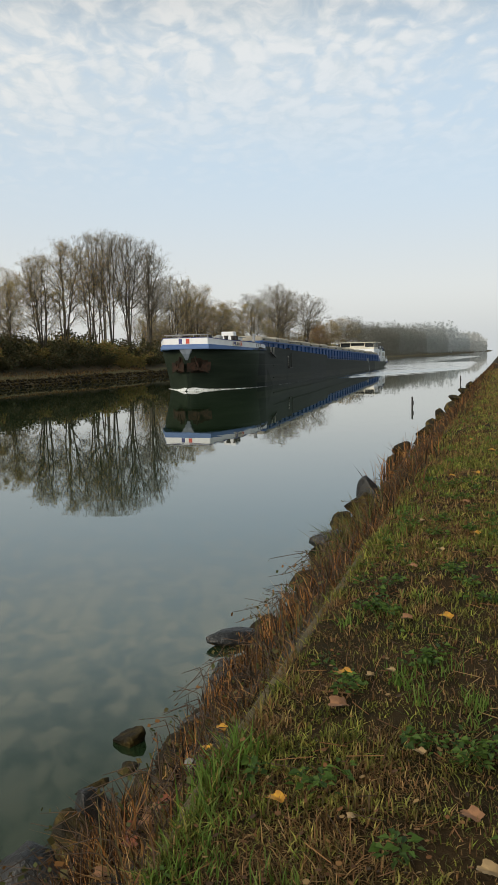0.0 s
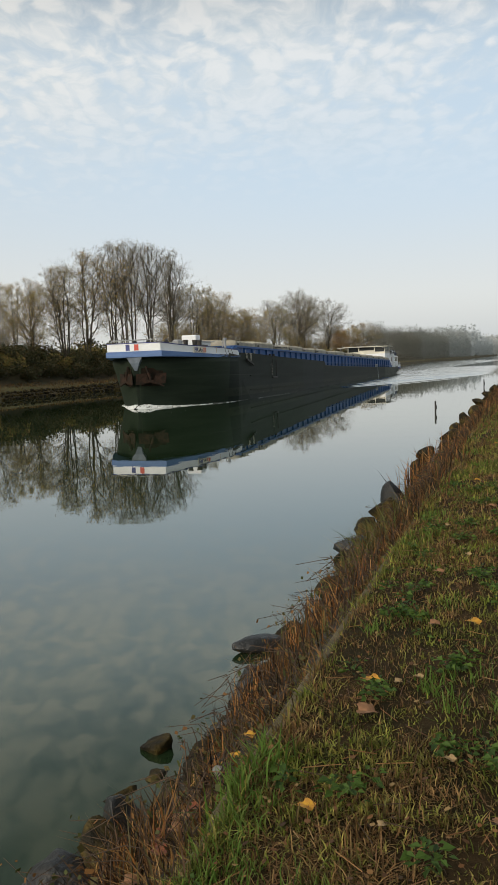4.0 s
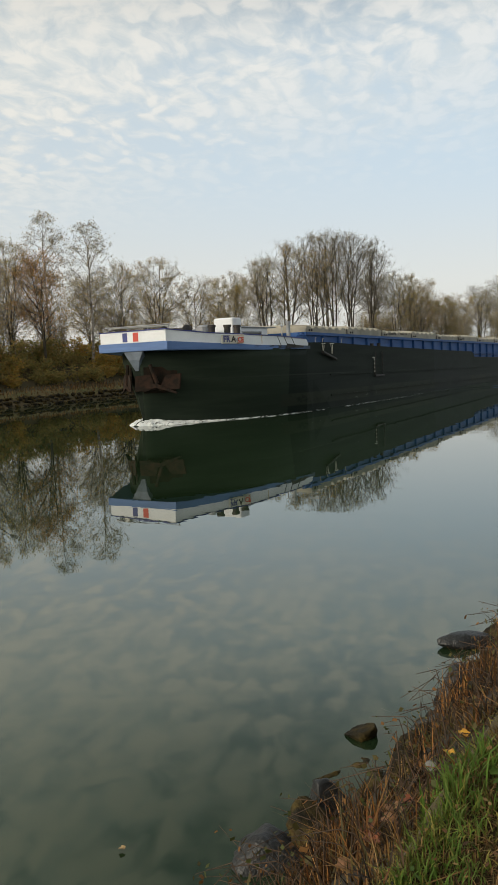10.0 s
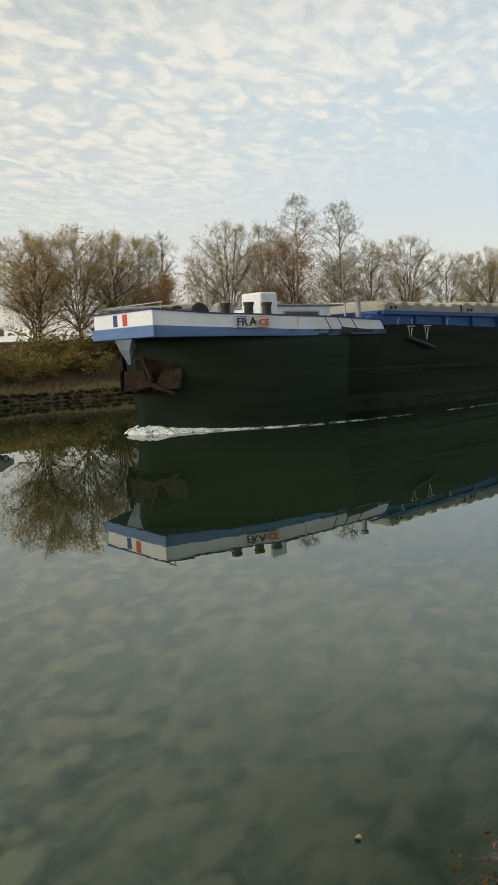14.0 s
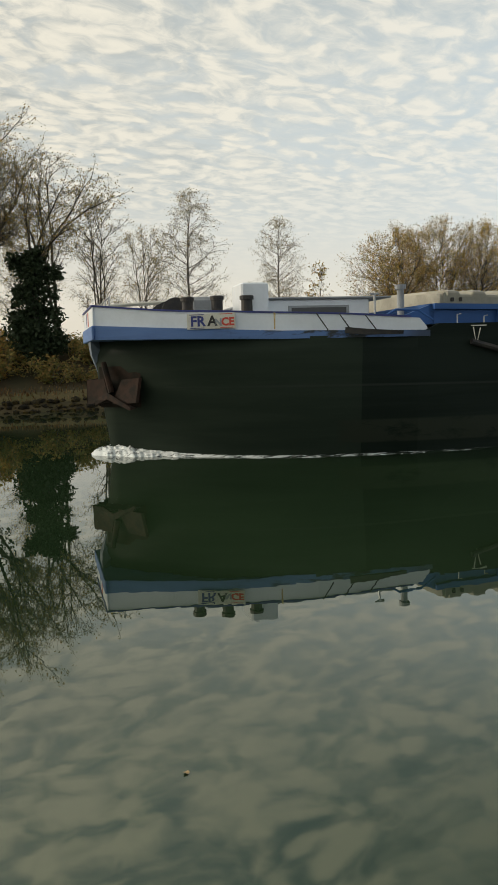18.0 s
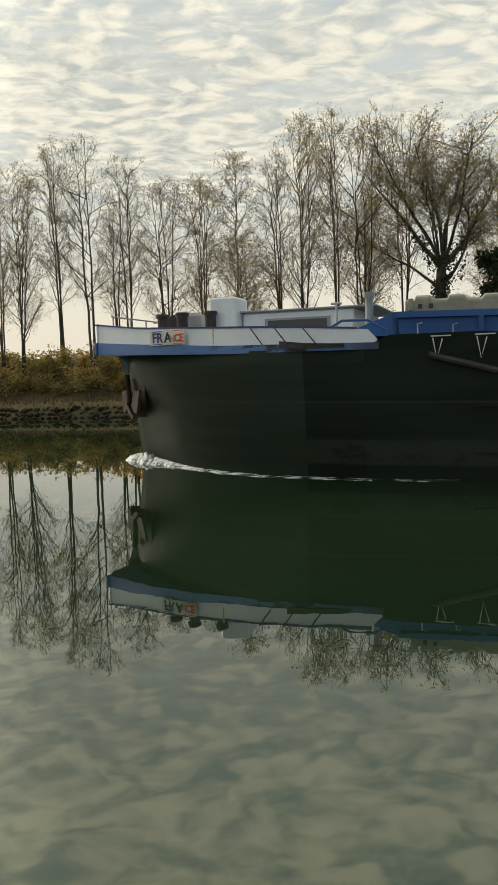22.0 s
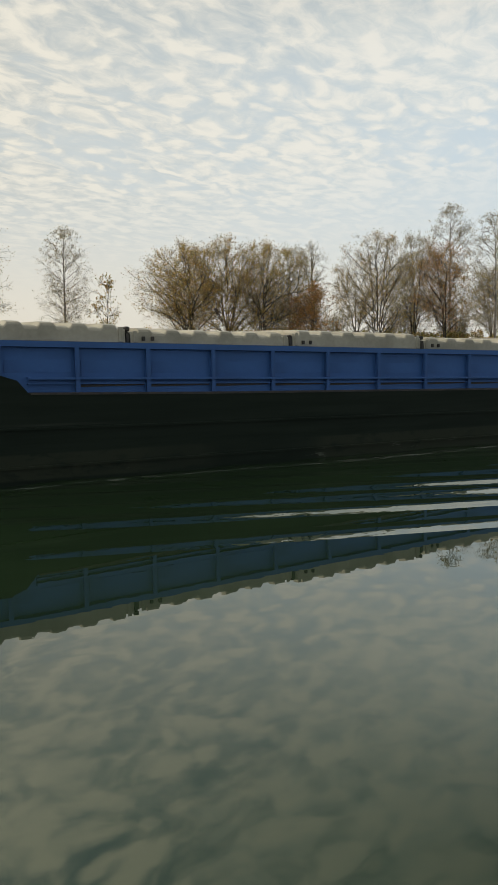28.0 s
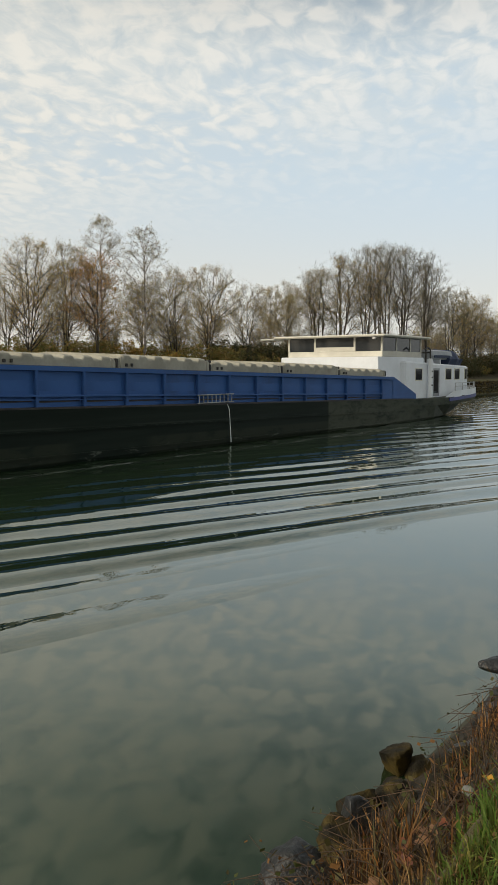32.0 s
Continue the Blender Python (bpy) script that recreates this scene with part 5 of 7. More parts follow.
# kind, x, y, top above the water, crown width
LEFT_ROW = [("slender", -60, -52, 20, 4), ("slender_leafy", -62, -57, 21, 4), ("slender", -63, -49, 21, 4), ("slender", -60, -45.1, 20.2, 3.2), ("slender", -62, -43, 21.9, 3.2), ("slender_leafy", -60, -39.7, 21.4, 3.4), ("slender", -63, -37.6, 23.8, 3.7), ("leaning", -60, -33.0, 22.6, 4.3), ("slender", -62, -30.4, 21.4, 3.9), ("slender_leafy", -61, -26.6, 19.0, 4.4), ("slender_leafy", -64, -24.6, 19.4, 4.2), ("birch", -60, -20.1, 19.9, 4.5), ("slender", -63, -17.6, 20.2, 3.7), ("slender_leafy", -61, -15.3, 22.2, 4.0), ("slender", -64, -13.2, 23.5, 4.2), ("slender_leafy", -61, -10.6, 21.6, 3.9), ("slender", -65, -8.0, 22.8, 3.7), ("leaning", -64, 1.1, 19.0, 6.0)]
MID_ROW = [("slender_leafy", -61, 4.2, 15.4, 5.0), ("small", -64, 7.7, 13.7, 4.1), ("birch", -61, 11.1, 15.9, 5.0), ("birch", -61, 18.0, 13.9, 3.8), ("sapling", -59, 20.5, 10.2, 2.4), ("wide_olive", -63, 29.2, 13.8, 7.6), ("wide_olive", -65, 34.1, 14.7, 7.4), ("wide_olive", -62, 36.0, 14.1, 6.4), ("small", -66, 41.4, 14.6, 4.9), ("slender", -68, 45.0, 15.4, 4.0), ("orange", -60, 40.1, 10.4, 5.2), ("round", -61, 47.7, 15.6, 6.8), ("small", -64, 54.8, 16.4, 4.9), ("birch", -66, 61.8, 20.0, 5.7), ("orange_tall", -61, 56.3, 15.1, 6.6), ("birch", -62, 63.9, 18.7, 6.0), ("round", -62, 69.1, 15.1, 7.4), ("round", -63, 76.2, 16.1, 7.9)]
RIGHT_ROW = [("round", -62, 82.7, 14.2, 6.8), ("small", -66, 93.9, 14.8, 4.4), ("small", -62, 92.2, 13.6, 4.9), ("slender_leafy", -60, 97.2, 17.3, 7.2), ("grove_leafy", -62, 99.5, 17.6, 9.0), ("grove_leafy", -61, 104.5, 20.2, 9.0), ("grove", -64, 109.5, 21.4, 10.5), ("grove_leafy", -60, 112.5, 19.8, 9.0), ("grove", -63, 116.5, 23.2, 10.5), ("grove", -61, 119.5, 23.8, 10.5), ("grove", -65, 124.5, 25.0, 10.5), ("grove", -61, 126.0, 24.0, 10.5), ("grove", -63, 130.5, 24.8, 10.5), ("grove", -61, 134.5, 24.2, 10.5), ("grove", -64, 140.0, 22.8, 10.5), ("slender_leafy", -60, 143.5, 18.5, 6.9), ("small", -61, 152.0, 19.0, 6.0), ("grove_leafy", -63, 159.0, 18.2, 9.0), ("round", -64, 166.2, 18.9, 10.2), ("small", -60, 169.8, 15.1, 8.9), ("round", -66, 182, 16.0, 9.0), ("yellow", -60, 196.4, 17.3, 8.7), ("vase", -62, 224.3, 23.8, 14.7), ("vase", -66, 246, 24.0, 14.0), ("vase", -64, 269.3, 24.1, 15.6), ("round", -62, 320.7, 17.6, 16.1), ("orange_tall", -62, 283.5, 13.6, 12.3)]
TREE_LABELS = {"slender": "tall slender bare tree with upright stems", "slender_leafy": "slender many-stemmed tree keeping a few brown leaves", "leaning": "tall bare tree leaning over its neighbours", "birch": "white-stemmed birch with fine hanging twigs", "grove": "tall bare tree with straight stem in a grove", "grove_leafy": "tree in a grove keeping rusty autumn leaves", "small": "small airy tree with sparse dry leaves", "wide_olive": "broad bushy tree with olive-brown autumn leaves", "orange": "low tree full of orange-brown leaves", "orange_tall": "tree with a rounded orange-brown crown", "round": "round-crowned tree with thin late leaves", "vase": "tall bare tree with dense vase-shaped twigs", "yellow": "tree with yellowing leaves among bare ones", "sapling": "young sapling with pale olive leaves"}
BACK_ROW = [("slender", -68, -34.5, 19, 4), ("small", -67, -22, 15, 5), ("slender_leafy", -70, -12, 19, 5), ("small", -68, -1.5, 13, 5), ("small", -70, 32, 12.5, 6), ("round", -70, 52, 14, 7), ("small", -69, 59, 15, 6), ("round", -70, 72, 14.5, 8), ("small", -72, 87, 13, 7), ("round", -70, 104, 17, 9), ("vase", -72, 160, 20, 11), ("round", -70, 176, 17, 11), ("small", -66, 190, 15, 9), ("round", -70, 208, 18, 12), ("vase", -73, 236, 22, 14), ("round", -70, 258, 20, 13), ("round", -68, 297, 16, 14), ("small", -62, 215, 13, 9), ("round", -64, 305, 15, 14)]
for i, (kind, x, y, top, wide) in enumerate(LEFT_ROW + MID_ROW + RIGHT_ROW + BACK_ROW):
    z = bank_height(x)
    wide *= 1.25 if y < 2 else 1.0
    tree(kind, i % (3 if kind in ("slender", "slender_leafy") else 2), x, y, z - 0.1, top - z, wide, TREE_LABELS[kind])


def thicket_mesh(seed):
    """Low dense undergrowth: many thin upright stems with twigs and a few leaves."""
    rng = random.Random(seed)
    wood, s = Shape(), Shape()
    for k in range(26):
        p = Vector((rng.gauss(0, 0.9), rng.gauss(0, 1.3), -0.3))
        d = Vector((rng.uniform(-0.25, 0.25), rng.uniform(-0.3, 0.3), 1)).normalized()
        pts = bough(wood, rng, p, d, rng.uniform(3.2, 6.6), 0.03, 6, 4, 0.12, 0.02)
        for _ in range(34):
            o, ax = along(pts, rng.uniform(0.12, 1))
            m, e = twig(wood, rng, o, (ax * 0.8 + jitter(rng, 1.0)).normalized(), rng.uniform(0.35, 1.3), 0.013)
            for _ in range(2):
                twig(wood, rng, m, (e - m + jitter(rng, 0.6)).normalized(), rng.uniform(0.2, 0.6), 0.010)
            leaf_quads(s, rng, rng.choice((m, e)), 2, 0.2, 0.13, 0)
    return wood.mesh("branchwork", M_TWIG), s.mesh("foliage", L_SPARSE)


def thickets():
    rng = random.Random(19)
    kinds = [thicket_mesh(k) for k in (31, 32, 33)]
    y = 43.0
    while y < 330:
        if 96 < y < 142:
            y = 142.0
        wood, fol = rng.choice(kinds)
        ob = tagged(new("thicket"), "brown leafless undergrowth between the trees", "shrub", "undergrowth on the embankment")
        part("branchwork", wood, M_TWIG, ob)
        part("foliage", fol, L_SPARSE, ob)
        x = rng.uniform(-71, -64.5)
        sc = rng.uniform(0.7, 1.1) * (1.0 if y < 95 else 1.25)
        ob.matrix_basis = Matrix.LocRotScale((x, y, bank_height(x)), Euler((0, 0, rng.uniform(0, 6.28))), (sc, sc, sc * rng.uniform(0.85, 1.1)))
        y += rng.uniform(4.0, 8.5) * (1.0 if y < 150 else 1.5)


def forked_tree():
    """The big old tree: a stout trunk that forks into wandering limbs, ivy climbing its foot."""
    rng = random.Random(40)
    ob = tagged(new("tree"), "big old spreading tree with forked ivy-grown trunk", "tree", "trees on the embankment")
    trunk, crown, ivy = Shape(), Shape(), Shape()
    stem = [Vector(p) for p in ((0, 0, -0.5), (0.05, -0.05, 1.5), (0.0, 0.1, 3.4), (0.1, 0.0, 5.2), (0.05, 0.1, 6.6))]
    trunk.tube(stem, [0.62, 0.46, 0.40, 0.38, 0.34], 10, False)
    limbs = []
    for az, up, ln, r, foot in ((88, 58, 8.4, 0.19, 4), (262, 56, 8.6, 0.20, 4), (20, 74, 9.2, 0.17, 4), (185, 68, 9.0, 0.16, 4), (300, 78, 9.7, 0.17, 4), (125, 74, 9.4, 0.15, 4), (80, 40, 7.0, 0.14, 3), (268, 34, 6.6, 0.13, 3), (340, 48, 6.8, 0.10, 4), (160, 45, 6.6, 0.10, 4), (95, 70, 9.0, 0.12, 4), (250, 70, 9.0, 0.12, 4)):
        a, e = radians(az), radians(up)
        d = Vector((math.cos(a) * math.cos(e), math.sin(a) * math.cos(e), math.sin(e)))
        limbs.append((bough(trunk, rng, stem[foot].copy(), d, ln, r, 9, 7, 0.17, 0.03), ln))
    for pts, ln in list(limbs):
        for k in range(13):
            o, ax = along(pts, 0.34 + 0.65 * (k + rng.random()) / 13)
            d = (ax * 0.8 + jitter(rng, 0.85) + Vector((0, 0, 0.25))).normalized()
            sub = bough(trunk, rng, o, d, ln * rng.uniform(0.20, 0.36), 0.042, 6, 5, 0.24, 0.03)
            for j in range(11):
                o2, ax2 = along(sub, rng.uniform(0.15, 1.0))
                d2 = (ax2 * 0.7 + jitter(rng, 0.9) + Vector((0, 0, 0.12))).normalized()
                bl = rng.uniform(0.8, 1.9)
                bp = bough(crown, rng, o2, d2, bl, 0.020, 4, 3, 0.30, 0.01)
                for _ in range(6):
                    o3, ax3 = along(bp, rng.uniform(0.15, 1.0))
                    m, e = twig(crown, rng, o3, (ax3 * 0.6 + jitter(rng, 1.0)).normalized(), rng.uniform(0.25, 0.8), 0.010)
                    leaf_quads(crown, rng, rng.choice((m, e)), 2, 0.14, 0.10, 1)
    for _ in range(2600):
        h = rng.random()
        o, ax = along(stem, min(1.0, h * 0.8)) if rng.random() < 0.7 else along(limbs[rng.choice((0, 1, 6))][0], rng.random() * 0.35)
        leaf_quads(ivy, rng, o + jitter(rng, 0.55 + 0.25 * noise.noise((h * 7, 2, 5))), 1, 0.2, 0.20, 0)
    part("trunk", trunk, M_BARK, ob, smooth=True)
    part("crown", crown, [M_TWIG, L_SPARSE], ob)
    part("ivy", ivy, L_IVY, ob, "dark ivy round the trunk's foot")
    ob.location = (-62, -5.0, bank_height(-62) - 0.1)


def ivy_tree():
    """A tree whose lower half is wrapped in a thick, lobed coat of dark ivy, bare limbs leaning out above."""
    rng = random.Random(5)
    ob = tagged(new("ivy_clad_tree"), "tree trunk smothered in dark evergreen ivy", "tree")
    t = Shape().tube([(0, 0, -0.4), (0.1, 0, 4), (0.2, 0.2, 7.4)], [0.30, 0.22, 0.14], 8, False)
    crown = Shape()
    for az, up, ln in ((90, 50, 7.4), (80, 60, 7.2), (250, 70, 5.4), (200, 74, 5.2), (60, 36, 4.6), (100, 72, 6.0)):
        a, e = radians(az), radians(up)
        pts = bough(t, rng, Vector((0.2, 0.2, 6.8)), Vector((math.cos(a) * math.cos(e), math.sin(a) * math.cos(e), math.sin(e))), ln, 0.10, 8, 6, 0.22, 0.03)
        for k in range(26):
            o, ax = along(pts, rng.uniform(0.25, 1.0))
            bp = bough(crown, rng, o, (ax + jitter(rng, 0.95)).normalized(), rng.uniform(0.9, 2.2), 0.022, 4, 3, 0.28, 0.01)
            for _ in range(11):
                o3, ax3 = along(bp, rng.uniform(0.15, 1.0))
                m, e2 = twig(crown, rng, o3, (ax3 * 0.6 + jitter(rng, 1.0)).normalized(), rng.uniform(0.25, 0.8), 0.010)
                leaf_quads(crown, rng, rng.choice((m, e2)), 2, 0.12, 0.11, 1)
    part("trunk", t, M_BARK, ob)
    part("crown", crown, [M_TWIG, L_SPARSE], ob)
    s = Shape()
    lobes = [(Vector((rng.uniform(-0.5, 0.5), rng.uniform(-1.5, 1.5) * (1.05 - 0.55 * h), 0.6 + 7.6 * h)), rng.uniform(0.55, 1.0) * (1.15 - 0.45 * h)) for h in [rng.random() for _ in range(26)]]
    lobes += [(Vector((0.1, 0.0, z)), 0.9) for z in (0.8, 2.0, 3.2, 4.4, 5.6, 6.8)] + [(Vector((0.0, y, z)), 0.85) for y, z in ((-1.2, 1.4), (1.3, 1.6), (-1.1, 3.0), (1.2, 3.2), (-0.9, 4.6), (1.0, 4.8), (0.6, 6.2), (-0.5, 6.4))] + [(Vector((0.0, 1.5, 6.2)), 0.6), (Vector((0.0, -1.3, 7.0)), 0.55)]
    for c, r in lobes:
        for _ in range(280):
            leaf_quads(s, rng, c + jitter(rng, 1).normalized() * r * 1.1 * rng.random() ** 0.5, 1, 0.1, 0.24, 0)
    part("ivy", s, L_IVY, ob, "dense dark ivy leaves")
    ob.location = (-60, -0.6, 3.3)


def shrub_mesh(seed, leaf):
    rng = random.Random(seed)
    wood, s = Shape(), Shape()
    for k in range(9):
        a = rng.uniform(0, 6.28)
        d = Vector((math.cos(a) * 0.7, math.sin(a) * 0.7, 1)).normalized()
        pts = bough(wood, rng, Vector((0.1 * math.cos(a), 0.1 * math.sin(a), -0.2)), d, rng.uniform(1.5, 2.7), 0.035, 5, 4, 0.2, 0.03)
        for _ in range(11):
            o, ax = along(pts, rng.uniform(0.15, 1))
            tp = twig(wood, rng, o, (ax + jitter(rng, 1.0)).normalized(), rng.uniform(0.3, 0.9), 0.012)
            leaf_quads(s, rng, tp[1], 8, 0.32, 0.20, 0)
            leaf_quads(s, rng, tp[0], 5, 0.26, 0.18, 0)
    return wood.mesh("branchwork", M_TWIG), s.mesh("foliage", leaf)


def shrubs():
    rng = random.Random(11)
    kinds = [shrub_mesh(1, L_HEDGE), shrub_mesh(2, L_HEDGE), shrub_mesh(3, L_OLIVE), shrub_mesh(4, L_HEDGE)]
    dark = [shrub_mesh(5, L_HEDGE_DARK), shrub_mesh(6, L_HEDGE_DARK), shrub_mesh(7, L_HEDGE), shrub_mesh(8, L_HEDGE_DARK)]
    y = -70.0
    while y < 330:
        far = y > 110
        for row, x0 in enumerate((-58.6, -60.6, -62.8)):
            if (20 < y < 31 or y > 120) and row == 2:
                continue
            k = rng.choice((0, 1, 1, 2, 3, 0))
            wood, fol = (dark if y > 78 else kinds)[k]
            ob = tagged(new("shrub"), "olive-brown autumn shrub with ragged outline" if k == 2 else "dense dark shrub on the embankment", "shrub", "shrubs on the embankment")
            part("branchwork", wood, M_TWIG, ob)
            part("foliage", fol, L_HEDGE, ob)
            x = x0 + rng.uniform(-0.7, 0.7)
            sc = rng.uniform(0.55, 1.0) * (0.9 if row == 0 else 1.05) * (1.25 if far else 1.0) * (1.25 if y > 78 else 1.0)
            ob.matrix_basis = Matrix.LocRotScale((x, y + rng.uniform(-0.8, 0.8), bank_height(x) - 0.05), Euler((0, 0, rng.uniform(0, 6.28))), (sc * 1.25, sc * 1.25, sc))
        y += 2.5 if not far else 5.0


forked_tree()
ivy_tree()
shrubs()
thickets()


def far_woods():
    """The woods along the canal beyond the barge, haze painted into their leaves: very many small leaves in lumpy
    crowns.
    """
    rng = np.random.default_rng(3)

    def woods(y0, y1, x0, deep, top, size, count, m, label, foot):
        y = rng.uniform(y0, y1, count)
        x = x0 + deep * np.abs(rng.normal(0, 1, count))
        crest = np.array([top * (0.70 + 0.62 * noise.noise((q * 6.5 / top * 0.16, 1, 4)) + 0.30 * noise.noise((q * 6.5 / top * 0.5, 7, 4))) for q in y])
        z = foot + (crest - foot) * (1 - np.abs(rng.normal(0, 0.04, count))) * rng.random(count) ** 0.6
        c = np.stack([x, y, z], 1)
        a = rng.normal(0, 1, (count, 3)) * size
        b = rng.normal(0, 1, (count, 3)) * size
        v = np.stack([c - a * 0.6, c - b * 0.5, c + a * 0.6, c + b * 0.5], 1).reshape(-1, 3)
        me = bpy.data.meshes.new("far_woods")
        me.from_pydata(v.tolist(), [], np.arange(4 * count).reshape(-1, 4).tolist())
        me.materials.append(m)
        tagged(new("far_woods", me), label, "woods", "", "stuff")

    far = "hazy leafless woods far along the canal"
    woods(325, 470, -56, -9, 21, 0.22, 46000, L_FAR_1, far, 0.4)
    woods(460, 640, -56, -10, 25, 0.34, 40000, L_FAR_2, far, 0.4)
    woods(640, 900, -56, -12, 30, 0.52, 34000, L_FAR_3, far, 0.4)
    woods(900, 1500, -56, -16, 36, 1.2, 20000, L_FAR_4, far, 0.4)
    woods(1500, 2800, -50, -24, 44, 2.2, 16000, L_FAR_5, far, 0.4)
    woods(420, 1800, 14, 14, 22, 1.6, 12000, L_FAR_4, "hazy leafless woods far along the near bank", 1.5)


# haze is painted into these leaf colours, paler at each step of distance
L_FAR_1 = leafy("woods_haze_tint_1", (0.176, 0.179, 0.156), (0.202, 0.202, 0.176), trans=0.5)
L_FAR_2 = leafy("woods_haze_tint_2", (0.254, 0.267, 0.250), (0.273, 0.286, 0.267), trans=0.5)
L_FAR_3 = leafy("woods_haze_tint_3", (0.358, 0.384, 0.384), (0.370, 0.397, 0.397), trans=0.5)
L_FAR_4 = leafy("woods_haze_tint_4", (0.481, 0.520, 0.539), (0.494, 0.533, 0.552), trans=0.5)
L_FAR_5 = leafy("woods_haze_tint_5", (0.598, 0.620, 0.620), (0.611, 0.620, 0.620), trans=0.5)
far_woods()

# ---- far waterside ----
def stone_shape(s, rng, c, size, seed, flat=0.7, turn=0.0):
    """A broken, angular stone."""
    bm = bmesh.new()
    bmesh.ops.create_icosphere(bm, subdivisions=1, radius=1.0)
    cs, sn = math.cos(turn), math.sin(turn)
    vs = []
    for v in bm.verts:
        p = v.co.copy()
        p *= 1 + 0.45 * noise.noise(p * 1.3 + Vector((seed, seed * 0.7, 0)))
        p = Vector((p.x * size[0], p.y * size[1], p.z * size[2]))
        vs.append((c[0] + p.x * cs - p.y * sn, c[1] + p.x * sn + p.y * cs, c[2] + p.z))
    s.add(vs, [tuple(q.index for q in f.verts) for f in bm.faces])
    bm.free()


def far_riprap():
    rng = random.Random(21)
    s = Shape()
    y = -60.0
    while y < 230:
        step = 0.42 if y < 90 else 0.9
        for x, z in ((-52.6, 0.05), (-53.1, 0.34), (-53.6, 0.66)):
            r = rng.uniform(0.16, 0.34) * (1 if y < 90 else 1.7)
            stone_shape(s, rng, (x + rng.uniform(-0.2, 0.2) + 0.5 * noise.noise((0, y * 0.12, 4)), y + rng.uniform(-0.2, 0.2), z + rng.uniform(-0.08, 0.08)), (r, r * rng.uniform(0.8, 1.5), r * 0.7), rng.uniform(0, 90), turn=rng.uniform(0, 3))
        y += step
    thing("riprap", s, M_ROCK, "grey broken stone lining the far waterside", "stones", kind="stuff")


def far_berm_grass():
    rng = random.Random(31)
    s = Shape()
    for _ in range(9000):
        y = rng.uniform(-60, 120)
        x = rng.uniform(-57.8, -53.7)
        z = lerp([(-58, 1.5), (-56.2, 1.2), (-54.4, 1.05), (-53.6, 0.62)], x)
        a = rng.uniform(0, 6.28)
        w, h = rng.uniform(0.03, 0.07), rng.uniform(0.12, 0.34)
        s.add([(x - w * math.cos(a), y - w * math.sin(a), z - 0.05), (x + w * math.cos(a), y + w * math.sin(a), z - 0.05), (x + rng.uniform(-0.1, 0.1), y + rng.uniform(-0.1, 0.1), z + h)], [(0, 1, 2)])
    thing("berm_grass", s, L_STRAW, "rough yellowing grass on the far berm", "grass", kind="stuff")


def drain_pipe():
    ob = tagged(new("drain_outlet"), "white drain outlet among the far bank's stones", "pipe")
    s = Shape()
    ring = lambda y, r: [(0.0 + r * math.cos(a), y, r * math.sin(a)) for a in (2 * math.pi * k / 14 for k in range(14))]
    s.loft([ring(-0.55, 0.17), ring(0.55, 0.17), ring(0.55, 0.14), ring(-0.55, 0.14), ring(-0.55, 0.17)])
    part("pipe", s, M_WHITE, ob, "white pipe")
    part("collar", Shape().loft([ring(-0.58, 0.2), ring(-0.5, 0.2), ring(-0.5, 0.165), ring(-0.58, 0.165), ring(-0.58, 0.2)]), M_CREAM, ob)
    ob.location = (-52.75, 33.2, 0.36)


def parked_car():
    """A silver hatchback on the road along the embankment."""
    car = tagged(new("car"), "silver hatchback on the road behind the shrubs", "car")
    body = Shape()
    prof = [(-2.0, 0.35), (-2.05, 0.75), (-1.2, 0.92), (-0.55, 1.42), (0.9, 1.46), (1.75, 1.0), (2.0, 0.9), (2.02, 0.4)]
    body.loft([[(sx * (0.84 if z < 1.1 else 0.66), y, z) for y, z in prof] for sx in (-1, 1)], True)
    part("body", body, M_STEEL, car)
    part("window", Shape().add([(0.80, -1.05, 0.97), (0.69, -0.5, 1.36), (0.69, 0.85, 1.39), (0.80, 1.5, 1.02)], [(0, 1, 2, 3)]), M_GLASS, car)
    for y in (-1.25, 1.25):
        for x in (-0.80, 0.80):
            w = part("wheel", Shape().tube([(x - 0.1, y, 0.32), (x + 0.1, y, 0.32)], 0.32, 16), M_DARK, car)
            part("rim", Shape().tube([(x + (0.101 if x > 0 else -0.121), y, 0.32), (x + (0.121 if x > 0 else -0.101), y, 0.32)], 0.2, 12), M_STEEL, w)
    car.location = (-66.3, 25.2, 4.85)


far_riprap()
far_berm_grass()
drain_pipe()
parked_car()


# ---- near bank ----
def near_z(x):
    return lerp([(-3.6, -0.5), (-2.7, -0.14), (-2.35, 0.06), (-1.9, 0.50), (-1.4, 1.04), (NEAR_EDGE, 1.40), (-0.5, 1.47), (0, 1.49), (0.5, 1.5), (9, 1.5)], x)


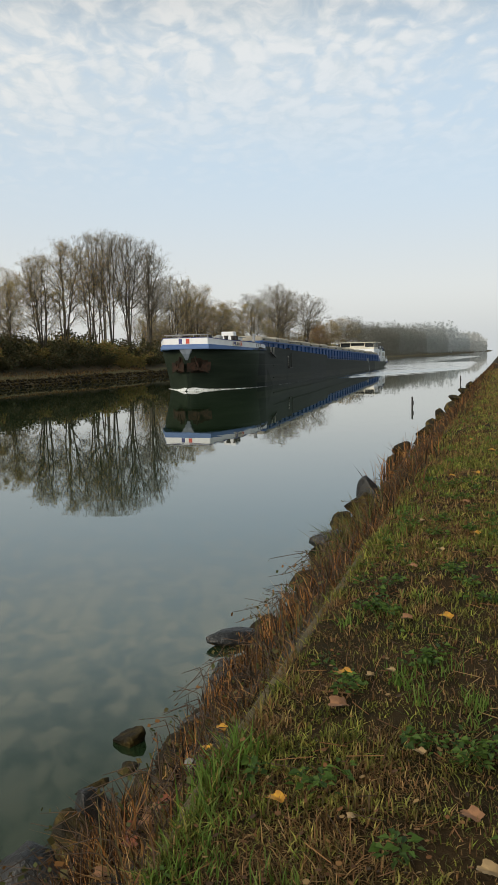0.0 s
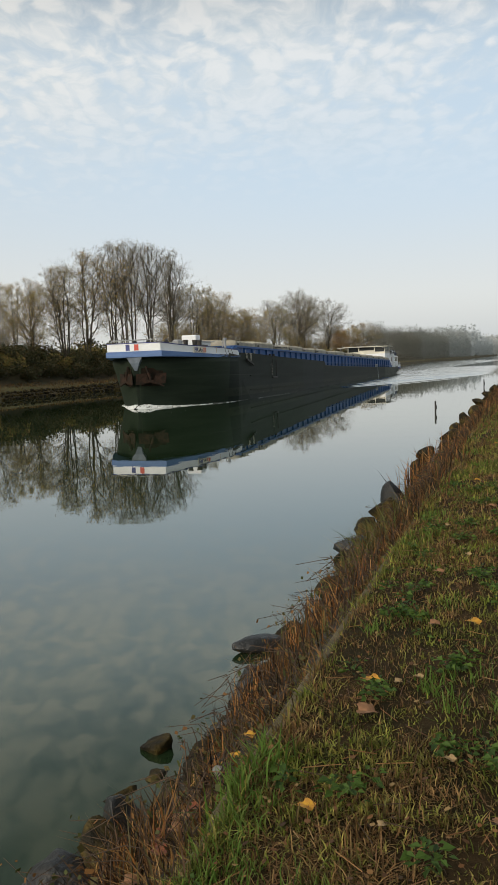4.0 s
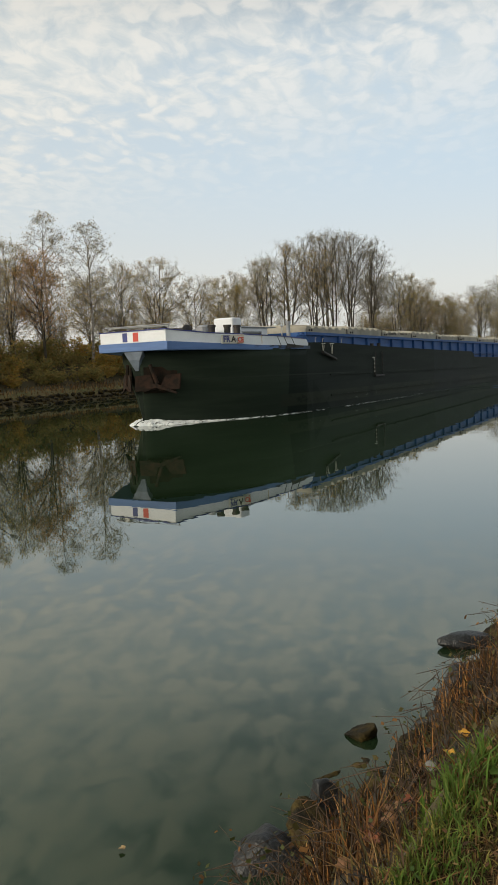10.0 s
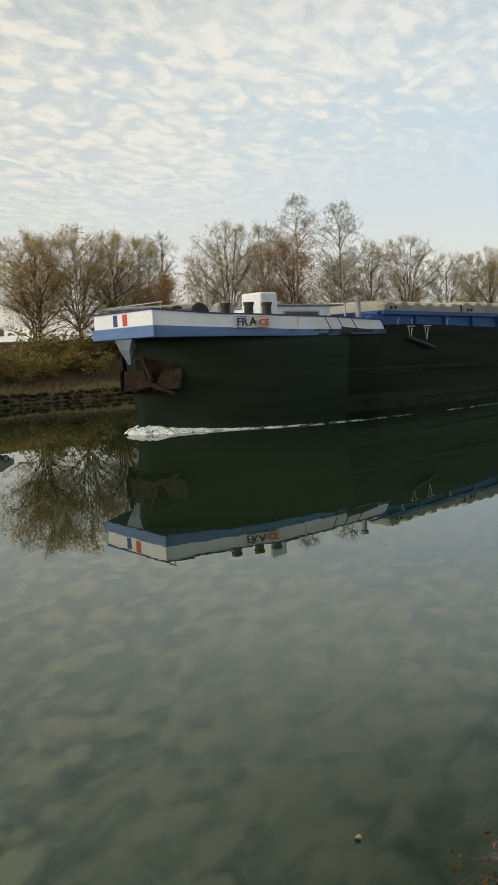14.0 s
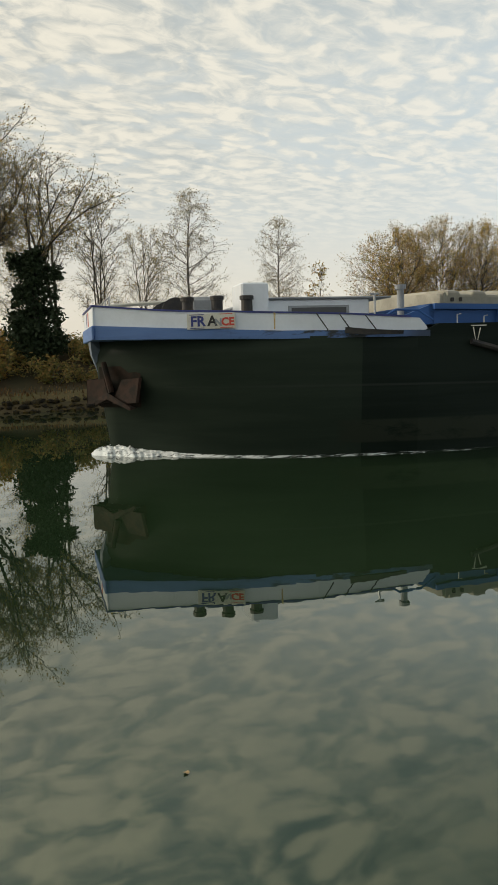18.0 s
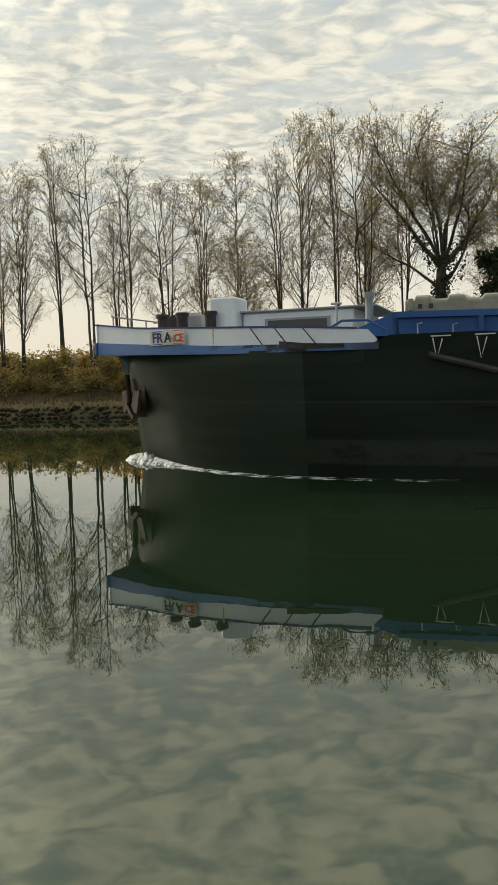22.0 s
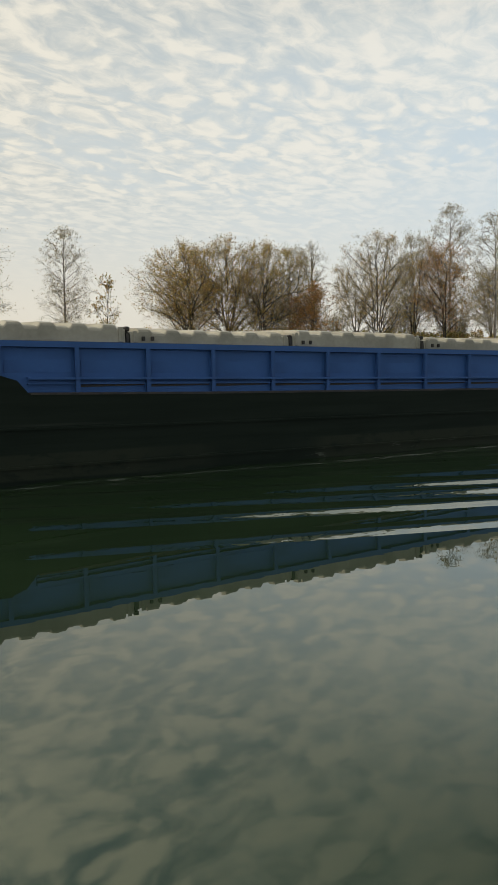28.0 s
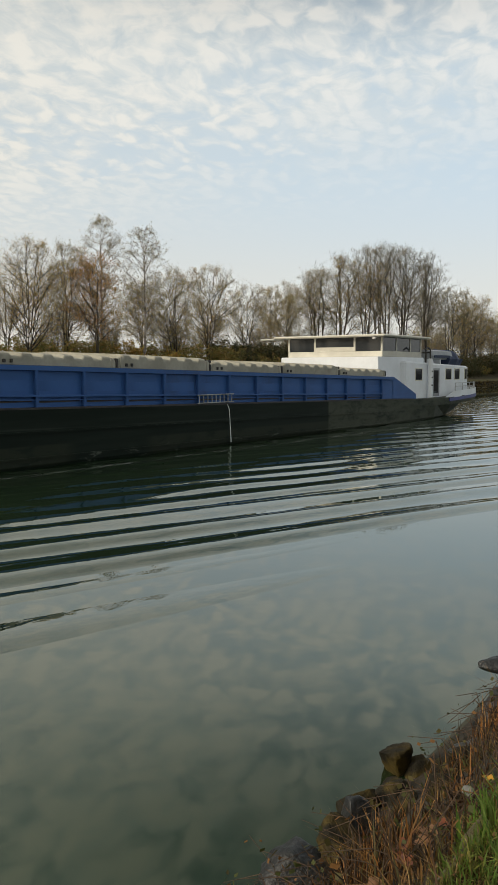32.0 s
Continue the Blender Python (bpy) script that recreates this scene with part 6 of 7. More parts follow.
def rock(x, y, z, sx, sy, sz, seed, turn=0.0, tilt=0.0, label="dark wet boulder at the water's edge", fine=4, stone=None):
    bm = bmesh.new()
    bmesh.ops.create_icosphere(bm, subdivisions=fine, radius=1.0)
    off = Vector((seed * 1.7, seed * 0.6, seed * 2.3))
    for v in bm.verts:
        p = v.co.copy()
        q = p * (1 + 0.30 * noise.noise(p * 0.9 + off) + 0.16 * noise.noise(p * 2.3 + off))
        # chopped faces
        for k in range(8):
            n = Vector((math.sin(seed * 3.1 + k * 2.1), math.cos(seed * 1.3 + k * 1.7), math.sin(seed + k * 4.2))).normalized()
            d = q.dot(n) - (0.62 + 0.14 * math.sin(seed * 2 + k * 1.3))
            if d > 0:
                q -= n * d * 0.90
        q += p * (0.035 * noise.noise(p * 4 + off) + 0.018 * noise.noise(p * 11 + off))
        v.co = (q.x * sx, q.y * sy, q.z * sz)
    me = bpy.data.meshes.new("rock")
    bm.to_mesh(me)
    bm.free()
    me.materials.append(stone or M_ROCK)
    me.polygons.foreach_set("use_smooth", [True] * len(me.polygons))
    ob = tagged(new("rock", me), label, "rock", "boulders along the near waterside")
    ob.matrix_basis = pose(x, y, z, tilt, 0, turn)
    return ob


MOSSY, GREY = "rounded boulder with brown moss at the water's edge", "wet blue-grey boulder lapped by the water"
for x, y, z, sx, sy, sz, seed, turn, tilt, mossy in (
        (-2.82, 5.58, -0.05, 0.14, 0.14, 0.22, 31, 20, 8, 1), (-2.76, 4.86, -0.12, 0.20, 0.17, 0.20, 2, 60, 0, 1), (-2.48, 5.02, -0.10, 0.18, 0.17, 0.18, 3, 10, 0, 1),
        (-2.62, 4.46, -0.06, 0.19, 0.18, 0.17, 6, 15, 0, 1), (-2.44, 4.10, 0.06, 0.19, 0.19, 0.27, 7, 0, 0, 1), (-2.22, 3.86, 0.10, 0.17, 0.16, 0.18, 8, 70, 0, 1),
        (-2.50, 4.32, 0.16, 0.15, 0.14, 0.15, 5, 30, 0, 0), (-2.53, 3.86, -0.06, 0.34, 0.26, 0.22, 13, 20, 5, 0), (-2.30, 6.42, 0.20, 0.22, 0.24, 0.24, 9, 40, 0, 0),
        (-2.00, 5.35, 0.34, 0.26, 0.16, 0.10, 10, 35, -20, 0), (-2.30, 5.72, 0.06, 0.24, 0.20, 0.15, 11, 50, 0, 1), (-2.58, 5.22, -0.20, 0.26, 0.22, 0.25, 33, 50, 0, 1), (-2.66, 5.68, -0.22, 0.24, 0.20, 0.25, 34, 10, 0, 1), (-2.36, 4.70, -0.06, 0.20, 0.18, 0.20, 35, 80, 0, 1), (-2.42, 7.05, 0.02, 0.22, 0.30, 0.20, 12, 25, 0, 1),
        (-2.70, 7.90, 0.05, 0.40, 0.15, 0.09, 16, 40, 12, 0), (-2.48, 8.25, 0.06, 0.24, 0.2, 0.16, 17, 0, 0, 1), (-2.62, 12.15, 0.10, 0.30, 0.26, 0.24, 18, 25, 0, 0),
        (-2.58, 13.45, 0.14, 0.26, 0.24, 0.24, 19, 0, 0, 1), (-2.55, 14.85, 0.20, 0.30, 0.32, 0.26, 20, 10, 0, 1), (-2.72, 17.05, 0.10, 0.30, 0.30, 0.34, 21, 30, 6, 0),
        (-2.56, 20.3, 0.10, 0.28, 0.32, 0.36, 22, 15, 0, 1), (-2.52, 10.2, 0.02, 0.24, 0.22, 0.16, 23, 70, 0, 1)):
    rock(x, y, z, sx, sy, sz, seed, turn, tilt, MOSSY if mossy else GREY, 4, M_ROCK if mossy else M_ROCK_GREY)
ROCKS_FAR = [(-2.95, 23.8, 0.25, 0.42, 0.5, 0.42, 18, 30, 0), (-2.5, 25.5, 0.3, 0.4, 0.5, 0.32, 19, 0, 0), (-2.75, 29.0, 0.25, 0.5, 0.6, 0.42, 20, 10, 0), (-2.7, 33.0, 0.2, 0.5, 0.6, 0.36, 21, 50, 0), (-2.8, 38.0, 0.2, 0.5, 0.7, 0.4, 22, 20, 0), (-2.7, 44.0, 0.2, 0.5, 0.7, 0.4, 23, 70, 0), (-2.9, 51.0, 0.2, 0.55, 0.8, 0.42, 24, 40, 0), (-2.8, 60.0, 0.2, 0.6, 0.9, 0.45, 25, 10, 0), (-2.8, 72.0, 0.2, 0.6, 1.0, 0.45, 26, 0, 0)]
for x, y, z, a, b, c, *rest in ROCKS_FAR:
    rock(x + 0.12, y, z - 0.08, 0.66 * a, 0.66 * b, 0.75 * c, *rest)
rng_r = random.Random(8)
for i in range(40):
    y = 2.6 + 26 * (i / 40) ** 1.25 + rng_r.uniform(-0.2, 0.2)
    k = rng_r.uniform(0.7, 1.4) * (1 + 0.015 * y)
    x = rng_r.uniform(-2.32, -1.95) if y < 9 else rng_r.uniform(-2.65, -2.1)
    rock(x, y, near_z(x) + rng_r.uniform(-0.04, 0.03), 0.13 * k, 0.12 * k, 0.10 * k, 40 + i, rng_r.uniform(0, 180), rng_r.uniform(-12, 12), "wet mossy stone tipped along the waterside", 3)
for i in range(16):
    x, y = rng_r.uniform(-2.1, -1.6), 2.4 + 12 * (i / 16) ** 1.2
    rock(x, y, near_z(x), rng_r.uniform(0.08, 0.16), rng_r.uniform(0.08, 0.16), rng_r.uniform(0.06, 0.11), 140 + i, rng_r.uniform(0, 180), 0, "grey stone half sunk in the slope", 3)
rock(-1.40, 3.42, 1.09, 0.055, 0.05, 0.05, 171, 20, 0, "pale grey stone lying at the top of the slope", 3, M_PALE)


def blades(name, material, label, spots, seed, category="grass", kind="stuff"):
    """Blades of grass: spots yields (x, y, count, spread, height, lean, width)."""
    rng = np.random.default_rng(seed)
    V, Fq = [], []
    k = 0
    for x, y, n, spread, high, lean, wide in spots:
        px, py = rng.normal(x, spread, n), rng.normal(y, spread, n)
        a, l, h = rng.uniform(0, 6.283, n), np.abs(rng.normal(0, lean, n)), high * rng.uniform(0.45, 1.25, n)
        t = rng.uniform(0, 6.283, n)
        for i in range(n):
            z = near_z(px[i]) - 0.02
            cx, cy = math.cos(a[i]) * wide, math.sin(a[i]) * wide
            up = h[i] / math.sqrt(1 + l[i] * l[i])
            dx, dy = math.cos(t[i]) * l[i] * up * 1.2, math.sin(t[i]) * l[i] * up * 1.2
            V += [(px[i] - cx, py[i] - cy, z), (px[i] + cx, py[i] + cy, z), (px[i] + dx * 0.35 + cx * 0.8, py[i] + dy * 0.35 + cy * 0.8, z + up * 0.62), (px[i] + dx * 0.35 - cx * 0.8, py[i] + dy * 0.35 - cy * 0.8, z + up * 0.62), (px[i] + dx, py[i] + dy, z + up)]
            Fq += [(k, k + 1, k + 2, k + 3), (k + 3, k + 2, k + 4)]
            k += 5
    me = bpy.data.meshes.new(name)
    me.from_pydata(V, [], Fq)
    me.materials.append(material)
    return tagged(new(name, me), label, category, "", kind)


def lawn_spots(rng, dens, x0=-1.10, x1=1.0):
    for y0, y1, per, high, wide in ((0.9, 2.6, 1.0, 0.07, 0.0026), (2.6, 5.0, 1.0, 0.075, 0.0028), (5, 9, 0.6, 0.085, 0.004), (9, 16, 0.28, 0.10, 0.006), (16, 32, 0.10, 0.12, 0.010), (32, 70, 0.035, 0.15, 0.018)):
        right = min(x1, 0.25 + 0.02 * y1)
        for _ in range(int(dens * per * (right - x0) * (y1 - y0))):
            x, y = rng.uniform(x0, right), rng.uniform(y0, y1)
            if noise.noise((x * 2.2, y * 2.2, 5)) > rng.uniform(-0.25, 1.1):
                continue
            yield x, y, 11, 0.03 + 0.002 * y, high * rng.uniform(0.5, 1.6), 1.1, wide


def patch_spots(rng, dens, seed, cut, high, wide, x0=-1.08, x1=0.5, y1=20, n=12):
    for _ in range(int(dens * (x1 - x0) * y1)):
        y = 0.9 + (y1 - 0.9) * rng.random() ** 1.6
        x = rng.uniform(x0, x1)
        if noise.noise((x * 1.6, y * 1.3, seed)) < cut:
            continue
        yield x, y, n, 0.03, high * rng.uniform(0.7, 1.3), 0.6, wide * (1 + 0.12 * y)


def tuft_spots(rng, count, y0, y1, x0, x1, high, n, lean, wide, power=1.7, spread=0.045):
    for _ in range(count):
        y = y0 + (y1 - y0) * rng.random() ** power
        yield rng.uniform(x0, x1), y, n, spread * (1 + 0.03 * y), high * rng.uniform(0.6, 1.3), lean, wide * (1 + 0.10 * y)


def clumps(spots, cut, seed):
    """Keeps the spots where the growth is thick, so that dark gaps stay between."""
    return [p for p in spots if noise.noise((p[0] * 1.9, p[1] * 1.5, seed)) > cut]


g = random.Random(77)


def patch_field(x, y):
    """Above zero where the lawn is green, below where it is bare and strawy."""
    return noise.noise((x * 1.5, y * 1.1, 5)) + 0.6 * noise.noise((x * 4.2, y * 3.2, 15))


def turf(green):
    for x, y, n, sp, h, l, w in lawn_spots(g, 820 if green else 760):
        f = patch_field(x, y)
        if green and f > g.uniform(-0.75, 0.10):
            yield x, y, 12, 0.65 * sp, h * (0.52 + 0.40 * max(0.0, f)), 1.5, 1.25 * w
        elif not green and f < g.uniform(-0.25, 0.50):
            yield x, y, 11, 1.2 * sp, 0.75 * h, 4.2, 1.0 * w


blades("lawn", L_GRASS, "short rough grass, green mixed with dead straw", list(turf(True)), 1)
blades("dry_grass", L_STRAW, "dead straw matted in the lawn", list(turf(False)), 2)
blades("fresh_grass", L_GREEN, "fresh green tufts in the lawn", list(patch_spots(g, 60, 9, 0.20, 0.085, 0.0026)), 3)
blades("bank_grass", L_GREEN, "long green grass hanging over the bank's edge", [(-1.10, 2.80, 100, 0.055, 0.17, 0.7, 0.005), (-1.06, 2.96, 80, 0.055, 0.16, 0.7, 0.005), (-1.08, 2.60, 60, 0.06, 0.12, 0.8, 0.0045), (-1.12, 3.15, 36, 0.05, 0.12, 0.8, 0.004), (-1.02, 2.2, 60, 0.08, 0.09, 1.0, 0.004), (-1.05, 1.8, 60, 0.10, 0.09, 1.0, 0.0035), (-0.86, 4.62, 40, 0.05, 0.12, 0.8, 0.004)], 4)
blades("dead_reeds", L_BROWN, "rust-brown dead grass and reeds on the slope", clumps(tuft_spots(g, 560, 1.6, 42, -2.05, -1.12, 0.17, 26, 1.4, 0.0040), 0.10, 21), 5)
blades("dead_reeds", L_BROWN, "taller rust-brown reeds in clumps near the water", clumps(tuft_spots(g, 220, 2.5, 30, -2.20, -1.5, 0.28, 24, 0.75, 0.0040, 1.4), 0.12, 21), 6)
blades("slope_straw", L_STRAW, "pale straw and withered stalks on the slope", clumps(tuft_spots(g, 260, 1.6, 30, -1.9, -1.08, 0.15, 20, 2.4, 0.0036), 0.05, 33), 7)
blades("rust_reeds", L_RUST, "bright rust-coloured reed stalks standing in dense clumps", [(-1.95, 3.35, 70, 0.10, 0.36, 0.40, 0.0042), (-1.78, 3.10, 60, 0.10, 0.34, 0.5, 0.0042), (-1.62, 2.85, 50, 0.10, 0.26, 0.7, 0.004), (-2.02, 3.75, 40, 0.09, 0.30, 0.5, 0.004), (-1.75, 4.05, 36, 0.12, 0.24, 0.8, 0.004), (-2.05, 5.45, 80, 0.11, 0.42, 0.35, 0.0045), (-1.92, 5.85, 70, 0.12, 0.44, 0.4, 0.0045), (-1.75, 6.5, 110, 0.16, 0.40, 0.5, 0.005), (-1.62, 7.2, 90, 0.16, 0.36, 0.5, 0.005), (-2.0, 7.0, 60, 0.14, 0.40, 0.45, 0.005), (-2.3, 18.6, 120, 0.22, 0.75, 0.30, 0.012), (-2.15, 20.2, 110, 0.25, 0.62, 0.35, 0.012), (-1.6, 13.5, 70, 0.3, 0.34, 0.5, 0.008), (-1.8, 16.0, 80, 0.3, 0.38, 0.5, 0.009), (-1.8, 24.0, 80, 0.4, 0.42, 0.5, 0.012), (-2.0, 31.0, 80, 0.5, 0.45, 0.5, 0.015)], 15)
blades("edge_grass", L_GRASS, "grass grown over the concrete edging", list(tuft_spots(g, 520, 1.2, 26, -1.16, -0.98, 0.085, 26, 1.3, 0.0024, 1.6, 0.035)), 11)
blades("sedge", L_SEDGE, "olive sedge tussocks on the slope", [(-1.85, 9.3, 200, 0.16, 0.55, 0.6, 0.007), (-1.75, 10.0, 170, 0.17, 0.5, 0.6, 0.007), (-1.9, 8.7, 120, 0.16, 0.42, 0.7, 0.006), (-1.9, 4.7, 50, 0.1, 0.20, 0.8, 0.004), (-1.7, 3.6, 50, 0.1, 0.18, 0.8, 0.004), (-1.5, 5.8, 80, 0.14, 0.24, 0.8, 0.004), (-2.2, 7.6, 40, 0.10, 0.42, 0.35, 0.004)], 8)
blades("edge_reeds", L_BROWN, "tall brown reeds farther along the bank", list(tuft_spots(g, 640, 8.5, 95, -2.5, -1.15, 0.27, 26, 1.1, 0.0034, 1.6, 0.12)), 9)


def litter():
    """Scraps of dry leaf and bits of twig lying in the lawn and on the slope."""
    rng = random.Random(52)
    s = Shape()
    for _ in range(3600):
        y = 1.2 + 13 * rng.random() ** 1.7
        x = rng.uniform(-2.0, 0.45)
        if patch_field(x, y) > rng.uniform(-0.2, 0.7):
            continue
        c = Vector((x, y, near_z(x) + rng.uniform(0.008, 0.035)))
        a, w = rng.uniform(0, 6.28), rng.uniform(0.005, 0.013) * (1 + 0.04 * y)
        u, v = Vector((math.cos(a), math.sin(a), rng.uniform(-0.4, 0.4))) * w, Vector((-math.sin(a), math.cos(a), rng.uniform(-0.4, 0.4))) * w * rng.uniform(0.4, 0.9)
        s.add([c - u, c - 0.4 * u + v, c + 0.5 * u + 0.8 * v, c + u, c + 0.3 * u - v, c - 0.5 * u - 0.9 * v], [(0, 1, 2, 3), (0, 3, 4, 5)])
    for _ in range(420):
        y = 1.2 + 8 * rng.random() ** 1.6
        x, a, ln = rng.uniform(-1.9, 0.4), rng.uniform(0, 6.28), rng.uniform(0.04, 0.16)
        p = Vector((x, y, near_z(x) + 0.025))
        s.tube([p, p + Vector((math.cos(a) * ln, math.sin(a) * ln, rng.uniform(-0.01, 0.02)))], 0.0022, 4, False)
    thing("leaf_litter", s, L_LITTER, "scraps of brown leaf and twig in the grass", "litter", kind="stuff")


L_LITTER = leafy("leaf_scraps", (0.16, 0.075, 0.028), (0.09, 0.045, 0.020), (0.22, 0.12, 0.045), (0.05, 0.030, 0.016), (0.12, 0.060, 0.026), (0.24, 0.16, 0.07), trans=0.1)
litter()


def beyond():
    """The lawn and the slope behind and beside the path, coarser."""
    for _ in range(5200):
        yield g.uniform(0.3, 7.0), g.uniform(-7.0, 14.0), 5, 0.07, 0.09 * g.uniform(0.6, 1.4), 1.3, 0.008
    for _ in range(2600):
        yield g.uniform(-1.05, 0.5), g.uniform(-7.0, 1.0), 7, 0.05, 0.08 * g.uniform(0.6, 1.4), 1.3, 0.005


blades("lawn", L_GRASS, "short mown grass farther back on the bank", list(beyond()), 12)
blades("dead_reeds", L_BROWN, "rust-brown dead grass on the slope", [(g.uniform(-2.1, -1.12), g.uniform(-7.0, 1.8), 22, 0.07, 0.2, 1.2, 0.005) for _ in range(320)], 13)


def brambles():
    """Dark arching stems, crossed and tangled over the slope, with a few small leaves left."""
    rng = random.Random(14)
    s = Shape()
    for _ in range(1500):
        y = 1.9 + 22 * rng.random() ** 1.6
        x = rng.uniform(-2.15, -1.25)
        if noise.noise((x * 1.4, y * 1.1, 3)) < -0.05:
            continue
        a, ln, rise = rng.uniform(0, 6.28), rng.uniform(0.15, 0.5), rng.uniform(0.08, 0.36)
        p0 = Vector((x, y, near_z(x)))
        d = Vector((math.cos(a), math.sin(a), 0)) * ln
        p1, p2 = p0 + d * 0.4 + Vector((0, 0, rise)), p0 + d + Vector((0, 0, rise * rng.uniform(0.2, 1.1)))
        r = 0.0028 * (1 + 0.06 * y)
        s.tube([p0, p0.lerp(p1, 0.55) + Vector((0, 0, 0.04)), p1, p2], [r, r, r * 0.8, r * 0.5], 4, False)
        for _ in range(rng.randint(0, 4)):
            leaf_quads(s, rng, p1.lerp(p2, rng.random()), 1, 0.03, 0.030, 1)
    thing("brambles", s, [M_STEM, L_DRY], "dark tangled weed and bramble stems on the slope", "weeds", kind="stuff")


M_STEM = mat("dead_stems", (0.035, 0.024, 0.016), (0.075, 0.045, 0.026), 3.0, 0.9, bump=0.1)
L_DRY = leafy("withered_leaves", (0.10, 0.085, 0.03), (0.20, 0.10, 0.035), (0.07, 0.08, 0.025), trans=0.3)
brambles()


def clover():
    """Small broad-leaved weeds in the lawn."""
    rng = random.Random(4)
    s = Shape()
    for _ in range(3000):
        y = 1.3 + 9 * rng.random() ** 1.8
        x = rng.uniform(-0.95, 0.35)
        if noise.noise((x * 4.6, y * 3.4, 12)) < 0.26:
            continue
        z = near_z(x) + 0.015
        for k in range(rng.randint(6, 12)):
            a = rng.uniform(0, 6.28)
            r, w, h = rng.uniform(0.015, 0.07), rng.uniform(0.010, 0.022), rng.uniform(0.015, 0.065)
            ca, sa = math.cos(a), math.sin(a)
            tip = rng.uniform(-0.6, 0.6)
            c = Vector((x + ca * r, y + sa * r, z + h))
            s.add([c - Vector((ca * w, sa * w, 0.3 * w)), c + Vector((-sa * w * 0.6, ca * w * 0.6, tip * w)), c + Vector((ca * w * 1.4, sa * w * 1.4, -0.4 * w)), c + Vector((sa * w * 0.6, -ca * w * 0.6, -tip * w))], [(0, 1, 2, 3)])
    thing("lawn_weeds", s, L_WEED, "low dark green broad-leaved weeds in the lawn", "weeds", kind="stuff")


L_WEED = leafy("weed_leaves", (0.055, 0.105, 0.018), (0.085, 0.145, 0.026), (0.035, 0.07, 0.014), trans=0.3)
clover()


def fallen_leaf(x, y, size, turn, colour, label, lift=0.03, tilt=8.0):
    """A lobed leaf, a little curled, with its stalk."""
    size *= 0.66
    s = Shape()
    n = 26
    rim = []
    for i in range(n):
        a = 2 * math.pi * i / n
        r = size * (0.42 + 0.20 * abs(math.cos(2.5 * a)) + 0.05 * math.cos(9 * a))
        rim.append((r * math.cos(a), r * math.sin(a) * 0.92, 0.12 * size * math.sin(2 * a) + 0.10 * size * (r / size) ** 2 * 2))
    s.add([(0, 0, 0)] + rim, [(0, i + 1, (i + 1) % n + 1) for i in range(n)])
    s.tube([(-0.3 * size, 0, 0.0), (-0.75 * size, 0.05 * size, 0.03 * size)], size * 0.018, 4)
    ob = thing("fallen_leaf", s, colour, label, "leaf", "fallen leaves on the lawn")
    ob.matrix_basis = pose(x, y, (near_z(x) if x > -2.5 else 0.0) + lift, tilt, tilt * 0.6, turn)
    return ob


M_LEAF_Y = mat("yellow_leaf", (0.50, 0.27, 0.02), (0.36, 0.17, 0.02), 30, 0.6, bump=0.2, fine=120)
M_LEAF_B = mat("tan_leaf", (0.28, 0.14, 0.065), (0.19, 0.095, 0.045), 30, 0.7, bump=0.2, fine=120)
M_LEAF_R = mat("russet_leaf", (0.26, 0.075, 0.030), (0.13, 0.045, 0.022), 30, 0.6, bump=0.2, fine=120)
M_LEAF_P = mat("pale_leaf", (0.33, 0.23, 0.11), (0.24, 0.165, 0.08), 30, 0.7, bump=0.2, fine=120)
for x, y, size, turn, c in ((-0.76, 2.64, 0.085, 30, 0), (-0.69, 3.45, 0.15, 80, 1), (-0.74, 3.82, 0.12, 10, 0), (-0.52, 4.67, 0.11, 60, 1), (-0.30, 4.72, 0.11, 20, 0), (-0.30, 10.57, 0.14, 0, 0), (-0.02, 2.34, 0.10, 40, 2), (-0.60, 3.79, 0.07, 70, 2), (-0.51, 3.85, 0.06, 20, 2), (-0.29, 3.04, 0.06, 10, 2), (-0.47, 2.54, 0.05, 90, 2), (-0.08, 2.63, 0.10, 15, 1), (-0.60, 10.4, 0.12, 50, 0), (-0.62, 5.9, 0.10, 30, 1), (-0.2, 7.0, 0.10, 12, 0), (-0.7, 7.6, 0.1, 77, 2), (-0.35, 8.5, 0.12, 40, 1), (-0.45, 6.4, 0.08, 0, 2), (-0.15, 13.0, 0.14, 33, 0), (-0.5, 14.6, 0.14, 66, 0), (-1.45, 3.05, 0.11, 20, 1), (-1.38, 2.85, 0.10, 70, 1), (-1.3, 3.35, 0.07, 0, 0), (-1.52, 2.95, 0.12, 140, 3), (-1.44, 2.78, 0.12, 200, 3), (-1.58, 3.12, 0.10, 300, 3), (-1.36, 2.98, 0.09, 250, 3), (-1.50, 2.66, 0.10, 80, 1), (-1.32, 3.60, 0.08, 30, 0)):
    fallen_leaf(x, y, size, turn, (M_LEAF_Y, M_LEAF_B, M_LEAF_P, M_LEAF_R)[c], ("yellow fallen leaf on the grass", "tan-brown fallen leaf on the grass", "pale dry leaf on the grass", "russet bramble leaf on the slope")[c], 0.03 if x > -1.2 else 0.09)
AFLOAT = [fallen_leaf(x, y, 0.06, 40, M_LEAF_P, "pale leaf afloat on the still water", 0.006, 0.0) for x, y in ((-3.42, 3.35), (-5.65, 1.0))]


def kerb():
    """The worn concrete edge along the top of the slope, in lengths."""
    for k in range(34):
        y0 = -7.4 + 2.0 * k
        s = Shape().box(-0.055, 0.055, 0.006, 1.994, -0.22, 0.0, 0.012)
        ob = thing("edging", s, M_KERB, "", "", kind="")
        ob.parent = EDGE
        ob.location = (NEAR_EDGE - 0.02 + 0.012 * math.sin(k * 1.9), y0, 1.372 + 0.010 * math.sin(k * 2.7))


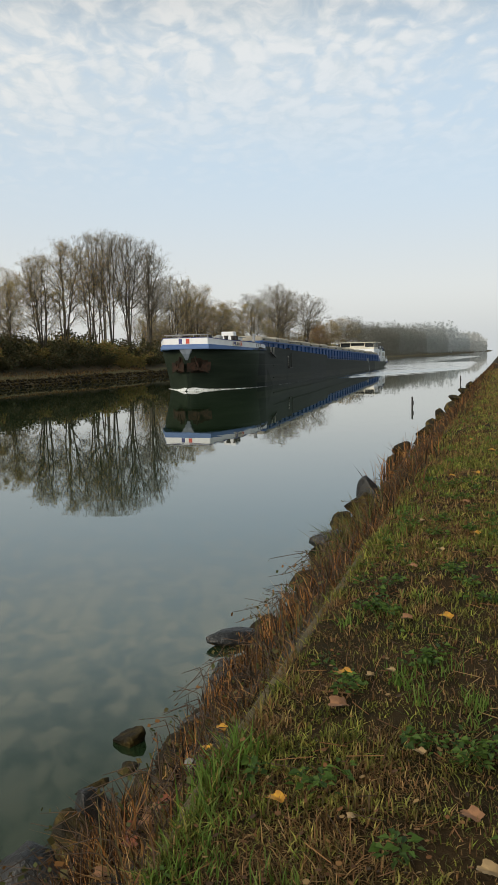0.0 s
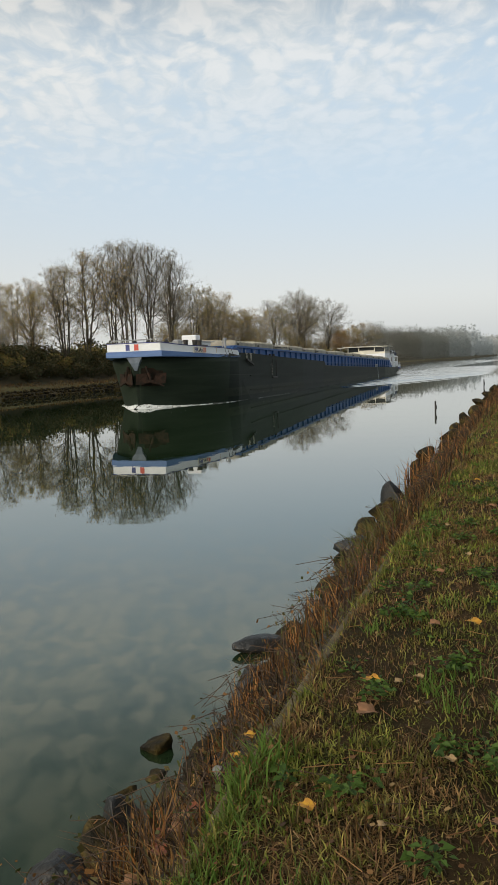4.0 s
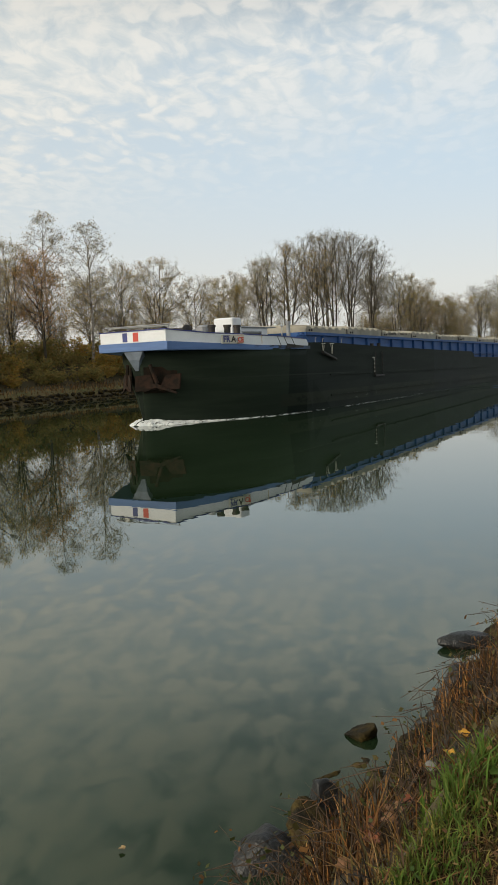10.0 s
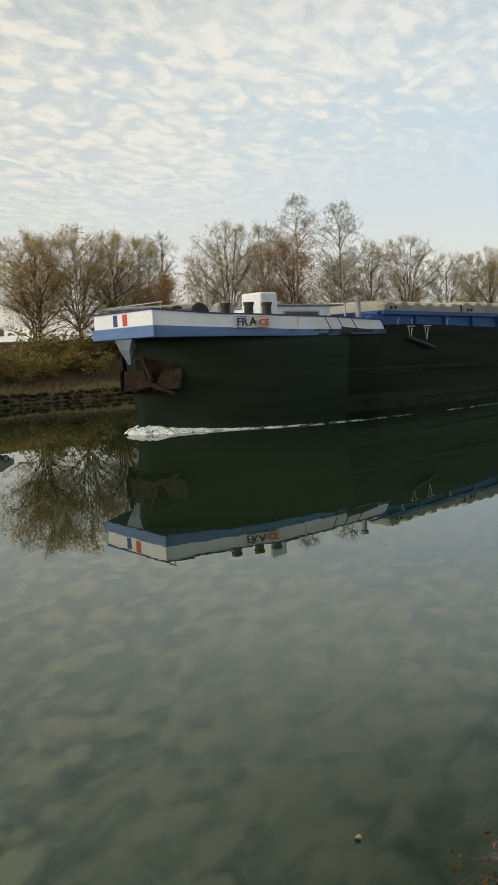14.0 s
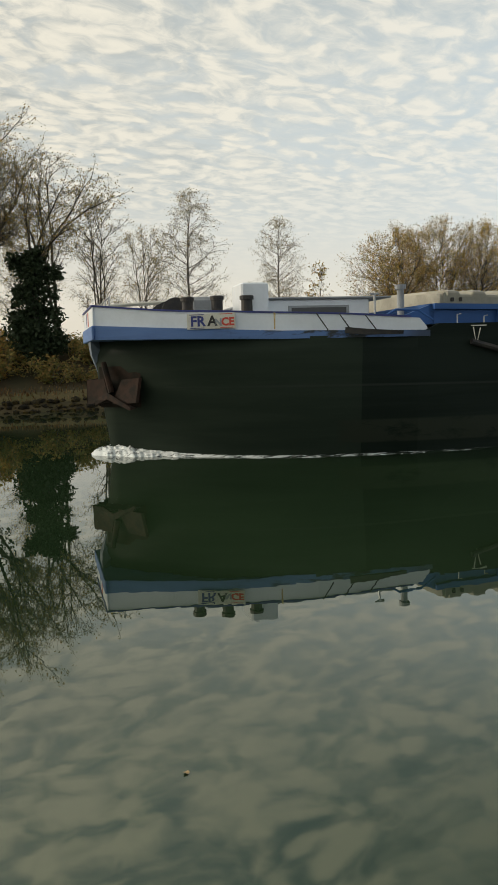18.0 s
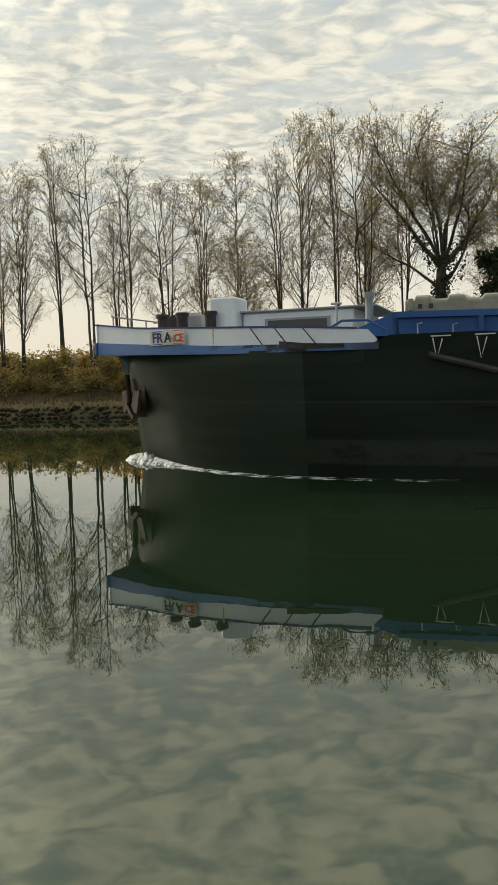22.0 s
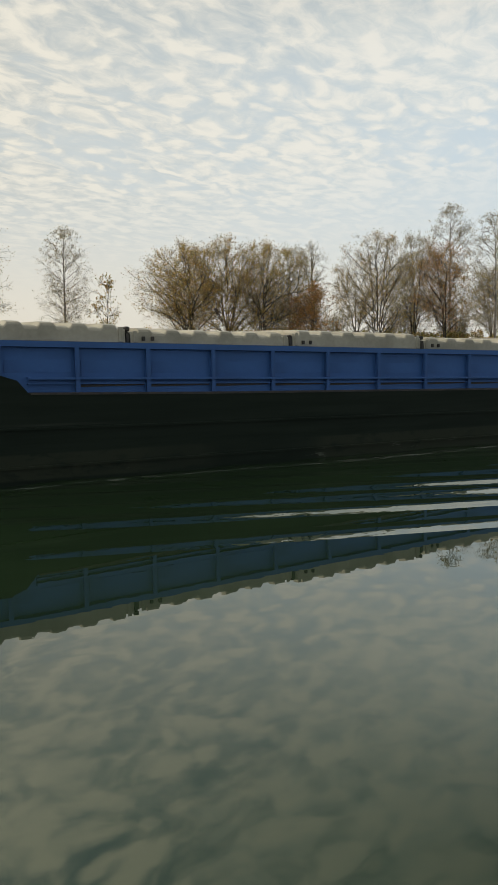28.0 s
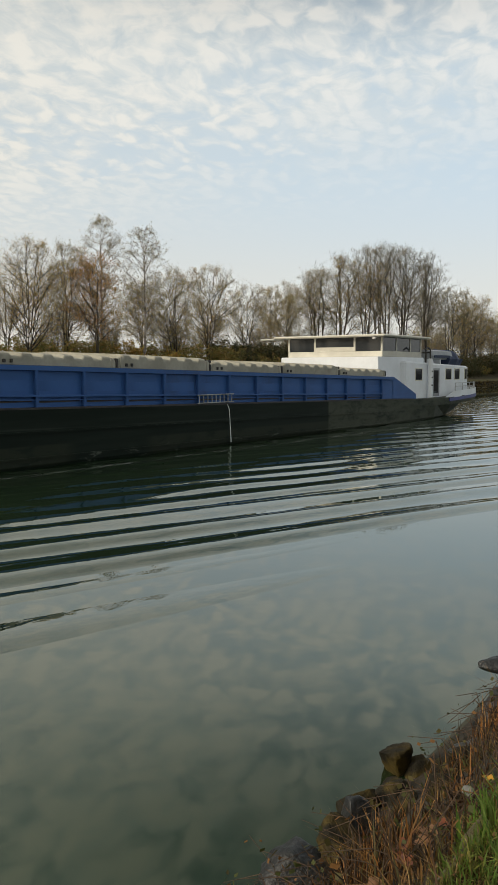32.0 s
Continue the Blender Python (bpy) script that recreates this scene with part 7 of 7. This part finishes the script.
EDGE = tagged(new("bank_edging"), "worn concrete edging half grown over by grass", "kerb", kind="structure")
kerb()


def mooring_post(x, y, high):
    ob = tagged(new("water_post"), "thin dark post standing in the water", "post", "posts in the water")
    part("pole", Shape().tube([(0, 0, -1.0), (0, 0, high), (0, 0, high + 0.01)], [0.05, 0.045, 0.03], 8), M_DARK, ob)
    part("collar", Shape().tube([(0.02, 0, high * 0.30), (0.02, 0, high * 0.62)], 0.065, 8), M_DARK, ob)
    ob.location = (x, y, 0)


mooring_post(-4.7, 44.5, 0.62)
mooring_post(-3.75, 77.5, 0.75)


# ---- what moves ----
SPEED, BOW_AT_START = 3.6254, 66.5
LEVEL = [(0, 0.0), (8, 0.0), (11, 0.03), (14, 0.07), (18, 0.07), (21, 0.04), (24, 0.0), (26.5, 0.02), (28, 0.02), (29.5, -0.07), (31, -0.14), (32, -0.15)]


def ship_pose(t, z=0.0):
    """The barge holds its course, closing on the near bank a little as it passes."""
    y = BOW_AT_START - SPEED * t
    drift = 0.5 * max(0.0, min(1.0, (t - 24) / 8))
    aside = lerp([(0, 0.0), (8, 0.0), (13, -0.55), (18, -0.55), (24, 0.0), (32, 0.0)], t)
    return pose(-26.17 - 0.0095 * y + drift + aside, y, z, 0, 0, 0.545)


def motions():
    """The barge runs past; the water swells before its bow and sinks along its side, and what floats rides on it."""
    walk(BARGE, [(t, ship_pose(t)) for t, z in LEVEL])
    for mover in MOVERS:
        walk(mover, [(t, ship_pose(t, z)) for t, z in LEVEL])
    walk(WATER, [(t, pose(0, 0, z)) for t, z in LEVEL])
    for leaf, rows in zip(AFLOAT, (((0, -3.62, 3.75), (12, -3.43, 3.34), (14, -3.37, 3.22), (24, -2.95, 2.6), (32, -2.9, 2.5)), ((0, -5.8, 0.6), (17, -5.75, 0.6), (20, -5.67, 0.57), (27, -5.52, 1.28), (32, -5.4, 1.9)))):
        walk(leaf, [(t, pose(x, y, lerp(LEVEL, t) + 0.012, 0, 0, 40 + 2 * t)) for t, x, y in rows])


motions()
